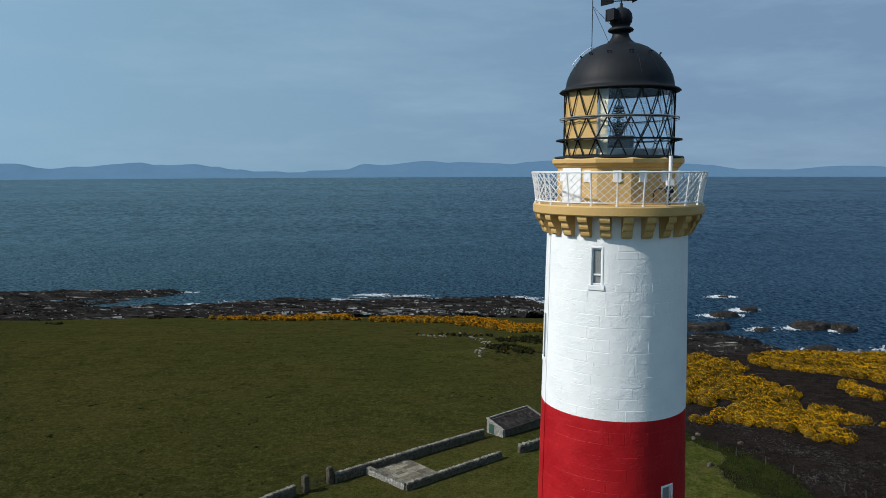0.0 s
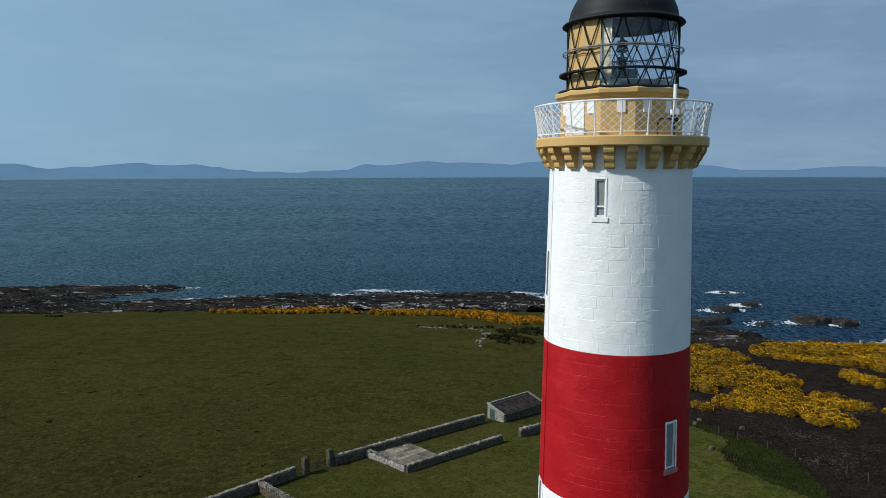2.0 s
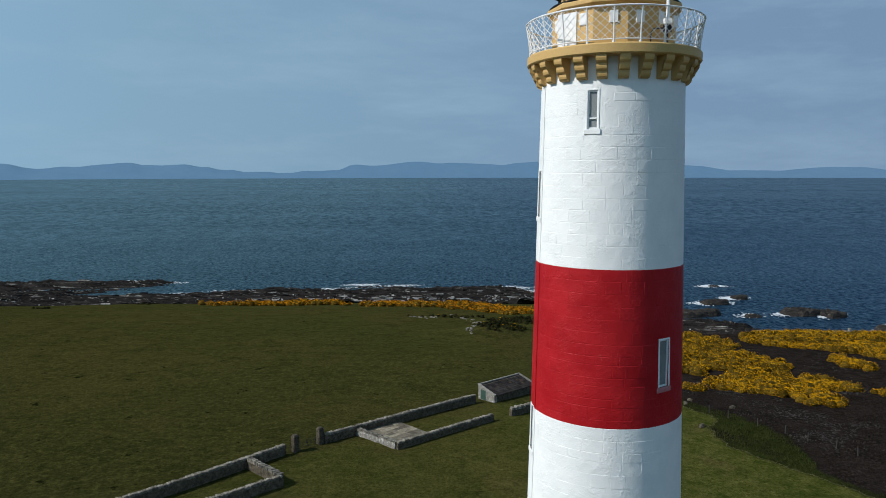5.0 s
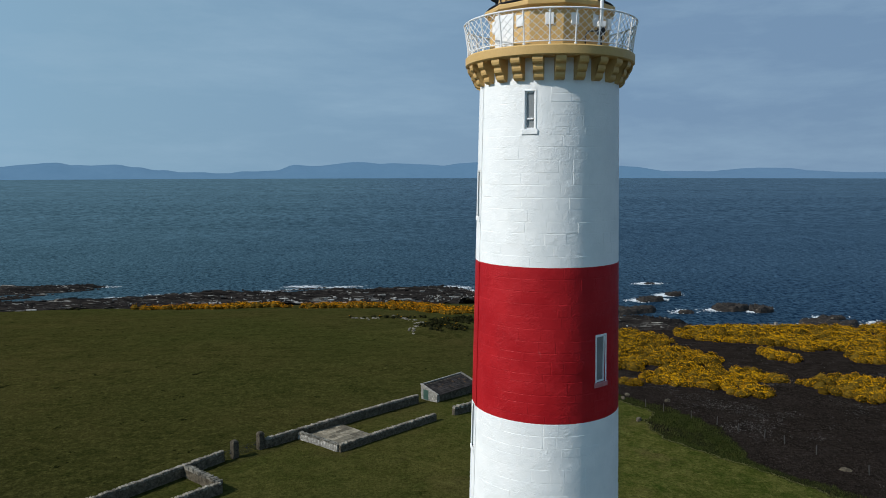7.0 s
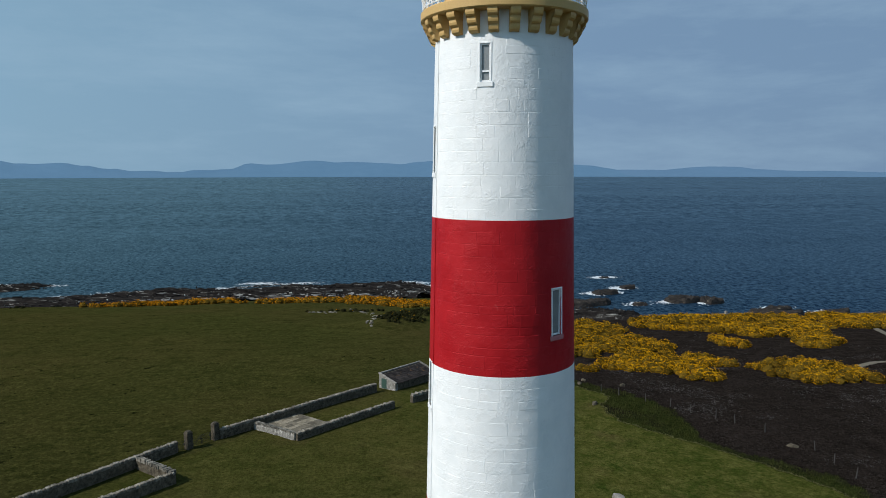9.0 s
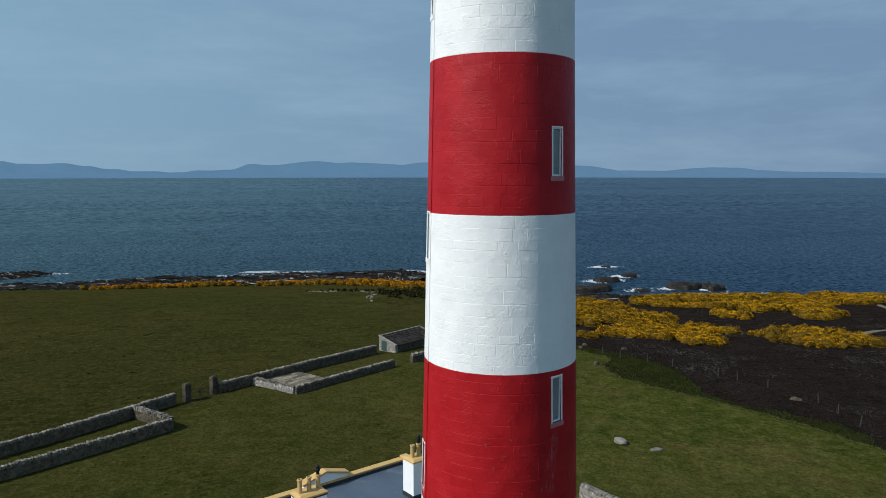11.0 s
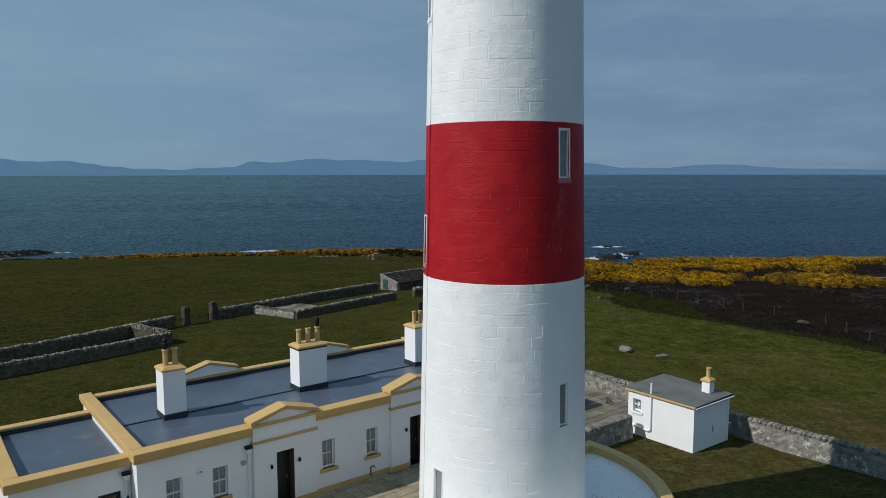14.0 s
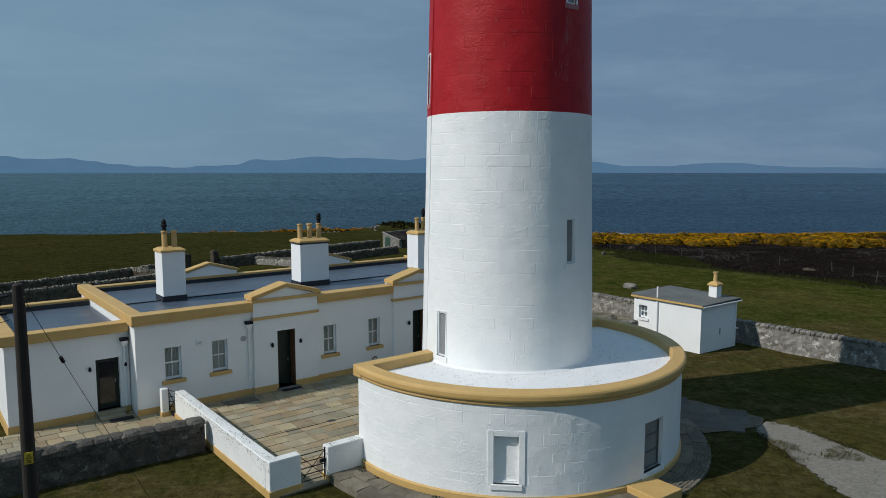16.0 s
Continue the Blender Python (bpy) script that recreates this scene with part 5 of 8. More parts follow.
g.poly([(0.4, RIDGE, RZ + 0.10), (LEN - 0.4, RIDGE, RZ + 0.10), (LEN - 0.4, DEEP - 0.3, RZ + 0.04), (0.4, DEEP - 0.3, RZ + 0.04)])
roof = part("flat_roof", g, M["roof"], house, "smooth blue-grey roofing felt")
g = Geo()
g.box(0.42, RIDGE - 0.05, RZ + 0.09, LEN - 0.42, RIDGE + 0.05, RZ + 0.14)
part("ridge_seam", g, M["roof_edge"], roof, "dark raised seam")
for bx in ((0.46, 0.48, RZ + 0.004, LEN - 0.46, 0.56, RZ + 0.2), (0.46, 0.56, RZ + 0.004, 0.54, DEEP - 0.36, RZ + 0.24), (0.54, DEEP - 0.44, RZ + 0.03, LEN - 0.46, DEEP - 0.36, RZ + 0.22)):
    g = Geo()
    g.box(*bx)
    part("flashing", g, M["roof_edge"], roof)
for u in np.arange(1.6, 18.5, 1.0):
    g = Geo()
    g.hexa([(u, RIDGE + 0.08, RZ + 0.09), (u + 0.05, RIDGE + 0.08, RZ + 0.09), (u + 0.05, DEEP - 0.45, RZ + 0.03), (u, DEEP - 0.45, RZ + 0.03), (u, RIDGE + 0.08, RZ + 0.106), (u + 0.05, RIDGE + 0.08, RZ + 0.106), (u + 0.05, DEEP - 0.45, RZ + 0.046), (u, DEEP - 0.45, RZ + 0.046)])
    part("felt_lap", g, M["roof"], roof)


def chimney(u0, u1, v0, v1, pots):
    root = new("chimney")
    root.parent = house
    g = Geo()
    g.box(u0, v0, RZ, u1, v1, 5.78)
    part("chimney_shaft", g, M["white"], root, bevel=0.012)
    g = Geo()
    g.box(u0 - 0.03, v0 - 0.03, RZ + 0.02, u1 + 0.03, v1 + 0.03, RZ + 0.34)
    part("flashing", g, M["roof_edge"], root)
    if pots > 2:
        g = Geo()
        g.box(u0 - 0.02, v0 - 0.02, 5.70, u1 + 0.02, v1 + 0.02, 5.782)
        part("lead_band", g, M["roof_edge"], root)
    g = Geo()
    e = 0.05
    g.box(u0 - e, v0 - e, 5.783, u1 + e, v1 + e, 5.87)
    k = 0.12
    g.hexa([(u0 - e, v0 - e, 5.87), (u1 + e, v0 - e, 5.87), (u1 + e, v1 + e, 5.87), (u0 - e, v1 + e, 5.87), (u0 + k, v0 + k, 5.97), (u1 - k, v0 + k, 5.97), (u1 - k, v1 - k, 5.97), (u0 + k, v1 - k, 5.97)])
    part("cap", g, M["tan"], root, "ochre painted cap", bevel=0.012)
    n = pots
    for i in range(n):
        u = u0 + (u1 - u0) * (i + 0.5) / n if n > 2 else u0 + (u1 - u0) * (0.30 + 0.42 * i)
        v = (v0 + v1) / 2
        g = Geo()
        g.lathe([(0.15, 5.90), (0.15, 5.96), (0.125, 5.98), (0.115, 6.60), (0.14, 6.62), (0.15, 6.66), (0.14, 6.70), (0.10, 6.71), (0.10, 6.44), (0.0, 6.44)], 14, cx=u, cy=v)
        pot = part("chimney_pot", g, M["clay"], root, smooth=False)
        if (n == 2 and i == (0 if u0 < 5 else 1)) or (n == 3 and i == 2):
            g = Geo()
            g.lathe([(0.09, 6.70), (0.09, 6.86), (0.12, 6.88), (0.13, 6.98), (0.09, 7.02), (0.12, 7.06), (0.11, 7.14), (0.04, 7.22), (0.0, 7.23)], 12, cx=u, cy=v)
            part("cowl", g, M["black"], pot, "black metal cowl")


chimney(2.27, 3.27, 3.95, 5.0, 2)
chimney(8.90, 10.48, 3.92, 4.95, 3)
chimney(16.2, 17.25, 4.05, 5.1, 2)


def downpipe(parent, u, v, top, foot, hopper):
    root = new("downpipe")
    root.parent = parent
    g = Geo()
    g.tube((u, v - 0.07, foot), (u, v - 0.07, top - 0.25), 0.045, 8)
    part("pipe", g, M["white_metal"], root)
    g = Geo()
    g.hexa([(u - 0.08, v - 0.15, top - 0.3), (u + 0.08, v - 0.15, top - 0.3), (u + 0.08, v, top - 0.3), (u - 0.08, v, top - 0.3), (u - 0.15, v - 0.22, top - 0.1), (u + 0.15, v - 0.22, top - 0.1), (u + 0.15, v, top - 0.1), (u - 0.15, v, top - 0.1)])
    part("hopper", g, M["white_metal"], root, bevel=0.01)
    g = Geo()
    g.box(u - 0.15, v - 0.22, top - 0.098, u + 0.15, v - 0.002, top + 0.02)
    part("overflow_box", g, hopper, root, "black overflow box", bevel=0.01)


downpipe(house, 4.46, 0.0, 3.12, 0.25, M["black"])
g = Geo()
g.lathe([(0.0, -0.06), (0.15, -0.06), (0.16, -0.03), (0.16, 0.0)], 16)
for u, z in ((4.25, 2.42),):
    ob = part("vent_cowl", g, M["grey_metal"] if u > 3 else M["white_metal"], house, "round wall vent")
    ob.matrix_basis = Matrix.Translation((u, -0.001, z)) @ Matrix.Rotation(radians(-90), 4, "X") @ Matrix.Scale(0.75, 4)
g = Geo()
g.line([(10.55, -0.06, 0.1), (10.55, -0.06, 0.55), (10.62, -0.12, 0.62), (10.70, -0.12, 0.60), (10.70, -0.12, 0.52)], 0.03, 6)
part("garden_tap", g, M["wood_brown"], house, "brown lagged garden tap")


def side_block(mirror):
    """The low wing at either end."""
    m = SITE if not mirror else SITE @ Matrix.Translation((LEN, 0, 0)) @ Matrix.Scale(-1, 4, (1, 0, 0))
    wing = thing("house_wing", m, "low white wing with ochre coping and felt roof", "building", "wings of the house")
    u0, u1, v0, v1, zt = -4.15, -0.03, 0.90, 7.85, 3.20
    dr = (-1.22, -0.38, 0.22, 2.22)
    g = Geo()
    wall_with_openings(g, u0, u1, -0.3, zt, v0, 0.45, [dr])
    part("front_wall", g, M["white"], wing)
    g = Geo()
    g.box(u0, v0 + 0.45, -0.3, u0 + 0.45, v1, zt)
    part("side_wall", g, M["white"], wing)
    g = Geo()
    g.box(u0 + 0.45, v1 - 0.4, -0.5, u1, v1, zt)
    part("back_wall", g, M["white"], wing)
    g = Geo()
    g.poly([(u0 + 0.3, v0 + 0.3, zt - 0.06), (u1, v0 + 0.3, zt - 0.06), (u1, v1 - 0.3, zt + 0.02), (u0 + 0.3, v1 - 0.3, zt + 0.02)])
    rf = part("flat_roof", g, M["roof"], wing, "blue-grey roofing felt")
    for nm, bx in (("front_coping", (u0 - 0.16, v0 - 0.18, zt, u1, v0 + 0.44, zt + 0.37)), ("side_coping", (u0 - 0.16, v0 + 0.442, zt, u0 + 0.42, v1 + 0.14, zt + 0.37)), ("back_coping", (u0 + 0.422, v1 - 0.36, zt, u1, v1 + 0.14, zt + 0.32))):
        g = Geo()
        g.box(*bx)
        part(nm, g, M["tan"], wing, "ochre painted coping", bevel=0.03)
    for bx in ((u0 + 0.42, v0 + 0.44, zt - 0.05, u1, v0 + 0.5, zt + 0.2), (u0 + 0.42, v0 + 0.5, zt - 0.05, u0 + 0.48, v1 - 0.36, zt + 0.25), (u0 + 0.48, v1 - 0.42, zt - 0.03, u1, v1 - 0.362, zt + 0.22)):
        g = Geo()
        g.box(*bx)
        part("flashing", g, M["roof_edge"], rf)
    doorway(wing, *dr, v0 - 0.3, M["door_green"], True)
    g = Geo()
    g.box(dr[0] - 0.1, v0 - 0.32, -0.2, dr[1] + 0.1, v0 + 0.34, 0.22)
    part("doorstep", g, M["flag"], wing, "worn sandstone doorstep", bevel=0.012)
    g = Geo()
    g.box(dr[0] - 0.06, v0 - 0.62, -0.2, dr[1] + 0.02, v0 - 0.322, 0.11)
    part("lower_step", g, M["flag"], wing, "worn sandstone step", bevel=0.012)
    for a, b in ((u0 - 0.03, dr[0] - 0.1), (dr[1] + 0.1, u1)):
        g = Geo()
        g.box(a, v0 - 0.035, -0.3, b, v0 - 0.002, 0.26)
        part("plinth", g, M["tan"], wing, bevel=0.008)
    g = Geo()
    g.box(u0 - 0.035, v0, -0.3, u0 - 0.002, v1, 0.26)
    part("plinth", g, M["tan"], wing, bevel=0.008)
    for u in (dr[0] - 0.22, dr[1] + 0.2):
        lamp = Geo()
        lamp.lathe([(0.0, 1.82), (0.05, 1.84), (0.06, 1.92), (0.03, 2.0), (0.0, 2.01)], 10, cx=u, cy=v0 - 0.08)
        lamp.box(u - 0.02, v0 - 0.08, 1.9, u + 0.02, v0, 1.95)
        part("wall_lamp", lamp, M["black"], wing, "small black wall lamp")
    downpipe(wing, -0.2, v0, 2.95, 0.25, M["black"])
    return wing


side_block(False)
side_block(True)
for u, v in ((5.75, -0.62), (-1.0, -0.12)):
    g = Geo()
    g.box(u, v, 0.012, u + 0.85, v + 0.36, 0.035)
    solo("doormat", g, M["mat"], "black rubber doormat by the doorstep", "doormat", SITE, bevel=0.006)

# ---- hut by the perimeter wall ----
HG = -0.03
hut = thing("hut", SITE @ Matrix.Translation((0, 0, HG)), "small white hut with a grey felt roof and chimney", "hut")
hu0, hu1, hv0, hv1, ht = 25.42, 28.85, -7.92, -3.77, 2.42
g = Geo()
wall_with_openings(g, 0, hv1 - hv0, -0.3, ht, 0, 0.3, [(0.33, 0.87, 1.30, 2.0)], 0.12)
side = part("window_wall", g, M["white"], hut)
side.matrix_basis = Matrix.Translation((hu0, hv1, 0)) @ Matrix.Rotation(radians(-90), 4, "Z")
sw = sash_window(hut, 0.33, 0.87, 1.30, 2.0, 0.0, False, False)
sw.matrix_basis = side.matrix_basis
g = Geo()
g.box(0.22, -0.07, 1.16, 0.98, 0.1, 1.30)
ob = part("sill", g, M["white"], sw, bevel=0.01)
for bx in ((hu0 + 0.3, hv0, -0.3, hu1, hv0 + 0.3, ht), (hu1 - 0.3, hv0 + 0.3, -0.3, hu1, hv1, ht), (hu0 + 0.3, hv1 - 0.3, -0.3, hu1 - 0.3, hv1, ht)):
    g = Geo()
    g.box(*bx)
    part("wall", g, M["white"], hut)
g = Geo()
g.box(hu0 + 0.3, hv0 + 0.3, -0.2, hu1 - 0.3, hv1 - 0.3, 0.0)
part("floor", g, M["concrete"], hut)
g = Geo()
g.hexa([(hu0 - 0.1, hv0 - 0.1, ht), (hu1 + 0.1, hv0 - 0.1, ht), (hu1 + 0.1, hv1 + 0.1, ht), (hu0 - 0.1, hv1 + 0.1, ht), (hu0 - 0.12, hv0 - 0.12, ht + 0.10), (hu1 + 0.12, hv0 - 0.12, ht + 0.12), (hu1 + 0.12, hv1 + 0.12, ht + 0.24), (hu0 - 0.12, hv1 + 0.12, ht + 0.20)])
hr = part("roof", g, M["hut_roof"], hut, "grey gritted felt roof")
g = Geo()
g.box(hu0 - 0.14, hv0 - 0.14, ht + 0.0, hu0 - 0.122, hv1 + 0.14, ht + 0.10)
part("fascia", g, M["tan"], hr, "ochre fascia board")
g = Geo()
g.box(hu0 - 0.12, hv0 - 0.145, ht + 0.0, hu1 + 0.14, hv0 - 0.122, ht + 0.09)
part("fascia", g, M["roof_edge"], hr)
g = Geo()
g.tube((hu0 - 0.1, hv0 - 0.17, ht + 0.0), (hu1 + 0.16, hv0 - 0.17, ht - 0.02), 0.035, 8)
part("gutter", g, M["white_metal"], hut)
g = Geo()
g.tube((hu1 - 0.18, hv0 - 0.05, ht - 0.1), (hu1 - 0.18, hv0 - 0.05, 0.9), 0.03, 8)
g.tube((hu1 - 0.18, hv0 - 0.05, 0.9), (hu1 + 0.12, hv0 - 0.05, 0.86), 0.03, 8)
part("downpipe", g, M["white_metal"], hut)
g = Geo()
g.line([(hu0 - 0.07, -5.32, ht + 0.75), (hu0 - 0.07, -5.32, 0.52), (hu0 - 0.07, -5.2, 0.42), (hu0 - 0.07, -4.1, 0.50)], 0.05, 8)
part("soil_pipe", g, M["white_metal"], hut, "white soil pipe up the wall")
ch = new("chimney")
ch.parent = hut
cu, cv = 28.12, -7.03
g = Geo()
g.box(cu - 0.24, cv - 0.24, ht, cu + 0.24, cv + 0.24, ht + 0.75)
part("chimney_shaft", g, M["white"], ch, bevel=0.01)
g = Geo()
g.box(cu - 0.3, cv - 0.3, ht + 0.75, cu + 0.3, cv + 0.3, ht + 0.85)
g.hexa([(cu - 0.3, cv - 0.3, ht + 0.85), (cu + 0.3, cv - 0.3, ht + 0.85), (cu + 0.3, cv + 0.3, ht + 0.85), (cu - 0.3, cv + 0.3, ht + 0.85), (cu - 0.15, cv - 0.15, ht + 0.97), (cu + 0.15, cv - 0.15, ht + 0.97), (cu + 0.15, cv + 0.15, ht + 0.97), (cu - 0.15, cv + 0.15, ht + 0.97)])
part("cap", g, M["tan"], ch, "ochre cap", bevel=0.01)
g = Geo()
g.lathe([(0.13, ht + 0.92), (0.115, ht + 1.0), (0.105, ht + 1.4), (0.14, ht + 1.43), (0.14, ht + 1.5), (0.09, ht + 1.5), (0.09, ht + 1.3), (0, ht + 1.3)], 14, cx=cu, cy=cv)
part("chimney_pot", g, M["clay"], ch)
g = Geo()
g.box(27.2, hv0 - 0.03, 0.75, 27.26, hv0 - 0.002, 1.1)
part("wall_vent", g, M["grey_metal"], hut)


# ---- rubble walls ----
def rough_block(rnd, sx, sy, sz, jit=0.18):
    """An irregular stone round the origin."""
    g = Geo()
    p = []
    for x, y, z in ((-1, -1, -1), (1, -1, -1), (1, 1, -1), (-1, 1, -1), (-1, -1, 1), (1, -1, 1), (1, 1, 1), (-1, 1, 1)):
        k = 1 - 0.22 * (z > 0)
        p.append((x * sx / 2 * (k + rnd.uniform(-jit, jit)), y * sy / 2 * (1 + rnd.uniform(-jit, jit)), z * sz / 2 * (1 + rnd.uniform(-jit, jit) * 0.8)))
    g.hexa(p)
    return g


def rough_stone(rnd, sx, sy, sz):
    """A weathered stone with rounded edges."""
    g = Geo()
    n = 8
    ring = [(0.62, -1.0), (1.0, -0.55), (1.0, 0.35), (0.72, 0.85), (0.3, 1.0)]
    off = rnd.uniform(0, 1)
    for f, z in ring:
        for i in range(n):
            a = 2 * math.pi * (i + off) / n
            ca, sa = math.cos(a), math.sin(a)
            sq = 1 / max(abs(ca), abs(sa)) ** 0.75
            k = f * sq * rnd.uniform(0.9, 1.08)
            g.v.append((ca * k * sx / 2, sa * k * sy / 2, (z + rnd.uniform(-0.08, 0.08)) * sz / 2))
    for r in range(len(ring) - 1):
        g.f += [(r * n + i, r * n + (i + 1) % n, (r + 1) * n + (i + 1) % n, (r + 1) * n + i) for i in range(n)]
    g.f += [tuple((len(ring) - 1) * n + i for i in range(n)), tuple(reversed(range(n)))]
    return g


def wall_run(name, p, q, height, thick, label, cope=0.26, near=False, seed=1, mat=None, rounded=False, lime=False, z0=None, z1=None, group="rubble walls"):
    """A dry rubble wall from p to q (plan), with a cope of upright stones. near: its stones are single pieces."""
    rnd = random.Random(seed)
    p, q = Vector((p[0], p[1], 0)), Vector((q[0], q[1], 0))
    d = (q - p).normalized()
    L = (q - p).length
    side = Vector((-d.y, d.x, 0))
    ga = land_at(p.x, p.y) if z0 is None else z0
    gb = land_at(q.x, q.y) if z1 is None else z1

    def base(s):
        if z0 is not None:
            return ga + (gb - ga) * s / L
        w = p + d * s
        return land_at(w.x, w.y)

    root = thing(name, Matrix.Translation((0, 0, 0)), label, "wall", group)
    body_mat = mat or ((M["mortar_lime"] if lime else M["mortar"]) if near else M["stone_far"])
    n, k = max(2, int(L / (0.45 if not near else 0.25))), (4 if not near else 6)
    g = Geo()
    for i in range(n + 1):
        s = L * i / n
        b = base(s)
        for j in range(k + 1):
            f = j / k
            th = thick * (1.0 - 0.14 * f)
            amp = 0.03 if near else 0.04
            for sg in (-1, 1):
                c = p + d * s + side * (sg * th / 2 + rnd.uniform(-amp, amp))
                g.v.append((c.x, c.y, b - 0.25 + (height + 0.25) * f + rnd.uniform(-amp, amp) * 0.6 * (j > 0)))
    row = 2 * (k + 1)
    for i in range(n):
        for j in range(k):
            a = i * row + j * 2
            g.f.append((a, a + row, a + row + 2, a + 2))
            g.f.append((a + 1, a + 3, a + row + 3, a + row + 1))
        t = i * row + 2 * k
        g.f.append((t, t + row, t + row + 1, t + 1))
    for i in (0, n):
        for j in range(k):
            a = i * row + j * 2
            g.f.append((a, a + 2, a + 3, a + 1) if i == 0 else (a + 1, a + 3, a + 2, a))
    part("core", g, body_mat, root, "mortared rubble core" if near else "weathered rubble masonry")
    # cope
    s = 0.05
    far = Geo()
    variants = []
    if near:
        for i in range(7):
            variants.append(rough_stone(rnd, (rnd.uniform(1.0, 1.25) if not rounded else rnd.uniform(1.35, 1.6)) * cope, thick * rnd.uniform(0.95, 1.12), cope * (rnd.uniform(0.8, 1.1) if not rounded else rnd.uniform(0.62, 0.8))).mesh("cope_stone", M["stone_lime"] if lime else M["stone"]))
    while s < L - 0.1:
        w = cope * rnd.uniform(0.75, 1.2)
        c = p + d * (s + w / 2)
        hgt = cope * rnd.uniform(0.75, 1.2)
        tilt = 0.22
        if rounded:
            hgt, tilt = cope * 0.5, 0.05
        m = Matrix.Translation((c.x, c.y, base(s + w / 2) + height + hgt * 0.32)) @ Matrix.Rotation(math.atan2(d.y, d.x) + rnd.uniform(-0.1, 0.1), 4, "Z") @ Matrix.Rotation(rnd.uniform(-tilt, tilt), 4, "Y")
        if near:
            ob = part("cope_stone", rnd.choice(variants), None, root)
            ob.matrix_basis = m
        else:
            b = rough_block(rnd, w * 0.80, thick * rnd.uniform(0.85, 1.15), hgt, 0.2)
            k0 = len(far.v)
            far.v += [tuple(m @ Vector(x)) for x in b.v]
            far.f += [tuple(k0 + i for i in f) for f in b.f]
        s += w
    if far.v:
        part("cope", far, M["stone_cope"], root, "row of upright cope stones", kind="stuff")
    if near:
        variants = [rough_block(rnd, 1, 0.12, 1, 0.13).mesh("stone", M["stone_lime"] if lime else M["stone"]) for i in range(10)]
        for sg in (-1, 1):
            z = 0.02
            while z < height - 0.08:
                hh = rnd.uniform(0.16, 0.30)
                s = rnd.uniform(0, 0.2)
                while s < L - 0.15:
                    w = rnd.uniform(0.18, 0.5)
                    if rnd.random() < (0.15 if lime else 0.14):
                        th = thick * (1.0 - 0.14 * z / height)
                        c = p + d * (s + w / 2) + side * (sg * (th / 2 - 0.048))
                        ob = part("stone", rnd.choice(variants), None, root)
                        ob.matrix_basis = Matrix.Translation((c.x, c.y, base(s) + z + hh / 2)) @ Matrix.Rotation(math.atan2(d.y, d.x), 4, "Z") @ Matrix.Rotation(rnd.uniform(-0.06, 0.06), 4, "Y") @ Matrix.Diagonal((w * 0.97, 1, hh * 0.97, 1))
                    s += w
                z += hh
    return root


def sp(u, v):
    w = site(u, v)
    return (w.x, w.y)


LAB = "grey rubble stone wall with upright cope stones"
wall_run("stone_wall", (-64.3, 25.6), (-16.65, 73.3), 1.0, 0.42, LAB, 0.27, seed=2)
wall_run("stone_wall", (-12.82, 76.30), (4.72, 88.87), 0.95, 0.42, LAB, 0.27, seed=3)
wall_run("stone_wall", (-54.6, 31.5), (-15.15, 65.5), 0.95, 0.42, LAB, 0.27, seed=4)
wall_run("stone_wall", (-19.5, 69.9), (-15.35, 65.6), 0.95, 0.5, "short rubble cross wall with upright cope stones", 0.34, seed=5)
# sunlight on this yard face is put into its paler material
wall_run("stone_wall", (-9.34, 78.60), (-4.65, 73.75), 0.70, 0.42, "low rubble wall round a paved yard, sunlit tone in its colour", 0.2, seed=6, mat=M["mortar_lime"])
wall_run("stone_wall", (-4.55, 73.54), (6.43, 81.57), 0.70, 0.42, "low rubble wall beside a paved yard", 0.24, seed=7)
wall_run("stone_wall", (8.72, 83.18), (15.80, 88.40), 0.8, 0.5, "short rubble wall near the stone shed", 0.34, seed=8)
wall_run("courtyard_wall", sp(0.92, -4.45), sp(-7.2, -4.1), 0.92, 0.55, "rough lime-patched stone wall beside the courtyard", 0.5, True, 9, rounded=True, z0=-0.36, z1=-0.36)
wall_run("courtyard_wall", sp(18.4, -4.35), sp(24.75, -4.35), 1.0, 0.55, "lime-patched stone wall from the courtyard to the hut", 0.36, True, 10, rounded=True, lime=True, z0=-0.14, z1=-0.15)
wall_run("perimeter_wall", sp(29.75, 2.9), sp(29.75, -3.3), 1.05, 0.5, "rubble perimeter wall behind the white hut", 0.30, True, 12, lime=True, z0=-0.29, z1=-0.29)
wall_run("perimeter_wall", sp(29.85, -7.3), sp(31.0, -27.0), 1.05, 0.5, "lime-patched rubble perimeter wall beyond the lawn", 0.28, True, 13, lime=True, z0=-0.39, z1=-0.42)

g = Geo()
g.hexa([(2.31, -0.07, 2.42), (2.51, -0.07, 2.42), (2.51, 0.0, 2.42), (2.31, 0.0, 2.42), (2.26, -0.09, 2.66), (2.56, -0.09, 2.66), (2.56, 0.0, 2.66), (2.26, 0.0, 2.66)])
box = solo("alarm_box", g, M["white_metal"], "white wall-mounted alarm box on the house front", "alarm box", SITE, bevel=0.015)
g = Geo()
for z in (2.52, 2.56):
    g.box(2.34, -0.092, z, 2.48, -0.082, z + 0.015)
part("print_bar", g, M["black"], box)


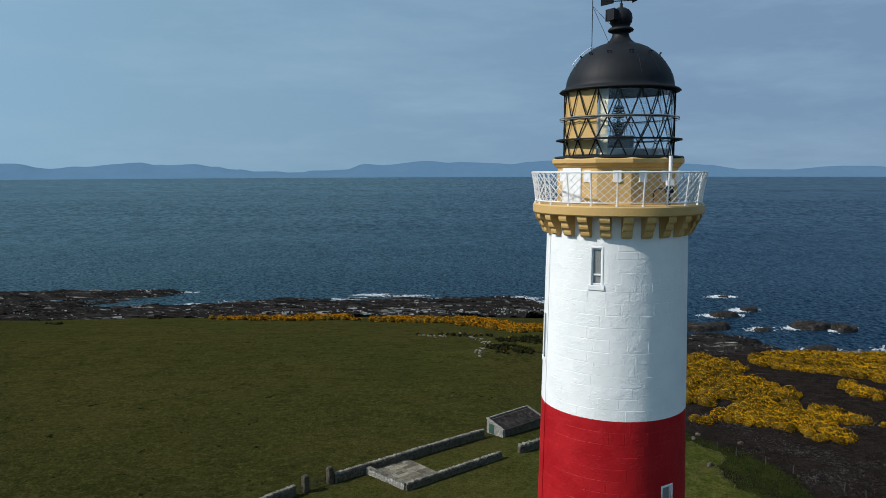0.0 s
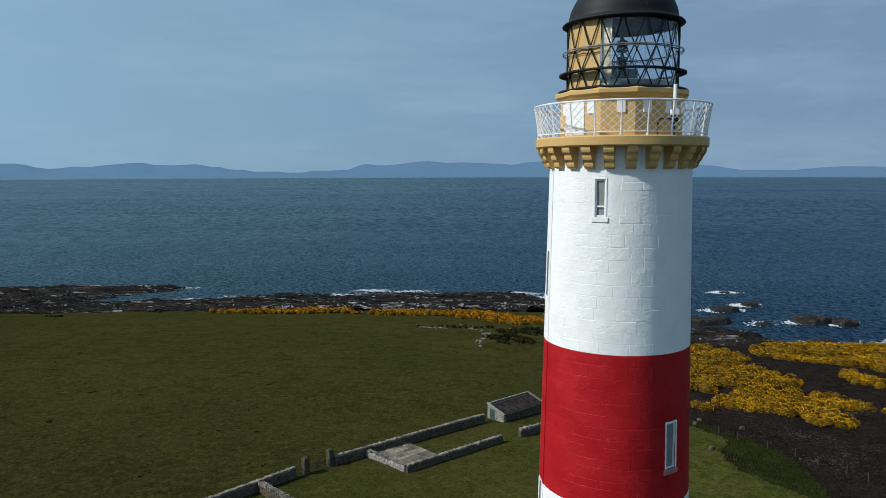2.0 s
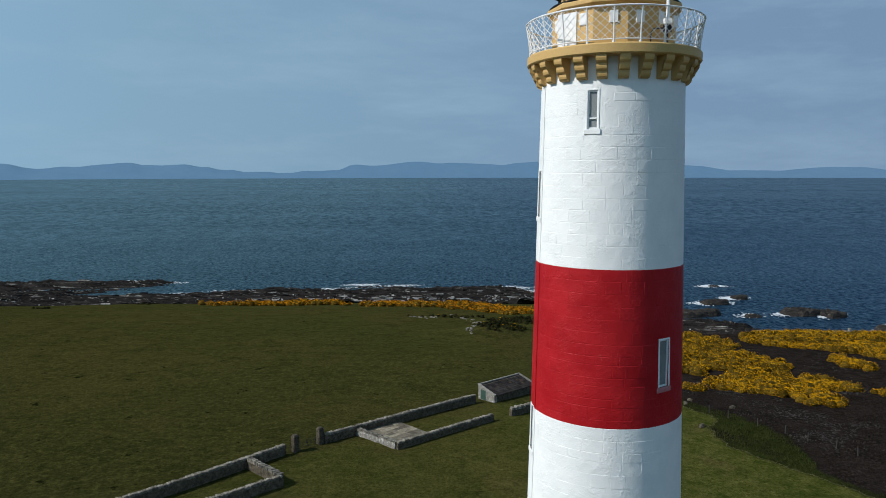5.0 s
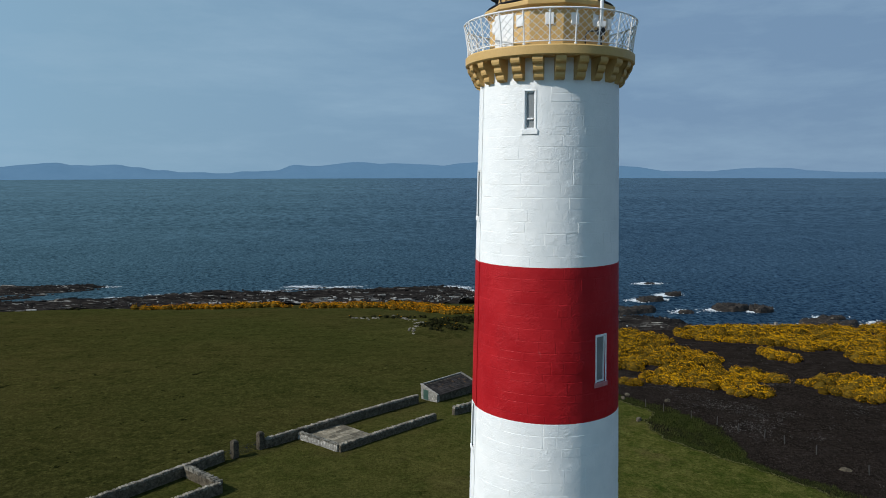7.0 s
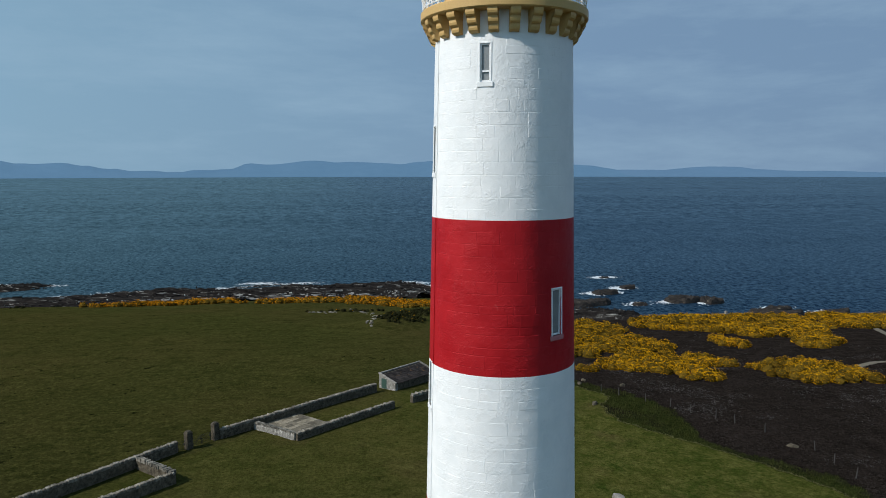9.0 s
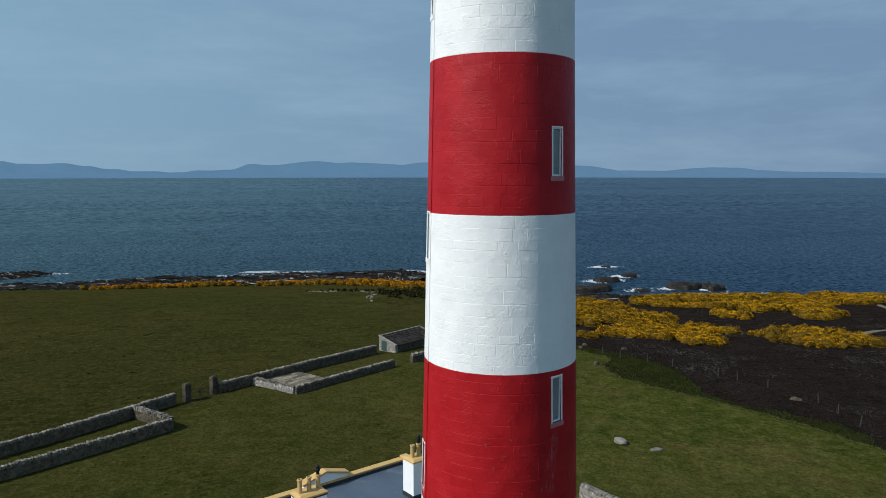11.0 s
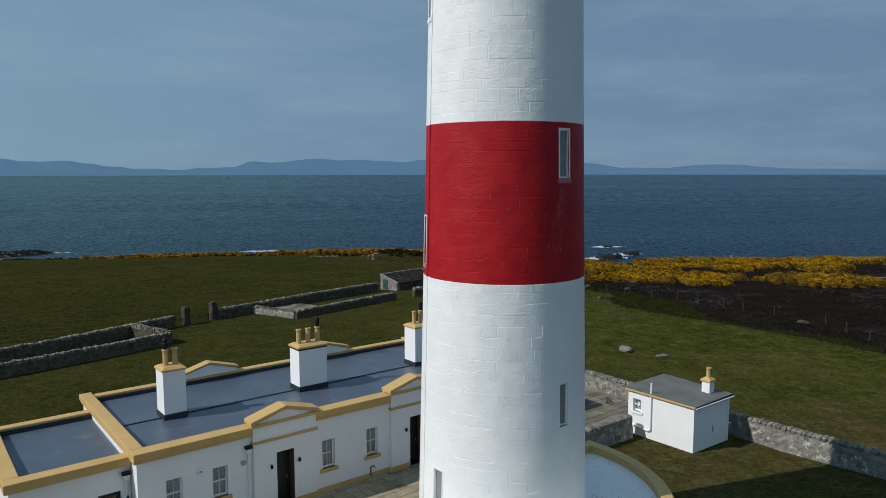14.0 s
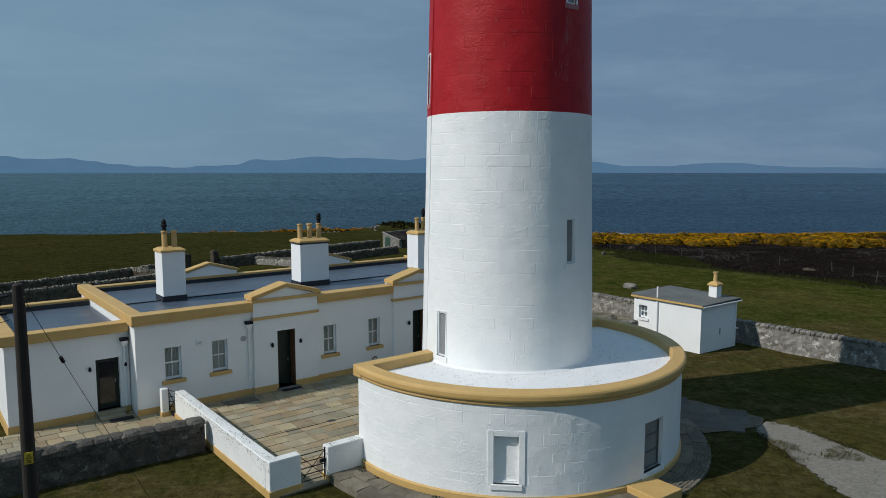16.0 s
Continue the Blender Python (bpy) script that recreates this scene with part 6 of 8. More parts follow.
# ---- courtyard: white walls, gates, posts ----
def white_wall(name, runs, label):
    """Painted wall with an ochre plinth. runs: boxes (u0, v0, u1, v1, top)."""
    root = thing(name, SITE, label, "wall")
    for u0, v0, u1, v1, t in runs:
        g = Geo()
        g.box(u0, v0, -0.35, u1, v1, t)
        part("body", g, M["white_worn"], root, bevel=0.03)
        g = Geo()
        g.box(u0 - 0.03, v0 - 0.03, -0.35, u1 + 0.03, v1 + 0.03, 0.16)
        part("plinth", g, M["tan"], root, "ochre painted plinth", bevel=0.01)
    return root


white_wall("white_wall", [(1.10, -9.10, 1.46, -0.92, 1.02), (1.10, -9.42, 2.10, -9.102, 1.05)], "low white painted wall along the courtyard")
white_wall("white_wall", [(2.98, -9.45, 4.55, -9.10, 1.05)], "short white wall joining the round base")
white_wall("white_wall", [(17.9, -9.10, 18.26, -0.92, 1.02)], "low white painted wall along the courtyard")
white_wall("white_post", [(0.72, -0.58, 0.98, -0.32, 1.06)], "white gate post beside the house")


def iron_gate(m, width, label):
    root = thing("iron_gate", m, label, "gate", "iron gates")
    for x in (0.0, width):
        g = Geo()
        g.tube((x, 0, 0.02), (x, 0, 1.02), 0.022, 6)
        part("stile", g, M["black"], root)
    for z in (0.12, 0.32, 0.52, 0.72, 0.95):
        g = Geo()
        g.tube((0, 0, z), (width, 0, z), 0.016, 6)
        part("bar", g, M["black"], root)
    for a, b in ((0.12, 0.95), (0.95, 0.12)):
        g = Geo()
        g.tube((0, -0.015, a), (width, -0.015, b), 0.012, 6)
        part("brace", g, M["black"], root)
    g = Geo()
    g.box(width - 0.16, -0.05, 0.58, width + 0.02, 0.02, 0.68)
    part("latch", g, M["black"], root)
    return root


iron_gate(SITE @ pose(2.12, -9.26, -0.02), 0.84, "black iron bar gate between white walls")
iron_gate(SITE @ pose(1.02, -0.45, 0.0, 0, 0, -62), 0.5, "narrow black iron gate by the house")


# ---- tower's doorstep, paths ----
g = Geo()
g.box(0.0, -0.55, -0.5, 1.15, 0.55, 0.12)
solo("doorstep_slab", g, M["tan"], "ochre painted stone step against the round base", "step", pose(TX, TY, 0, 0, 0, -62) @ Matrix.Translation((5.80, 0, 0)), bevel=0.02)


def strip(name, pts, mat, label, lift=0.03, rag=0.0):
    """A path: a thin slab over the ground, from its two edges, ragged by up to rag metres."""
    g = Geo()
    rnd = random.Random(4)
    n = 10
    rows = []
    for (a, b), (c, d) in zip(pts[:-1], pts[1:]):
        for i in range(n):
            f = i / n
            p = Vector(a).lerp(Vector(c), f)
            q = Vector(b).lerp(Vector(d), f)
            w = (q - p).normalized()
            p, q = p + w * rnd.uniform(-rag, rag), q + w * rnd.uniform(-rag, rag)
            rows.append([p.lerp(q, k / 5) for k in range(6)])
    for r0, r1 in zip(rows[:-1], rows[1:]):
        for k in range(5):
            g.poly([(v.x, v.y, land_at(v.x, v.y) + lift) for v in (r0[k], r0[k + 1], r1[k + 1], r1[k])])
    solo(name, g, mat, label, "path", kind="structure")


strip("gravel_path", [((14.6, 22.6), (15.45, 23.3)), ((14.27, 21.8), (16.0, 22.55)), ((14.18, 20.2), (16.44, 21.15)), ((14.1, 18.9), (16.9, 19.2)), ((13.95, 17.5), (17.1, 17.6)), ((13.6, 12.0), (17.6, 12.0)), ((14.6, 0.0), (18.6, 0.0))], M["gravel"], "pale gravel path with weeds", 0.045, 0.10)


# ---- gate posts in the field wall ----
def gate_post(x, y, label):
    z = land_at(x, y)
    root = thing("gate_post", pose(x, y, z, 0, 0, 44), label, "gate post", "field gate posts")
    g = Geo()
    g.box(-0.33, -0.33, -0.3, 0.33, 0.33, 1.68)
    part("shaft", g, M["stone_far"], root, bevel=0.04)
    g = Geo()
    g.hexa([(-0.38, -0.38, 1.68), (0.38, -0.38, 1.68), (0.38, 0.38, 1.68), (-0.38, 0.38, 1.68), (-0.2, -0.2, 1.95), (0.2, -0.2, 1.95), (0.2, 0.2, 1.95), (-0.2, 0.2, 1.95)])
    part("cap", g, M["stone_far"], root, "rough domed stone cap", bevel=0.05)


gate_post(-15.63, 74.08, "square rubble gate post with a stone cap")
gate_post(-13.28, 76.23, "square rubble gate post with a stone cap")
for (x, y), a, w in (((-15.32, 74.39), 41, 1.05), ((-14.46, 75.15), 41, 1.0), ((-16.54, 73.31), 35, 0.75)):
    iron_gate(pose(x, y, land_at(x, y) + 0.05, 0, 0, a), w, "dark iron field gate leaf, closed")

# ---- paved yard and shed by the field wall ----
def flagged(name, u0, u1, v0, v1, m, label, seed, mat, far=False, zfun=None, tile=(0.40, 0.74), skip=None, near=None, joined_mat=None):
    """Flagstones in rows over a bed; those inside the stretch `near` are single pieces."""
    rnd = random.Random(seed)
    root = thing(name, m, label, "paving", kind="structure")
    plates = []
    for i in range(5):
        g = Geo()
        j = [rnd.uniform(-0.012, 0.012) for _ in range(8)]
        g.hexa([(-0.5, -0.5, -1), (0.5, -0.5, -1), (0.5, 0.5, -1), (-0.5, 0.5, -1), (-0.488 + j[0], -0.486 + j[1], 0), (0.488 + j[2], -0.486 + j[3], 0), (0.488 + j[4], 0.486 + j[5], 0), (-0.488 + j[6], 0.486 + j[7], 0)])
        plates.append(g)
    meshes = [p.mesh("flagstone", mat) for p in plates]
    joined = Geo()
    v = v0
    while v < v1 - 0.05:
        h = min(rnd.uniform(*tile), v1 - v)
        u = u0 - rnd.uniform(0, 0.5)
        while u < u1:
            w = rnd.uniform(*tile) * 1.1
            a, b = max(u, u0), min(u + w, u1)
            u += w
            if b - a < 0.06 or (skip and skip((a + b) / 2, v + h / 2)):
                continue
            z = (zfun((a + b) / 2, v + h / 2) if zfun else 0.0) + rnd.uniform(-0.006, 0.006)
            mt = Matrix.Translation(((a + b) / 2, v + h / 2, z)) @ Matrix.Rotation(rnd.uniform(-0.01, 0.01), 4, "X") @ Matrix.Diagonal((b - a - (0.05 if far else 0.022), h - (0.05 if far else 0.022), 0.06, 1))
            if near and near((a + b) / 2, v + h / 2):
                ob = part("flagstone", rnd.choice(meshes), None, root)
                ob.matrix_basis = mt
            else:
                k = len(joined.v)
                p = rnd.choice(plates)
                joined.v += [tuple(mt @ Vector(x)) for x in p.v]
                joined.f += [tuple(k + i for i in f) for f in p.f]
        v += h
    if joined.v:
        part("flagstones", joined, M["flag_far"] if far else joined_mat or M["flag_joined"], root, kind="stuff")
    return root


M["flag_joined"] = material("sandstone_flags_beyond", (0.27, 0.228, 0.143), (0.385, 0.332, 0.225), 0.8, 1.2, 11, 0.01, 0.01, third=(0.21, 0.18, 0.13), third_at=0.60, third_scale=0.8, island_amt=0.18, tints=FLAG_TINTS)
fm = pose(-4.55, 73.64, 0, 0, 0, 40)


def yard_z(u, v):
    w = fm @ Vector((u, v, 0))
    return land_at(w.x, w.y) + 0.26


flagged("paved_yard", 0.2, 5.1, 0.2, 6.7, fm, "weathered grey flagged yard behind low walls", 21, M["flag"], True, yard_z, (0.55, 0.95))

shed = thing("stone_shed", pose(5.25, 90.74, land_at(6, 89), 0, 0, 40), "small stone shed with a stone-slated pent roof", "shed")
sl, sw_, hb, hf = 7.8, 3.0, 1.82, 0.98
g = Geo()
n = len(g.v)
g.v += [(0, 0, -0.4), (0, -sw_, -0.4), (0, -sw_, hf), (0, 0, hb), (0.45, 0, -0.4), (0.45, -sw_, -0.4), (0.45, -sw_, hf), (0.45, 0, hb)]
g.f += [(0, 1, 2, 3), (7, 6, 5, 4), (0, 3, 7, 4), (1, 5, 6, 2), (2, 6, 7, 3), (0, 4, 5, 1)]
part("gable_wall", g, M["mortar_lime"], shed, "pale lime-patched gable")
g = Geo()
g.v += [(sl - 0.45, 0, -0.4), (sl - 0.45, -sw_, -0.4), (sl - 0.45, -sw_, hf), (sl - 0.45, 0, hb), (sl, 0, -0.4), (sl, -sw_, -0.4), (sl, -sw_, hf), (sl, 0, hb)]
g.f += [(0, 1, 2, 3), (7, 6, 5, 4), (0, 3, 7, 4), (1, 5, 6, 2), (2, 6, 7, 3), (0, 4, 5, 1)]
part("gable_wall", g, M["stone_far"], shed)
for y0, y1, h in ((-sw_, -sw_ + 0.45, hf), (-0.45, 0, hb)):
    g = Geo()
    g.box(0.45, y0, -0.4, sl - 0.45, y1, h - 0.06)
    part("long_wall", g, M["stone_far"], shed)
g = Geo()
g.box(-0.02, -1.4, 0.0, 0.03, -0.45, 1.32)
part("shed_door", g, material("faded_green_door", (0.018, 0.05, 0.036), (0.032, 0.07, 0.052), 0.7, 2, 20), shed, "faded green boarded door", bevel=0.01)
rnd = random.Random(31)
slate_mat = material("dark_stone_slates", (0.018, 0.016, 0.016), (0.040, 0.034, 0.031), 0.95, 1.2, 8, 0.02, 0.02, spec=0.05, third=(0.11, 0.062, 0.03), third_at=0.6, third_scale=0.9, random_amt=0.35)
for r in range(8):
    f0, f1 = r / 8, (r + 1.25) / 8
    x = -rnd.uniform(0, 0.3)
    while x < sl:
        w = rnd.uniform(0.3, 0.6)
        a, b = max(x, 0.02), min(x + w - 0.015, sl - 0.02)
        if b > a + 0.05:
            g = Geo()
            y0, y1 = -sw_ - 0.12 + (sw_ + 0.12) * f0, -sw_ - 0.12 + (sw_ + 0.12) * min(f1, 1)
            z0, z1 = hf - 0.02 + (hb - hf) * f0 + 0.06, hf - 0.02 + (hb - hf) * min(f1, 1) + 0.03
            t = rnd.uniform(0.03, 0.05)
            g.hexa([(a, y0, z0 - t), (b, y0, z0 - t), (b, y1, z1 - t), (a, y1, z1 - t), (a, y0, z0), (b, y0, z0), (b, y1, z1), (a, y1, z1)])
            part("stone_slate", g, slate_mat, shed)
        x += w
for x0 in (-0.06, sl - 0.24):
    g = Geo()
    g.hexa([(x0, -sw_ - 0.1, hf), (x0 + 0.3, -sw_ - 0.1, hf), (x0 + 0.3, 0.1, hb), (x0, 0.1, hb), (x0, -sw_ - 0.1, hf + 0.17), (x0 + 0.3, -sw_ - 0.1, hf + 0.17), (x0 + 0.3, 0.1, hb + 0.17), (x0, 0.1, hb + 0.17)])
    part("skew_coping", g, M["stone_lime"], shed, "pale stone skew", bevel=0.03)
g = Geo()
g.box(0.25, -0.15, hb - 0.02, sl - 0.25, 0.1, hb + 0.13)
part("ridge_coping", g, M["stone_lime"], shed, "pale stone ridge", bevel=0.03)

# ---- electricity pole with its guy wire ----
pole = thing("electricity_pole", pose(-7.04, 16.12, -0.34), "dark creosoted electricity pole with a yellow sign", "pole")
g = Geo()
g.lathe([(0.165, -0.4), (0.155, 1.5), (0.138, 3.5), (0.126, 5.2), (0.115, 7.0), (0.09, 7.03), (0.0, 7.04)], 16)
lean = Matrix(((1, 0, 0.005, 0), (0, 1, 0, 0), (0, 0, 1, 0), (0, 0, 0, 1)))
g.v = [tuple(lean @ Vector(p)) for p in g.v]
part("shaft", g, M["pole"], pole, smooth=False)
sd = Vector((6.95, -15.9, 0)).normalized()
g = Geo()
g.box(-0.085, -0.012, -0.13, 0.085, 0.012, 0.13)
sign = part("warning_sign", g, M["sign_yellow"], pole, "yellow danger of death sign")
sign.matrix_basis = Matrix.Translation((0.016 + sd.x * 0.152, sd.y * 0.152, 3.18)) @ Matrix.Rotation(math.atan2(sd.y, sd.x) + math.pi / 2, 4, "Z")
g = Geo()
for a, b in (((-0.055, 0.0), (0.055, 0.0)), ((0.055, 0.0), (0.0, 0.095)), ((0.0, 0.095), (-0.055, 0.0))):
    g.tube((a[0], -0.014, a[1] - 0.005), (b[0], -0.014, b[1] - 0.005), 0.007, 4)
g.tube((0.012, -0.014, 0.06), (-0.008, -0.014, 0.03), 0.006, 4)
g.tube((-0.008, -0.014, 0.03), (0.01, -0.014, 0.012), 0.006, 4)
part("warning_triangle", g, M["black"], sign)
for z in (-0.045, -0.075, -0.10):
    g = Geo()
    g.box(-0.06, -0.015, z - 0.006, 0.06, -0.0125, z + 0.006)
    part("print_bar", g, M["black"], sign)
g = Geo()
g.tube((-0.05, 0.0, 6.62), (-0.42, 0.12, 6.60), 0.012, 5)
g.lathe([(0.0, 6.52), (0.03, 6.53), (0.045, 6.58), (0.03, 6.64), (0.04, 6.68), (0.0, 6.70)], 10, cx=-0.42, cy=0.12)
part("insulator", g, M["black"], pole)
for k, (z, y0) in enumerate(((6.78, 0.05), (6.42, -0.05))):
    g = Geo()
    pts = [(-0.12 - 30 * f, y0 - 3.0 * f, z - 2.6 * f * (1 - 0.35 * f)) for f in [i / 12 for i in range(13)]]
    g.line(pts, 0.009, 5)
    part("service_wire", g, M["black"], pole, "thin black service wire")
    g = Geo()
    g.tube((-0.2, y0, z - 0.01), (-0.36, y0 - 0.02, z - 0.03), 0.035, 8)
    g.line([(-0.2, y0, z), (-0.42, y0, z + 0.14), (-0.46, y0, z - 0.1), (-0.34, y0, z - 0.22), (-0.15, y0, z - 0.16)], 0.008, 5)
    part("wire_clamp", g, M["black"], pole)
top, foot = Vector((0.05, 0.0, 6.86)), Vector((1.42, 4.2, 0.0))
g = Geo()
g.tube(top, foot, 0.007, 5)
part("guy_wire", g, M["black"], pole)
c = top.lerp(foot, 0.265)
dv = (foot - top).normalized()
g = Geo()
g.tube(c - dv * 0.09, c + dv * 0.09, 0.045, 8)
part("guy_insulator", g, M["black"], pole, "black guy-wire insulator", bevel=0.01)

# ---- boulders on the lawn, fence posts ----
def boulder(x, y, sx, sy, sz, seed, label, m="stone", z=None, name="boulder", cat="boulder"):
    rnd = random.Random(seed)
    g = Geo()
    rows, cols = 7, 14
    for i in range(rows + 1):
        t = math.pi * i / rows
        for j in range(cols):
            a = 2 * math.pi * j / cols
            k = 1 + 0.28 * (noise.noise((math.cos(a) * math.sin(t) * 1.6 + seed, math.sin(a) * math.sin(t) * 1.6, math.cos(t) * 1.6))) + rnd.uniform(-0.05, 0.05)
            g.v.append((sx / 2 * k * math.cos(a) * math.sin(t), sy / 2 * k * math.sin(a) * math.sin(t), sz * (0.25 + 0.75 * k * math.cos(t))))
    for i in range(rows):
        g.f += [(i * cols + j, (i + 1) * cols + j, (i + 1) * cols + (j + 1) % cols, i * cols + (j + 1) % cols) for j in range(cols)]
    return solo(name, g, M[m], label, cat, pose(x, y, land_at(x, y) if z is None else z, 0, 0, seed * 37))


boulder(23.7, 55.2, 1.5, 0.9, 0.42, 3, "pale lichened boulder lying in the lawn", "stone_lime")
boulder(26.1, 53.4, 1.2, 0.7, 0.14, 5, "flat pale stone set in the lawn", "stone_lime")
boulder(31.0, 80.2, 1.0, 0.6, 0.4, 6, "dark grey boulder at the lawn's edge", "stone_far")
boulder(32.2, 89.1, 0.9, 0.6, 0.3, 7, "weathered boulder among rough grass", "stone_far")
boulder(33.3, 90.6, 0.8, 0.6, 0.3, 8, "weathered boulder among rough grass", "stone_far")
boulder(37.6, 87.4, 0.8, 0.5, 0.4, 10, "weathered boulder among the heather", "stone_far")
boulder(46.4, 64.2, 1.2, 0.7, 0.3, 9, "weathered boulder among the heather", "stone_far")
boulder(16.6, 41.5, 0.9, 0.7, 0.5, 11, "pale boulder on the rough grass")
g = Geo()
g.hexa([(-0.045, -0.045, -0.2), (0.045, -0.045, -0.2), (0.045, 0.045, -0.2), (-0.045, 0.045, -0.2), (-0.035, -0.035, 1.05), (0.035, -0.035, 1.05), (0.035, 0.035, 1.02), (-0.035, 0.035, 1.02)])
post_mesh = g.mesh("fence_post", M["twig_pale"])
rnd = random.Random(77)
for x, y in ((33.8, 85.5), (35.4, 83.6), (37.8, 80.7), (39.8, 78.2), (41.4, 75.8), (43.0, 73.5), (44.5, 71.6), (45.9, 68.4), (48.1, 62.9), (47.6, 59.6), (47.5, 56.3)):
    ob = new("fence_post", post_mesh)
    ob.matrix_world = pose(x + rnd.uniform(-0.2, 0.2), y, land_at(x, y), rnd.uniform(-5, 5), rnd.uniform(-5, 5), 20)
    tagged(ob, "weathered grey fence post in the heather", "fence post", "fence posts")


# ---- shore ----
def foam_patch(f, rnd, x, y, lx, ly, n, z=0.06):
    """Broken water: many small flat flecks, thick in the middle, thin outside."""
    for k in range(n):
        px, py = x + rnd.gauss(0, lx / 2.6), y + rnd.gauss(0, ly / 2.6)
        w, d = rnd.uniform(0.10, 0.55), rnd.uniform(0.12, 0.55)
        zt = SEA + z + rnd.uniform(0, 0.14)
        f.poly([(px - w, py + rnd.uniform(-d, d) * 0.4, zt), (px - w * 0.2, py - d, zt), (px + w, py - d * 0.2, zt + 0.03), (px + w * 0.4, py + d, zt + 0.05)])


def shelf_height(gx, gd):
    """Height of the rock shelves, d metres beyond the land's edge."""
    gy = gd + coast(gx)
    right = step(44, 58, gx)
    z = np.interp(gd, [0, 8, 17, 28, 42, 53, 64, 104], [-12.4, -13.2, -14.4, -15.5, -16.3, -17.1, -18.4, -21.5])
    zr = np.interp(gd, [0, 8, 20, 34, 46, 56, 70, 104], [-11.0, -14.2, -15.0, -15.0, -15.8, -17.2, -19.0, -23])
    z = z * (1 - right) + zr * right
    left = step(-62, -84, gx)
    inlet = 262 + 0.55 * (gx + 135)
    z = z - left * step(-158, -132, gx) * 4.4 * np.exp(-((gy - inlet) / (4.5 + 0.26 * np.maximum(gx + 138, 0))) ** 2)
    z = z + step(-100, -122, gx) * 2.8 * np.exp(-((gy - 291 - 0.10 * (gx + 150)) / 11.0) ** 2) + step(-100, -110, gx) * step(-136, -126, gx) * 1.3 * np.exp(-((gy - 264 - 0.5 * (gx + 130)) / 2.6) ** 2)
    t = gy - 0.30 * gx + 8 * (fbm(gx / 45, gy / 45, 9) - 0.5) + 2.0 * (fbm(gx / 9, gy / 6, 4) - 0.5)
    bed, bed2 = (t / 6.0) % 1.0, (t / 2.1 + 0.3) % 1.0
    z = z + (bed - 0.5) * (1.7 + 1.7 * right + 0.9 * left) + (bed2 - 0.5) * 0.7 + (fbm(gx / 16, gy / 5, 14) - 0.5) * 2.4 + (fbm(gx / 2.4, gy / 1.6, 15) - 0.5) * 0.7
    return z - step(86, 100, gx) * 5.0


def shore_rocks():
    """Tilted beds of rock stepping down to the water."""
    xs = np.arange(-330, 150, 0.8)
    ds = np.arange(0, 106, 0.7)
    gx, gd = np.meshgrid(xs, ds)
    gy = gd + coast(gx)
    z = shelf_height(gx, gd)
    nx, ny = len(xs), len(ds)
    v = np.stack([gx.ravel(), gy.ravel(), z.ravel()], 1)
    i = (np.arange(ny - 1)[:, None] * nx + np.arange(nx - 1)[None, :]).ravel()
    keep = np.maximum.reduce([z.ravel()[i], z.ravel()[i + 1], z.ravel()[i + nx], z.ravel()[i + nx + 1]]) > SEA - 1.0
    i = i[keep]
    g = Geo()
    g.v, g.f = v.tolist(), np.stack([i, i + 1, i + nx + 1, i + nx], 1).tolist()
    solo("shore_rocks", g, M["rock"], "dark layered rock shelves along the shore", "rocks", kind="stuff")
    # bleached slabs and dark loose blocks on the shelves
    rnd = random.Random(12)
    pale, dark = Geo(), Geo()
    for k in range(6500):
        x = rnd.uniform(-200, 90)
        d = abs(rnd.gauss(0, 1)) * 17 if k % 2 else rnd.uniform(0, 66)
        zc = float(shelf_height(np.array([x]), np.array([d]))[0])
        if zc < SEA + 0.25:
            continue
        y = d + float(coast(x))
        light = float(fbm(np.array([x / 11.0]), np.array([y / 4.0]), 27)[0])
        g = pale if k % 2 and light > 0.45 else dark
        if g is dark and (k % 4 or x > 30) or g is pale and x < -62 and k % 5:
            continue
        a, b, h = 0.15 + 1.6 * rnd.random() ** 3, rnd.uniform(0.05, 0.20), rnd.uniform(0.04, 0.20) * (1.0 if g is pale else 1.3)
        ang = radians(15 + rnd.uniform(-7, 7))
        ca, sa, tip = math.cos(ang), math.sin(ang), rnd.uniform(-0.1, 0.35)
        low = [(u * a * rnd.uniform(0.75, 1.1), w * b * rnd.uniform(0.75, 1.1)) for u, w in ((-1, -1), (1, -1), (1, 1), (-1, 1))]
        base = [(x + p * ca - q * sa, y + p * sa + q * ca) for p, q in low]
        g.hexa([(p, q, zc - 0.4) for p, q in base] + [(p, q, zc + h + tip * (j > 1)) for j, (p, q) in enumerate(base)])
    solo("bleached_slabs", pale, M["rock_slab"], "sun-bleached flat slabs on the shore shelves", "rocks", kind="stuff")
    solo("loose_blocks", dark, M["rock"], "dark broken blocks on the shore shelves", "rocks", kind="stuff")
    # surf at the exposed edges of the shelves
    f = Geo()
    for x in [rnd.uniform(-220, 84) for _ in range(140)]:
        line = shelf_height(np.full(80, x), np.linspace(20, 104, 80))
        wet = np.nonzero((line[:-1] > SEA) & (line[1:] <= SEA))[0]
        if len(wet) == 0 or float(fbm(np.array([x / 13.0]), np.array([3.0]), 21)[0]) < 0.50:
            continue
        d = 20 + 84 * (wet[-1] + 1) / 79
        foam_patch(f, rnd, x, d + float(coast(x)) + rnd.uniform(-2.5, 0.3), rnd.uniform(3, 11), rnd.uniform(0.8, 3.4), rnd.randrange(20, 90))
    solo("sea_foam", f, M["foam"], "white broken surf along the rocks", "foam", kind="stuff")


shore_rocks()


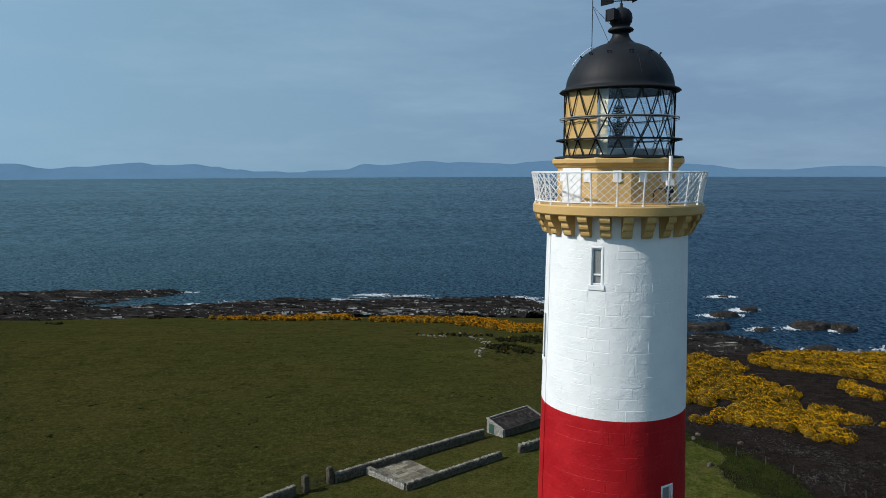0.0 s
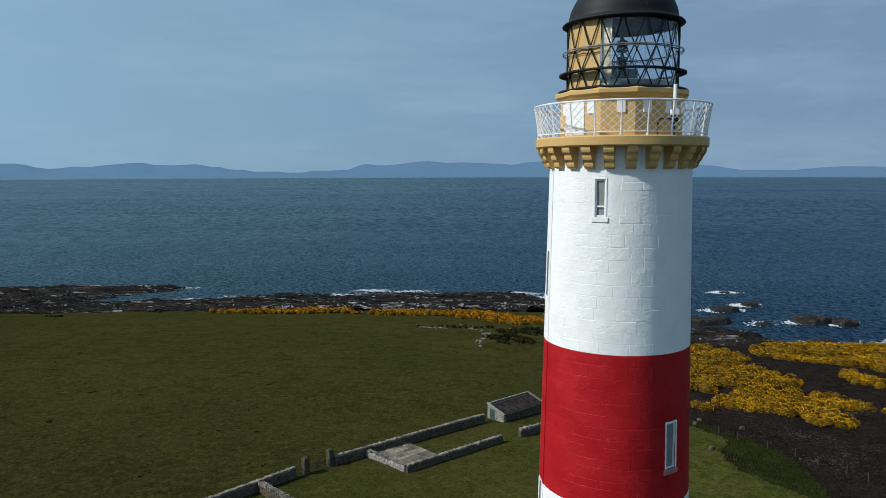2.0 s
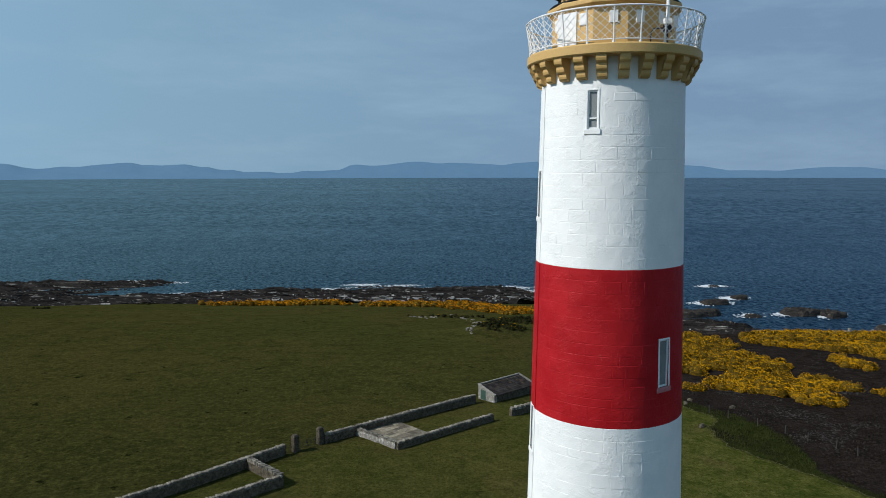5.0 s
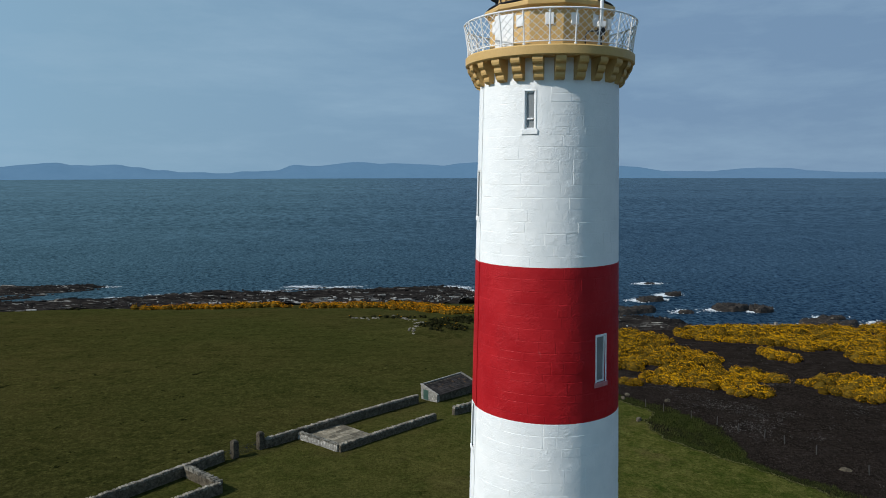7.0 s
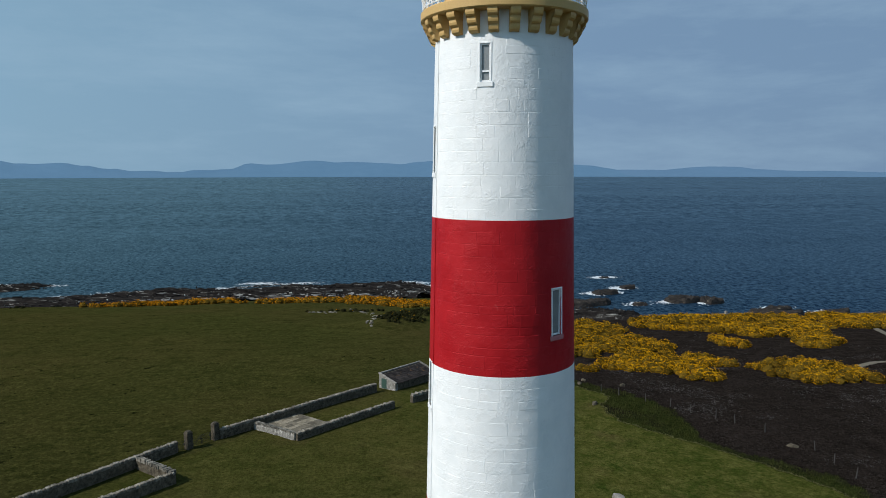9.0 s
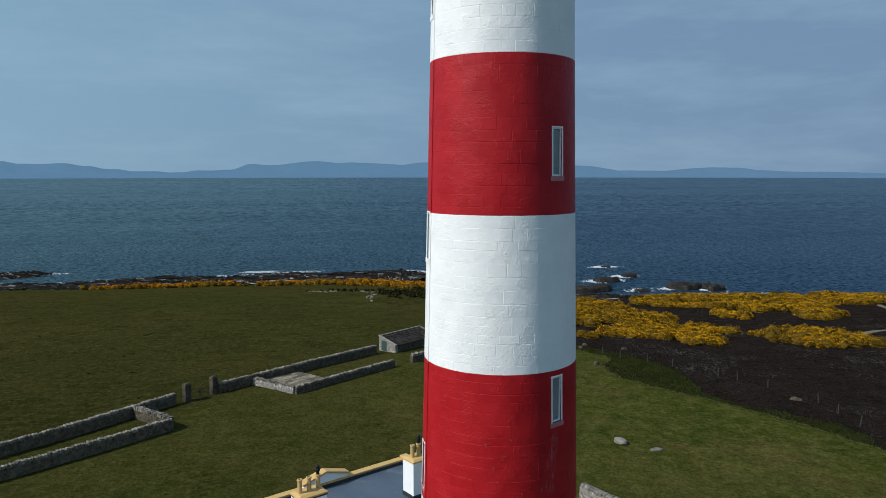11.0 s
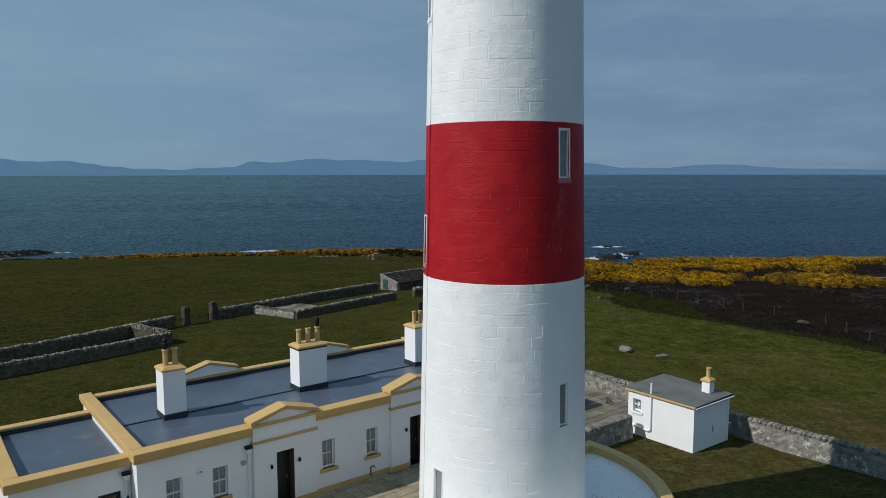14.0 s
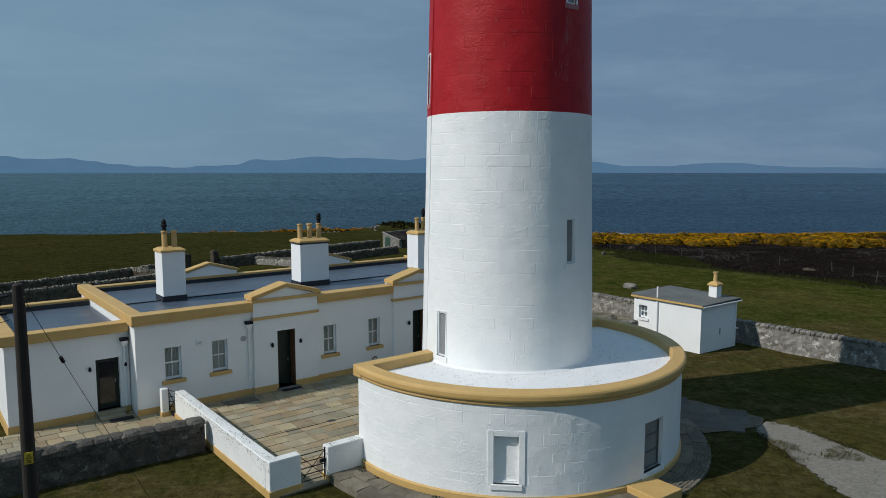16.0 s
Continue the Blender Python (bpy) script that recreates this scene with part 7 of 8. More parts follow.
def skerry(x, y, lx, ly, h, seed, foam=1.0):
    """A rock in the sea, of tilted beds broken into blocks."""
    rnd = random.Random(seed)
    g = Geo()
    nx, ny = 40, 34
    for j in range(ny + 1):
        for i in range(nx + 1):
            u, v = 2 * i / nx - 1, 2 * j / ny - 1
            r = (abs(u) ** 2.6 + abs(v) ** 2.6) + 0.5 * noise.noise((u * 2.1 + seed, v * 1.7, 1.3))
            top = 0.62 + 0.5 * noise.noise((u * 1.5 + seed, v * 1.2, 0.3)) + 0.10 * noise.noise((u * 5 + seed, v * 4, 0.7))
            t = (v * ly + 0.22 * u * lx + 0.8 * noise.noise((u * 2 + seed, v * 2, 4.0))) / 1.5
            z = 0.8 * h * top * min(1.0, max(0, 1 - r) * 2.2) ** 0.7 + (0.85 * ((t % 1.0) - 0.5) + 0.35 * noise.noise((u * 7 + seed, v * 5, 2.0))) * (r < 0.9) - 0.5 * (r > 0.85) - 0.6 * (r > 1)
            if i in (0, nx) or j in (0, ny):
                z = -1.2
            g.v.append((u * lx / 2, v * ly / 2, z))
    g.f = [(j * (nx + 1) + i, j * (nx + 1) + i + 1, (j + 1) * (nx + 1) + i + 1, (j + 1) * (nx + 1) + i) for j in range(ny) for i in range(nx)]
    solo("skerry", g, M["rock_pale"], "low layered rock awash in the sea", "rock", pose(x, y, SEA, 0, 0, rnd.uniform(2, 16)), "skerries")
    f = Geo()
    for k in range(int(3 + 11 * foam)):
        a = rnd.uniform(0.1, 1.25) * math.pi
        foam_patch(f, rnd, x + lx / 2 * 1.02 * math.cos(a), y + ly / 2 * 1.0 * math.sin(a), rnd.uniform(2, 6), rnd.uniform(1.2, 4.0), rnd.randrange(16, 60))
    if f.v:
        solo("surf", f, M["foam"], "white surf round a low rock", "foam", kind="stuff")


M["rock_pale"] = material("weathered_skerry_rock", (0.009, 0.007, 0.006), (0.040, 0.032, 0.026), 0.85, 0.6, 2.2, 0.5, 0.25, third=(0.21, 0.175, 0.125), third_at=0.60, third_scale=0.6, stretch=(0.35, 1.6, 1.8))
for k, (x, y, lx, ly, h, fo) in enumerate(((118.5, 226, 13, 8, 3.2, 1), (127.0, 222.5, 8, 7, 3.2, 0.6), (98.0, 245, 10.5, 6, 2.3, 0.6), (110.5, 254.5, 6, 4.5, 2.0, 1.6), (82, 225, 22, 8, 2.7, 0.3), (80, 259, 9, 4, 1.5, 0.6), (101, 222, 6, 4, 0.9, 0.15), (133, 195, 17, 12, 4.4, 0.3), (143, 208, 8, 5, 1.6, 0.5), (156, 199, 9, 6, 2.2, 0.4), (168, 190, 14, 10, 3.6, 0.3), (106, 196, 10, 5, 2.4, 0.2), (112, 282, 5, 3, 0.5, 1.2))):
    skerry(x, y, lx, ly, h, 40 + k, fo)

g = Geo()
for i in range(4):
    x0, x1 = 82.0 + 2.0 * i, 83.95 + 2.0 * i
    g.box(x0, 150.4, -12, x1, 151.0, land_at(84, 149) + 0.55)
zt = land_at(84, 149) + 1.2
g.hexa([(90.0, 150.3, -12), (90.8, 150.3, -12), (90.8, 151.1, -12), (90.0, 151.1, -12), (89.7, 150.4, zt), (90.2, 150.4, zt), (90.2, 151.0, zt), (89.7, 151.0, zt)])
solo("sea_wall", g, M["concrete"], "short pale concrete wall at the shore edge", "wall", bevel=0.05)


# ---- gorse and heather ----
def inside(x, y, ring):
    c = False
    for (x0, y0), (x1, y1) in zip(ring, ring[1:] + ring[:1]):
        if (y0 > y) != (y1 > y) and x < x0 + (y - y0) / (y1 - y0) * (x1 - x0):
            c = not c
    return c


def gorse(name, ring, density, size, sprigs, sprig, seed, label, flower=0.8, flower_mat="gorse_flower", leaf_mat="gorse_leaf", rag=2.6, inset=0.0):
    """Mounds of spiny bush inside a rough outline, set with small flower sprigs."""
    rnd = np.random.RandomState(seed)
    leaf, flow = Geo(), Geo()
    bx, by = [p[0] for p in ring], [p[1] for p in ring]
    n = int((max(bx) - min(bx)) * (max(by) - min(by)) * density)
    pts = np.stack([rnd.uniform(min(bx) - 1, max(bx) + 1, n), rnd.uniform(min(by) - 1, max(by) + 1, n)], 1)
    wx = (fbm(pts[:, 0] / 4.0, pts[:, 1] / 4.0, seed % 13) - 0.5) * 2 * rag
    wy = (fbm(pts[:, 0] / 4.0, pts[:, 1] / 4.0, seed % 13 + 5) - 0.5) * 2 * rag
    swell = fbm(pts[:, 0] / 5.0, pts[:, 1] / 5.0, 41)
    blooms = 0.6 * fbm(pts[:, 0] / 3.0, pts[:, 1] / 3.0, 31) + 0.4 * fbm(pts[:, 0] / 9.0, pts[:, 1] / 9.0, 37)
    ground = land(pts[:, 0], pts[:, 1])
    for (x, y), ax, ay, sw, bl, z in zip(pts, wx, wy, swell, blooms, ground):
        if not (inside(x + ax - inset, y + ay, ring) and inside(x + ax + inset, y + ay, ring)):
            continue
        s = size * rnd.uniform(0.6, 1.2) * (0.6 + 0.8 * sw)
        h = s * rnd.uniform(0.9, 1.3)
        b = len(leaf.v)
        leaf.v.append((x, y, z + h))
        for ring_no, (fr, fz) in enumerate(((0.55, 0.82), (0.95, 0.42), (1.0, -0.1))):
            for i in range(6):
                t = 2 * math.pi * (i + 0.5 * ring_no) / 6
                q = s * fr * rnd.uniform(0.8, 1.2)
                leaf.v.append((x + q * math.cos(t), y + q * math.sin(t), z + h * fz * rnd.uniform(0.85, 1.15)))
        leaf.f += [(b, b + 1 + i, b + 1 + (i + 1) % 6) for i in range(6)]
        for ring_no in range(2):
            o = b + 1 + 6 * ring_no
            leaf.f += [(o + i, o + 6 + i, o + 6 + (i + 1) % 6, o + (i + 1) % 6) for i in range(6)]
        bloom = flower * min(1.0, max(0.15, (bl - 0.29) * 5.2))
        tt, pp = rnd.rand(sprigs) * 2 * math.pi, np.arccos(1 - 0.97 * rnd.rand(sprigs))
        qq, ww = rnd.uniform(0.95, 1.2, sprigs), sprig * rnd.uniform(0.5, 1.4, sprigs)
        dd, pick = rnd.uniform(-1, 1, (sprigs, 3, 3)), rnd.rand(sprigs)
        for i in range(sprigs):
            c = (x + s * qq[i] * math.sin(pp[i]) * math.cos(tt[i]), y + s * qq[i] * math.sin(pp[i]) * math.sin(tt[i]), z + h * qq[i] * math.cos(pp[i]))
            d = dd[i] * ww[i]
            (flow if pick[i] < bloom else leaf).poly([(c[0] + d[j][0], c[1] + d[j][1], c[2] + abs(d[j][2]) * 0.8) for j in range(3)])
    root = thing(name, Matrix.Identity(4), label, "gorse", "gorse patches", "stuff")
    part("foliage", leaf, M[leaf_mat], root, "dark green spiny foliage", kind="stuff")
    if flow.v:
        part("flowers", flow, M[flower_mat], root, "bright yellow flowers", kind="stuff")


NEAR = "spreading gorse in full yellow flower on the heath"
GORSE_BY_NOTCH = [(36.2, 129.5), (47.3, 147.1), (55.3, 149.3), (60.0, 137.5), (55.3, 128.1), (58.5, 121.0), (57.3, 110.7), (54.2, 108.4), (47.0, 107.7), (34.6, 103.9), (30.5, 110.7)]
GORSE_MIDDLE = [(37.3, 99.7), (41.6, 102.5), (50.3, 108.5), (54.8, 104.6), (58.0, 106.1), (60.5, 100.5), (60.1, 96.0), (55.0, 93.6), (54.0, 88.6), (50.1, 86.7), (46.2, 88.6), (46.2, 92.5), (40.5, 94.4), (36.5, 97.2)]
GORSE_RIGHT = [(59.1, 95.9), (64.2, 98.3), (71.7, 96.0), (74.6, 92.0), (76.2, 87.8), (74.3, 83.0), (70.6, 81.2), (67.5, 83.9), (62.7, 83.9), (59.7, 89.6)]
GORSE_COAST = [(60.9, 140.2), (67.5, 150.7), (72.8, 153.8), (91.5, 154.9), (106.1, 149.2), (101.9, 131.8), (93.1, 118.1), (88.7, 122.0), (78.1, 118.1), (73.3, 128.4), (66.2, 133.3)]
GORSE_COAST_END = [(105.8, 146.6), (114.7, 148.1), (124.6, 145.8), (124.4, 128.4), (113.7, 125.9), (105.2, 124.5), (102.6, 129.2)]
GORSE_ISLAND = [(64.5, 113.1), (68.7, 122.2), (73.2, 119.4), (70.9, 108.3), (66.6, 105.8)]
GORSE_SPUR = [(79.1, 112.8), (83.2, 119.3), (90.3, 119.4), (89.8, 110.6), (82.3, 105.8), (77.5, 107.9)]
for k, ring in enumerate((GORSE_BY_NOTCH, GORSE_MIDDLE, GORSE_RIGHT, GORSE_COAST, GORSE_COAST_END, GORSE_ISLAND, GORSE_SPUR, [(34.0, 95.4), (35.5, 97.4), (37.4, 96.8), (36.1, 94.7)])):
    gorse("gorse_patch", ring, 1.7, 0.80, 175, 0.088, 100 + k, NEAR, 1.0 if k != 0 else 0.8, rag=2.4 if k < 7 else 0.5, inset=1.0 if k < 7 else 0.0)
COASTAL = "low gorse strip in deep yellow flower along the shore edge"


def strip_ring(x0, y0, x1, y1, w):
    return [(x0, y0), (x0 * 0.6 + x1 * 0.4, y0 * 0.6 + y1 * 0.4 - w), (x1, y1 - w), (x1 + 1, y1), (x1, y1 + w), (x0 * 0.5 + x1 * 0.5, y0 * 0.5 + y1 * 0.5 + w)]


for k, (x0, y0, x1, y1, w) in enumerate(((-72.0, 208.0, -50.0, 203.0, 2.6), (-58.0, 205.0, -29.0, 205.0, 5.0), (-31.0, 201.0, -22.0, 200.0, 1.2), (-22.0, 198.0, -10.0, 197.0, 5.0), (-14.0, 196.0, 0.0, 194.0, 4.5), (-3.0, 194.0, 12.1, 187.0, 8.0), (8.0, 184.0, 19.8, 177.3, 7.0), (13.9, 179.9, 24.8, 178.8, 5.0), (-134.0, 192.8, -127.2, 194.4, 1.6))):
    gorse("gorse_strip", strip_ring(x0, y0, x1, y1, w), 1.3, 0.95, 52, 0.22, 200 + k, COASTAL, 1.35, "gorse_orange", rag=1.6)
M["scrub_leaf"] = material("dark_scrub", (0.010, 0.0115, 0.0045), (0.028, 0.027, 0.011), 1.0, 0.6, 4, spec=0.0, island_amt=0.4)
SCRUB = "dark scrubby bushes in a grassy hollow"
for k, (x0, y0, x1, y1, w) in enumerate(((5.9, 139.5, 16.7, 138.2, 2.2), (8.9, 160.4, 27.3, 157.8, 2.6), (-7.8, 167.0, 9.8, 163.7, 0.9), (-91.0, 205.0, -84.0, 205.0, 1.0), (-111.0, 191.4, -105.9, 189.6, 0.8))):
    gorse("scrub_patch", strip_ring(x0, y0, x1, y1, w), 2.6, 0.42, 30, 0.18, 300 + k, SCRUB, 0.03, "gorse_flower", "scrub_leaf", 1.0)


# pale stones and bare earth along the worn bank of the hollow
rnd = random.Random(55)
g = Geo()
BANK = [(-6.5, 165.2), (-1.5, 164.0), (3.2, 167.5), (7.7, 160.0), (9.8, 155.5), (10.5, 146.0), (7.0, 140.0), (6.0, 136.0)]
for k in range(120):
    i = rnd.randrange(len(BANK) - 1)
    f = rnd.random()
    x = BANK[i][0] * (1 - f) + BANK[i + 1][0] * f + rnd.gauss(0, 0.5)
    y = BANK[i][1] * (1 - f) + BANK[i + 1][1] * f + rnd.gauss(0, 0.7)
    sz = rnd.uniform(0.15, 0.5)
    b = rough_stone(rnd, sz * 1.5, sz, sz * 0.7)
    n0, t = len(g.v), Matrix.Translation((x, y, land_at(x, y) + sz * 0.12)) @ Matrix.Rotation(rnd.uniform(0, 3.1), 4, "Z")
    g.v += [tuple(t @ Vector(q)) for q in b.v]
    g.f += [tuple(n0 + q for q in fc) for fc in b.f]
solo("bank_stones", g, M["stone_cope"], "pale stones along a worn grassy bank", "stones", kind="stuff")


def heather():
    rnd = np.random.RandomState(9)
    dark, pale = Geo(), Geo()
    pts = np.concatenate([np.stack([rnd.uniform(33, 90, 40000), rnd.uniform(48, 100, 40000)], 1), np.stack([rnd.uniform(33, 130, 14000), rnd.uniform(28, 148, 14000)], 1)])
    _, hz, _ = zones(pts[:, 0], pts[:, 1])
    zs = land(pts[:, 0], pts[:, 1])
    pale_amt = fbm(pts[:, 0] / 5, pts[:, 1] / 3.5, 17)
    for (x, y), w, z, pa in zip(pts, hz, zs, pale_amt):
        if w < 0.85:
            continue
        s = rnd.uniform(0.07, 0.22)
        tgt = pale if rnd.rand() < (pa - 0.50) * 3.0 else dark
        for i in range(5):
            a = rnd.rand() * 6.283
            b = a + (rnd.uniform(0.12, 0.35) if tgt is pale else rnd.uniform(0.5, 1.2))
            tgt.poly([(x, y, z - 0.01), (x + s * math.cos(a), y + s * math.sin(a), z + s * rnd.uniform(0.15, 0.5)), (x + s * 0.9 * math.cos(b), y + s * 0.9 * math.sin(b), z + s * rnd.uniform(0.12, 0.45))])
    solo("heather", dark, M["heath"], "dense dark brown heather", "heather", kind="stuff")
    solo("heather_stems", pale, M["twig"], "bleached grey heather stems", "heather", kind="stuff")
    # tall blades in the unmown strip
    g = Geo()
    n = 42000
    px, py = rnd.uniform(29, 48, n), rnd.uniform(48, 92, n)
    ok = (rough_grass(px, py) > 0.6) & (zones(px, py)[1] < 0.5)
    px, py = px[ok], py[ok]
    for x, y, z in zip(px, py, land(px, py)):
        a, s = rnd.rand() * 6.283, rnd.uniform(0.10, 0.30)
        c, d = math.cos(a), math.sin(a)
        g.poly([(x - 0.03 * d, y + 0.03 * c, z - 0.02), (x + 0.03 * d, y - 0.03 * c, z - 0.02), (x + 0.5 * s * c, y + 0.5 * s * d, z + s)])
    solo("tall_grass", g, M["rank"], "rank green grass between lawn and heather", "grass", kind="stuff")
    # dry grass along the lawn's mown edge
    g = Geo()
    for k in range(1500):
        y = rnd.uniform(44, 92)
        x = float(heath_edge(y)) + rnd.normal(0, 0.07)
        z = land_at(x, y)
        for i in range(3):
            a = rnd.rand() * 6.283
            s = rnd.uniform(0.04, 0.11)
            g.poly([(x - s * math.sin(a) * 0.5, y + s * math.cos(a) * 0.5, z), (x + s * math.sin(a) * 0.5, y - s * math.cos(a) * 0.5, z), (x + s * math.cos(a), y + s * math.sin(a), z + s * rnd.uniform(0.5, 1.2))])
    solo("dry_grass_edge", g, M["straw"], "bleached dry grass along the mown lawn's edge", "grass", kind="stuff")


heather()
strip("track", [((72.8, 88.7), (73.5, 88.0)), ((76.5, 92.5), (77.0, 91.5)), ((80.1, 94.1), (80.6, 93.1)), ((85.2, 94.5), (85.3, 93.6)), ((93.4, 101.1), (94.3, 100.5)), ((101.7, 115.7), (102.9, 115.3)), ((107.1, 126.5), (108.1, 126.0))], M["joint"], "pale worn track through the heather", 0.10, 0.15)


# ---- tower masonry and paving: single pieces last ----
def curved_block(radius, lo, hi, z0, z1, proud, m=5):
    """One dressed stone of a round wall: a bowed face with chamfered edges."""
    g = Geo()
    k = m + 3
    w = hi - lo
    for zi, zz in enumerate((z0 + 0.004, z0 + 0.015, z1 - 0.015, z1 - 0.004)):
        r = radius(zz)
        da = math.degrees(0.004 / r)
        for i in range(k):
            inner = 0 < i < m + 2 and 0 < zi < 3
            an = lo + da if i == 0 else hi - da if i == m + 2 else lo + 4 * da + (w - 8 * da) * (i - 1) / m
            rr = r + (proud if inner else -0.004)
            g.v.append((rr * math.cos(radians(an)), rr * math.sin(radians(an)), zz))
    g.f = [(j * k + i, j * k + i + 1, (j + 1) * k + i + 1, (j + 1) * k + i) for j in range(3) for i in range(k - 1)]
    return g


def bow(me):
    """Shade the bowed faces smooth, with sharp chamfers."""
    me.polygons.foreach_set("use_smooth", [True] * len(me.polygons))
    me.set_sharp_from_angle(angle=radians(9))
    return me


def tower_blocks():
    """Courses of squared stones under the paint, each slightly proud of the shaft."""
    rnd = random.Random(12)
    count = 0
    for band, z0, z1, colour, n in courses_near:
        joined = Geo()
        steps = [rnd.choice((0.72, 1.0, 1.0, 1.08, 1.12)) for _ in range(n)]
        levels = [z0 + (z1 - z0) * sum(steps[:c]) / sum(steps) for c in range(n + 1)]
        for a, b in zip(levels[:-1], levels[1:]):
            if b > 31.8 or a < 2.9:
                continue
            ang = -180 + rnd.uniform(0, 20)
            end = ang + 360
            while ang < end - 4:
                w = rnd.uniform(9, 19)
                if end - (ang + w) < 9:
                    w = end - ang
                lo, hi = ang, ang + w
                ang += w
                hit = any(hi > wa + sh - wh - 2.2 and lo < wa + sh + wh + 2.2 and b > wb - 0.2 and a < wt + 0.1 for wa, wh, wb, wt in WINDOWS for sh in (-360, 0, 360))
                if hit:
                    continue
                g = curved_block(shaft_radius, lo, hi, a, b, rnd.choice((0.001, 0.002, 0.004, 0.005)))
                rel = (((lo + hi) / 2 + 103.3 + 180) % 360) - 180
                if a < 16.2 and -62 < rel < 66 and count < 300:
                    bow(part("masonry_block", g, M[colour + "_tower"], band).data)
                    count += 1
                else:
                    k0 = len(joined.v)
                    joined.v += g.v
                    joined.f += [tuple(k0 + i for i in f) for f in g.f]
        bow(part("masonry", joined, M[colour + "_tower"], band, kind="stuff").data)


tower_blocks()


def base_blocks():
    rnd = random.Random(14)
    wall = [o for o in base.children if o.name.startswith("wall")][0]
    a0, a1 = mid - half_open + 0.5, mid + half_open - 0.5
    rises = [1.0, 0.8, 1.1, 0.9, 0.6, 1.1, 0.75, 1.0, 0.65]
    for c in range(9):
        z0, z1 = (0.14 + 2.54 * sum(rises[:k]) / sum(rises) for k in (c, c + 1))
        ang = a0
        while ang < a1 - 1:
            w = min(rnd.uniform(3.8, 11), a1 - ang)
            lo, hi = ang, ang + w
            ang += w
            if w < 2 or any(hi > o[0] - o[1] - 1.2 and lo < o[0] + o[1] + 1.2 and z1 > o[2] - 0.2 and z0 < o[3] + 0.12 for o in BWIN):
                continue
            g = curved_block(lambda z: RB, lo, hi, z0, z1, rnd.choice((0.001, 0.002, 0.004)), 3)
            bow(part("masonry_block", g, M["white_tower"], wall).data)


base_blocks()


def in_base(u, v):
    w = site(u, v)
    du, dv = u - to_uv(TX, TY)[0], v - to_uv(TX, TY)[1]
    return math.hypot(du, dv) < RB - 0.2 and dv < CUT


g = Geo()
g.box(-8.5, -4.2, -0.4, 29.4, 0.85, -0.035)
g.box(1.4, -9.5, -0.4, 18.0, -4.2, -0.035)
g.box(18.3, -4.0, -0.3, 29.45, 2.6, 0.088)
solo("pavement", g, M["joint"], "earthy joints under the courtyard flagstones", "paving", SITE, kind="structure")
flagged("courtyard_paving", 1.47, 17.9, -9.5, -0.04, SITE, "buff sandstone flags of the courtyard, worn", 5, M["flag"], near=lambda u, v: u < 7.6, skip=in_base)
flagged("path_paving", -8.4, 1.08, -4.15, 0.84, SITE, "buff sandstone flags in front of the wing", 6, M["flag"], near=lambda u, v: u > -5.5 and v > -3.4, skip=lambda u, v: u > -0.02 and v > -0.05)
flagged("yard_paving", 18.3, 29.45, -4.0, 2.6, SITE, "worn dark flags of the yard by the hut", 7, M["flag"], zfun=lambda u, v: 0.12, skip=lambda u, v: u < 23.6 and v > 0.7, joined_mat=M["flag_yard"])


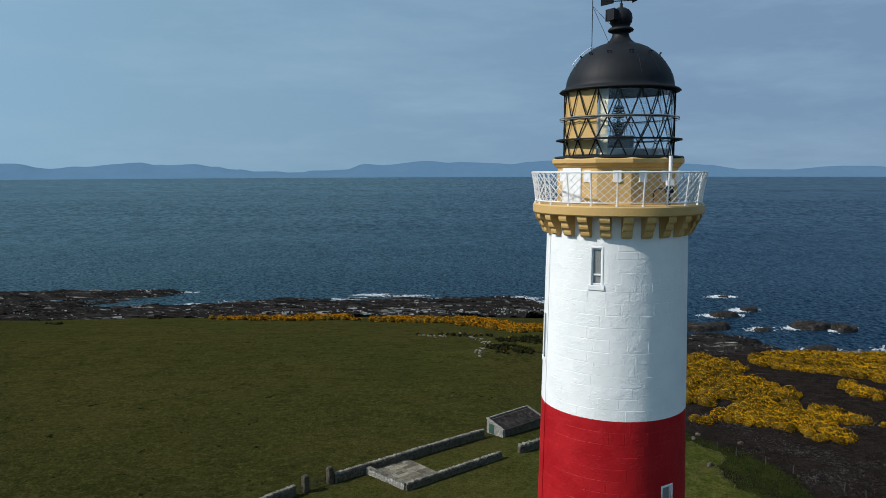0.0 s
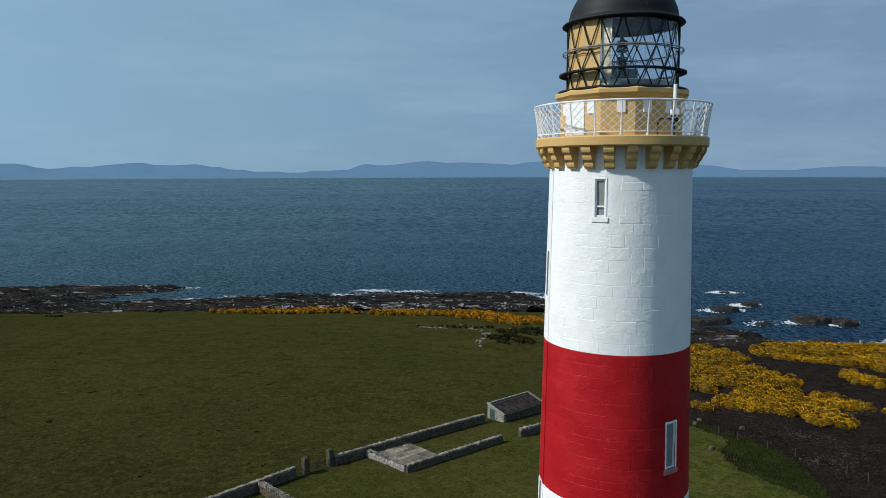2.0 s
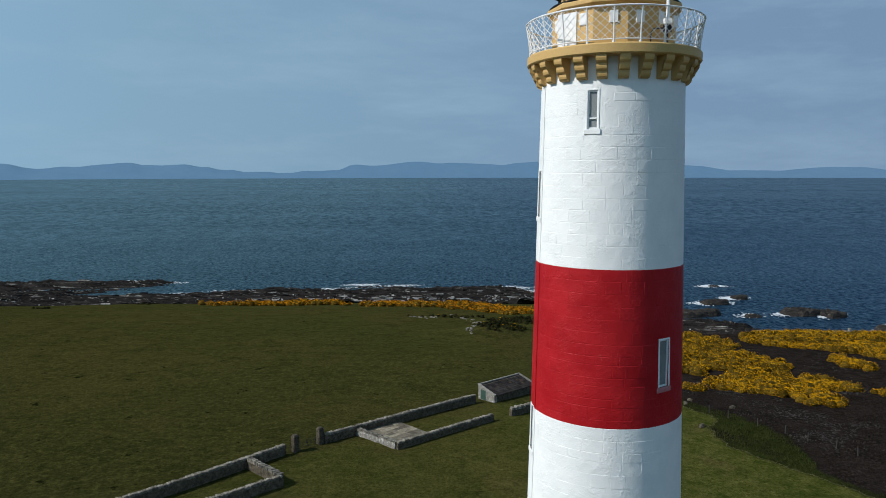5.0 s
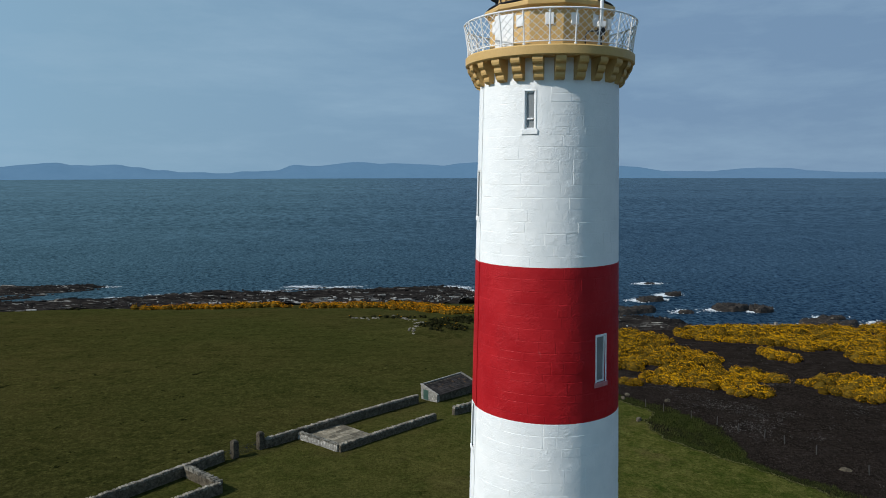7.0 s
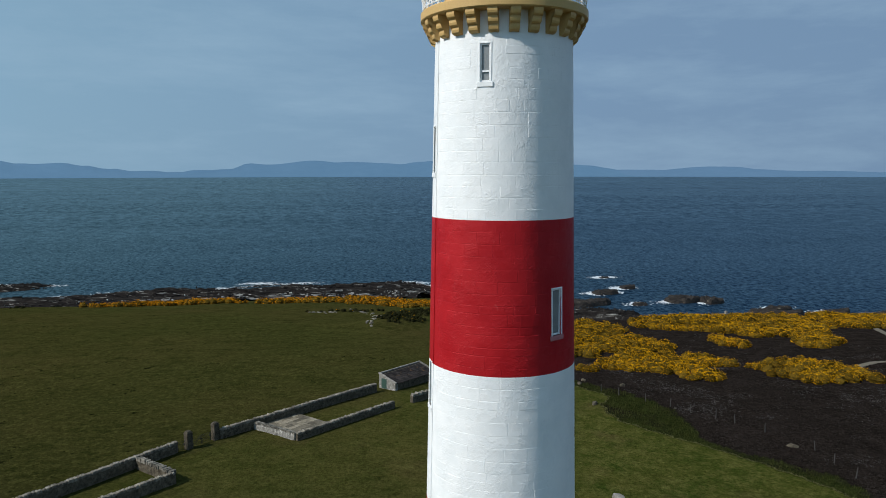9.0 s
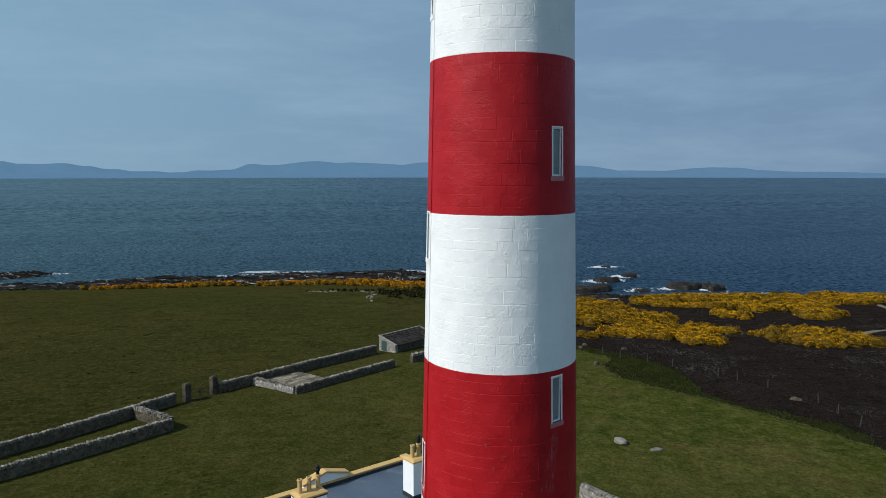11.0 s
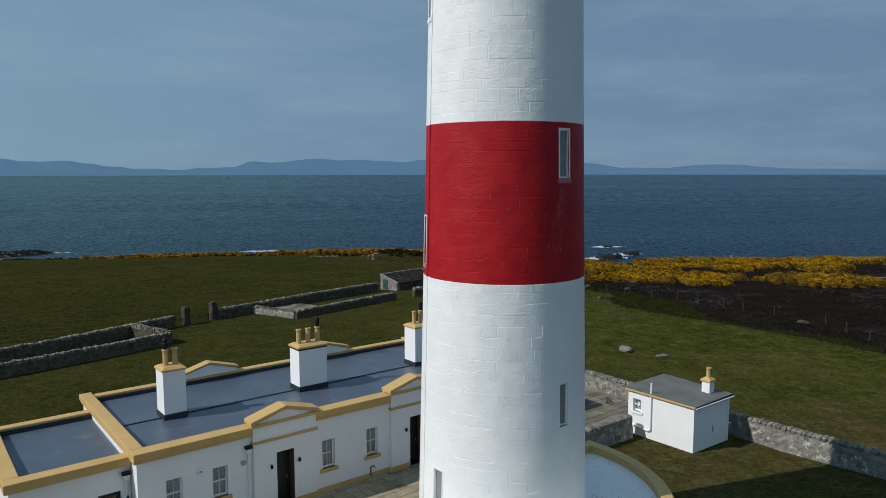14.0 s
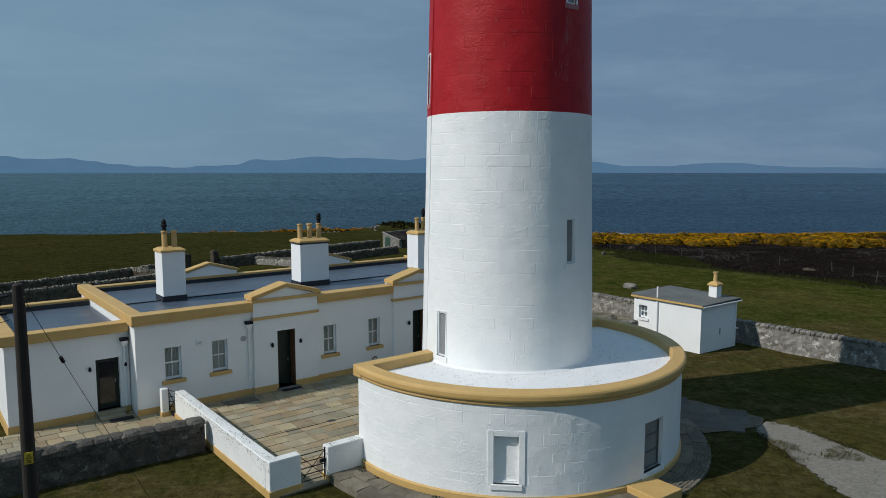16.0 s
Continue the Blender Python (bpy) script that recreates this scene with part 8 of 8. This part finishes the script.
def apron():
    """Broad worn flags round the foot of the base, a band of setts, moss in the joints."""
    rnd = random.Random(8)
    root = thing("base_apron", pose(TX, TY, 0), "ring of weathered mossy flags round the white base", "paving", kind="structure")
    g = Geo()
    g.lathe([(5.8, -0.095), (6.86, -0.095), (6.92, -0.3)], 60, -164, 2)
    part("bed", g, M["joint"], root)
    moss, setts = Geo(), Geo()
    for r0, r1 in ((5.85, 6.36), (6.36, 6.92)):
        a = -164.0 + rnd.uniform(0, 4)
        while a < 2:
            w = rnd.uniform(5.5, 12.5)
            if r0 > 6 and a + w > -58 and a < -26:
                a += w
                continue
            z = -0.07 + rnd.uniform(-0.008, 0.006)
            j = [rnd.uniform(-0.04, 0.04) for _ in range(8)]
            gap = 0.09
            edge = [(r0 + 0.008 + j[0] * (r0 > 6), a + gap + j[4] * 4), (r1 - 0.008 + j[1], a + gap + j[5] * 4), (r1 - 0.008 + j[2] * 0.5, a + w / 2), (r1 - 0.008 + j[2], a + w - gap + j[6] * 4), (r0 + 0.008 + j[3] * (r0 > 6), a + w - gap + j[7] * 4), (r0 + 0.008, a + w / 2)]
            top, low = [at_ring(r, an, z) for r, an in edge], [at_ring(r, an, z - 0.2) for r, an in edge]
            g = Geo()
            g.poly(top)
            for k in range(6):
                g.poly([low[k], low[(k + 1) % 6], top[(k + 1) % 6], top[k]])
            part("flagstone", g, M["flag_dark"], root)
            for i in range(rnd.randrange(4, 18) if rnd.random() < 0.45 else 0):
                c = Vector(at_ring(r0 + abs(rnd.gauss(0, 0.12)), a + rnd.gauss(0, 0.8), z - 0.01))
                s = rnd.uniform(0.012, 0.035)
                t = rnd.uniform(0, 6.28)
                moss.poly([(c.x + s * math.cos(t + k), c.y + s * math.sin(t + k), c.z + 0.012 + (0.03 if k > 4 else 0)) for k in (0, 1.5, 3.1, 4.6)])
            a += w
    for i in range(5):
        r, a = 6.38 + 0.108 * i, -64.0 + rnd.uniform(0, 1)
        while a < -22:
            w, s, z = rnd.uniform(0.9, 2.6), rnd.uniform(0.002, 0.03), -0.07 + rnd.uniform(-0.02, 0.014)
            setts.hexa([at_ring(q, b, z - 0.1) for q, b in ((r, a), (r + 0.104, a), (r + 0.104, a + w - 0.08), (r, a + w - 0.08))] + [at_ring(q, b, z) for q, b in ((r + s, a + 0.12), (r + 0.104 - s, a + 0.12), (r + 0.104 - s, a + w - 0.2), (r + s, a + w - 0.2))])
            a += w
    part("setts", setts, M["flag_dark"], root, "band of small grey setts", kind="stuff")
    part("joint_moss", moss, M["rank"], root, "green moss in the joints", kind="stuff")


apron()


# slabs of the path from the base, gravel and weeds beyond it
SLABS = [(11.0, 28.0), (10.6, 22.9), (12.6, 22.45), (13.7, 22.55), (14.9, 22.85), (15.55, 23.6), (13.8, 26.3)]
sm = pose(10.4, 24.0, 0, 0, 0, -27)


def off_slabs(u, v):
    ring = [sm @ Vector((u + a, v + b, 0)) for a, b in ((-0.2, -0.2), (0.2, -0.2), (0.2, 0.2), (-0.2, 0.2))]
    return any(not inside(w.x, w.y, SLABS) or math.hypot(w.x - TX, w.y - TY) < 6.7 for w in ring)


def slab_z(u, v):
    w = sm @ Vector((u, v, 0))
    return land_at(w.x, w.y) + 0.045


flagged("path_slabs", -1.5, 6.5, -3.5, 4.5, sm, "worn grey path slabs beside the round base", 15, M["slab"], zfun=slab_z, tile=(0.6, 1.0), skip=off_slabs, near=lambda u, v: True)
strip("slab_bed", [((10.8, 22.85), (11.2, 27.9)), ((12.6, 22.45), (12.9, 26.9)), ((13.7, 22.55), (14.1, 25.85)), ((14.8, 22.8), (15.5, 23.7)), ((15.0, 22.95), (15.55, 23.6))], M["joint"], "sandy bedding round the path slabs", 0.035, 0.01)
rnd = random.Random(71)
grit, weeds = Geo(), Geo()
EDGES = [(23.0, 14.7, 15.5), (22.5, 14.5, 16.0), (21.1, 14.25, 16.45), (19.2, 14.12, 16.9), (17.5, 13.96, 17.1), (12.0, 13.6, 17.6)]
for k in range(5200):
    y = rnd.uniform(12.5, 23.0)
    lo, hi = (float(np.interp(y, [e[0] for e in EDGES[::-1]], [e[n] for e in EDGES[::-1]])) for n in (1, 2))
    x = rnd.uniform(lo - 0.25, hi + 0.25)
    edge = min(x - lo, hi - x)
    z = land_at(x, y) + 0.05
    green = float(fbm(np.array([x / 0.9]), np.array([y / 0.9]), 63)[0])
    if green > 0.675 - 0.16 * (edge < 0.12):
        for i in range(4):
            t, s = rnd.uniform(0, 6.28), rnd.uniform(0.03, 0.09)
            px, py = x + rnd.gauss(0, 0.08), y + rnd.gauss(0, 0.08)
            weeds.poly([(px - 0.02 * math.sin(t), py + 0.02 * math.cos(t), z - 0.03), (px + 0.02 * math.sin(t), py - 0.02 * math.cos(t), z - 0.03), (px + s * math.cos(t), py + s * math.sin(t), z + s * 0.7)])
    elif edge > -0.1 or rnd.random() < 0.25:
        s = rnd.uniform(0.006, 0.015)
        b = rough_block(rnd, s * 2, s * 1.6, s, 0.25)
        n0, t = len(grit.v), Matrix.Translation((x, y, z)) @ Matrix.Rotation(rnd.uniform(0, 3.1), 4, "Z")
        grit.v += [tuple(t @ Vector(q)) for q in b.v]
        grit.f += [tuple(n0 + i for i in f) for f in b.f]
solo("gravel_stones", grit, M["chip"], "loose pale gravel stones on the path", "gravel", kind="stuff")
solo("path_weeds", weeds, M["weed"], "grass and weeds creeping over the gravel path", "weeds", kind="stuff")

# drain across the courtyard, grime on the white wall tops
drain = thing("yard_drain", SITE, "narrow dark drain channel across the flagged courtyard", "drain")
g = Geo()
g.box(1.5, -4.97, -0.05, 8.6, -4.925, 0.009)
part("channel", g, M["mat"], drain)
g = Geo()
g.box(5.45, -5.04, -0.05, 5.72, -4.86, 0.014)
part("gully_grate", g, M["roof_edge"], drain, "dark gully grate")
rnd = random.Random(90)
for wall in [o for o in bpy.data.objects if o.name.startswith("white_wall") and o.parent is None]:
    g = Geo()
    for body in [c for c in wall.children if c.name.startswith("body")]:
        xs, ys, top = [v.co.x for v in body.data.vertices], [v.co.y for v in body.data.vertices], max(v.co.z for v in body.data.vertices)
        u0, u1, v0, v1 = min(xs), max(xs), min(ys), max(ys)
        for i in range(int(230 * (u1 - u0) * (v1 - v0))):
            u, v = rnd.uniform(u0 + 0.02, u1 - 0.02), rnd.uniform(v0 + 0.02, v1 - 0.02)
            if float(fbm(np.array([u * 3.0]), np.array([v * 3.0]), 83)[0]) < 0.5:
                continue
            r, t = 0.004 + 0.016 * rnd.random() ** 2, rnd.uniform(0, 6.28)
            g.poly([(u + r * rnd.uniform(0.6, 1.6) * math.cos(t + k), v + r * rnd.uniform(0.6, 1.6) * math.sin(t + k), top + 0.004) for k in (0, 1.4, 3.0, 4.5)])
        for i in range(int(45 * (v1 - v0))):
            v, z = rnd.uniform(v0, v1), top - abs(rnd.gauss(0.0, 0.16)) - 0.03
            r = rnd.uniform(0.006, 0.02)
            g.poly([(u0 - 0.004, v - r, z), (u0 - 0.004, v + r * 0.4, z - r * 1.6), (u0 - 0.004, v + r, z), (u0 - 0.004, v + r * 0.2, z + r * 0.8)])
    part("grime_flecks", g, M["lichen"], wall, "dark lichen and flaking paint", kind="stuff")
# dark rectangle a centimetre proud of the courtyard flags
g = Geo()
g.box(3.15, -1.0, -0.05, 4.45, -0.34, 0.010)
solo("drain_cover", g, M["flag_dark"], "thin dark slab on the courtyard flags by the house", "drain cover", SITE, bevel=0.004)
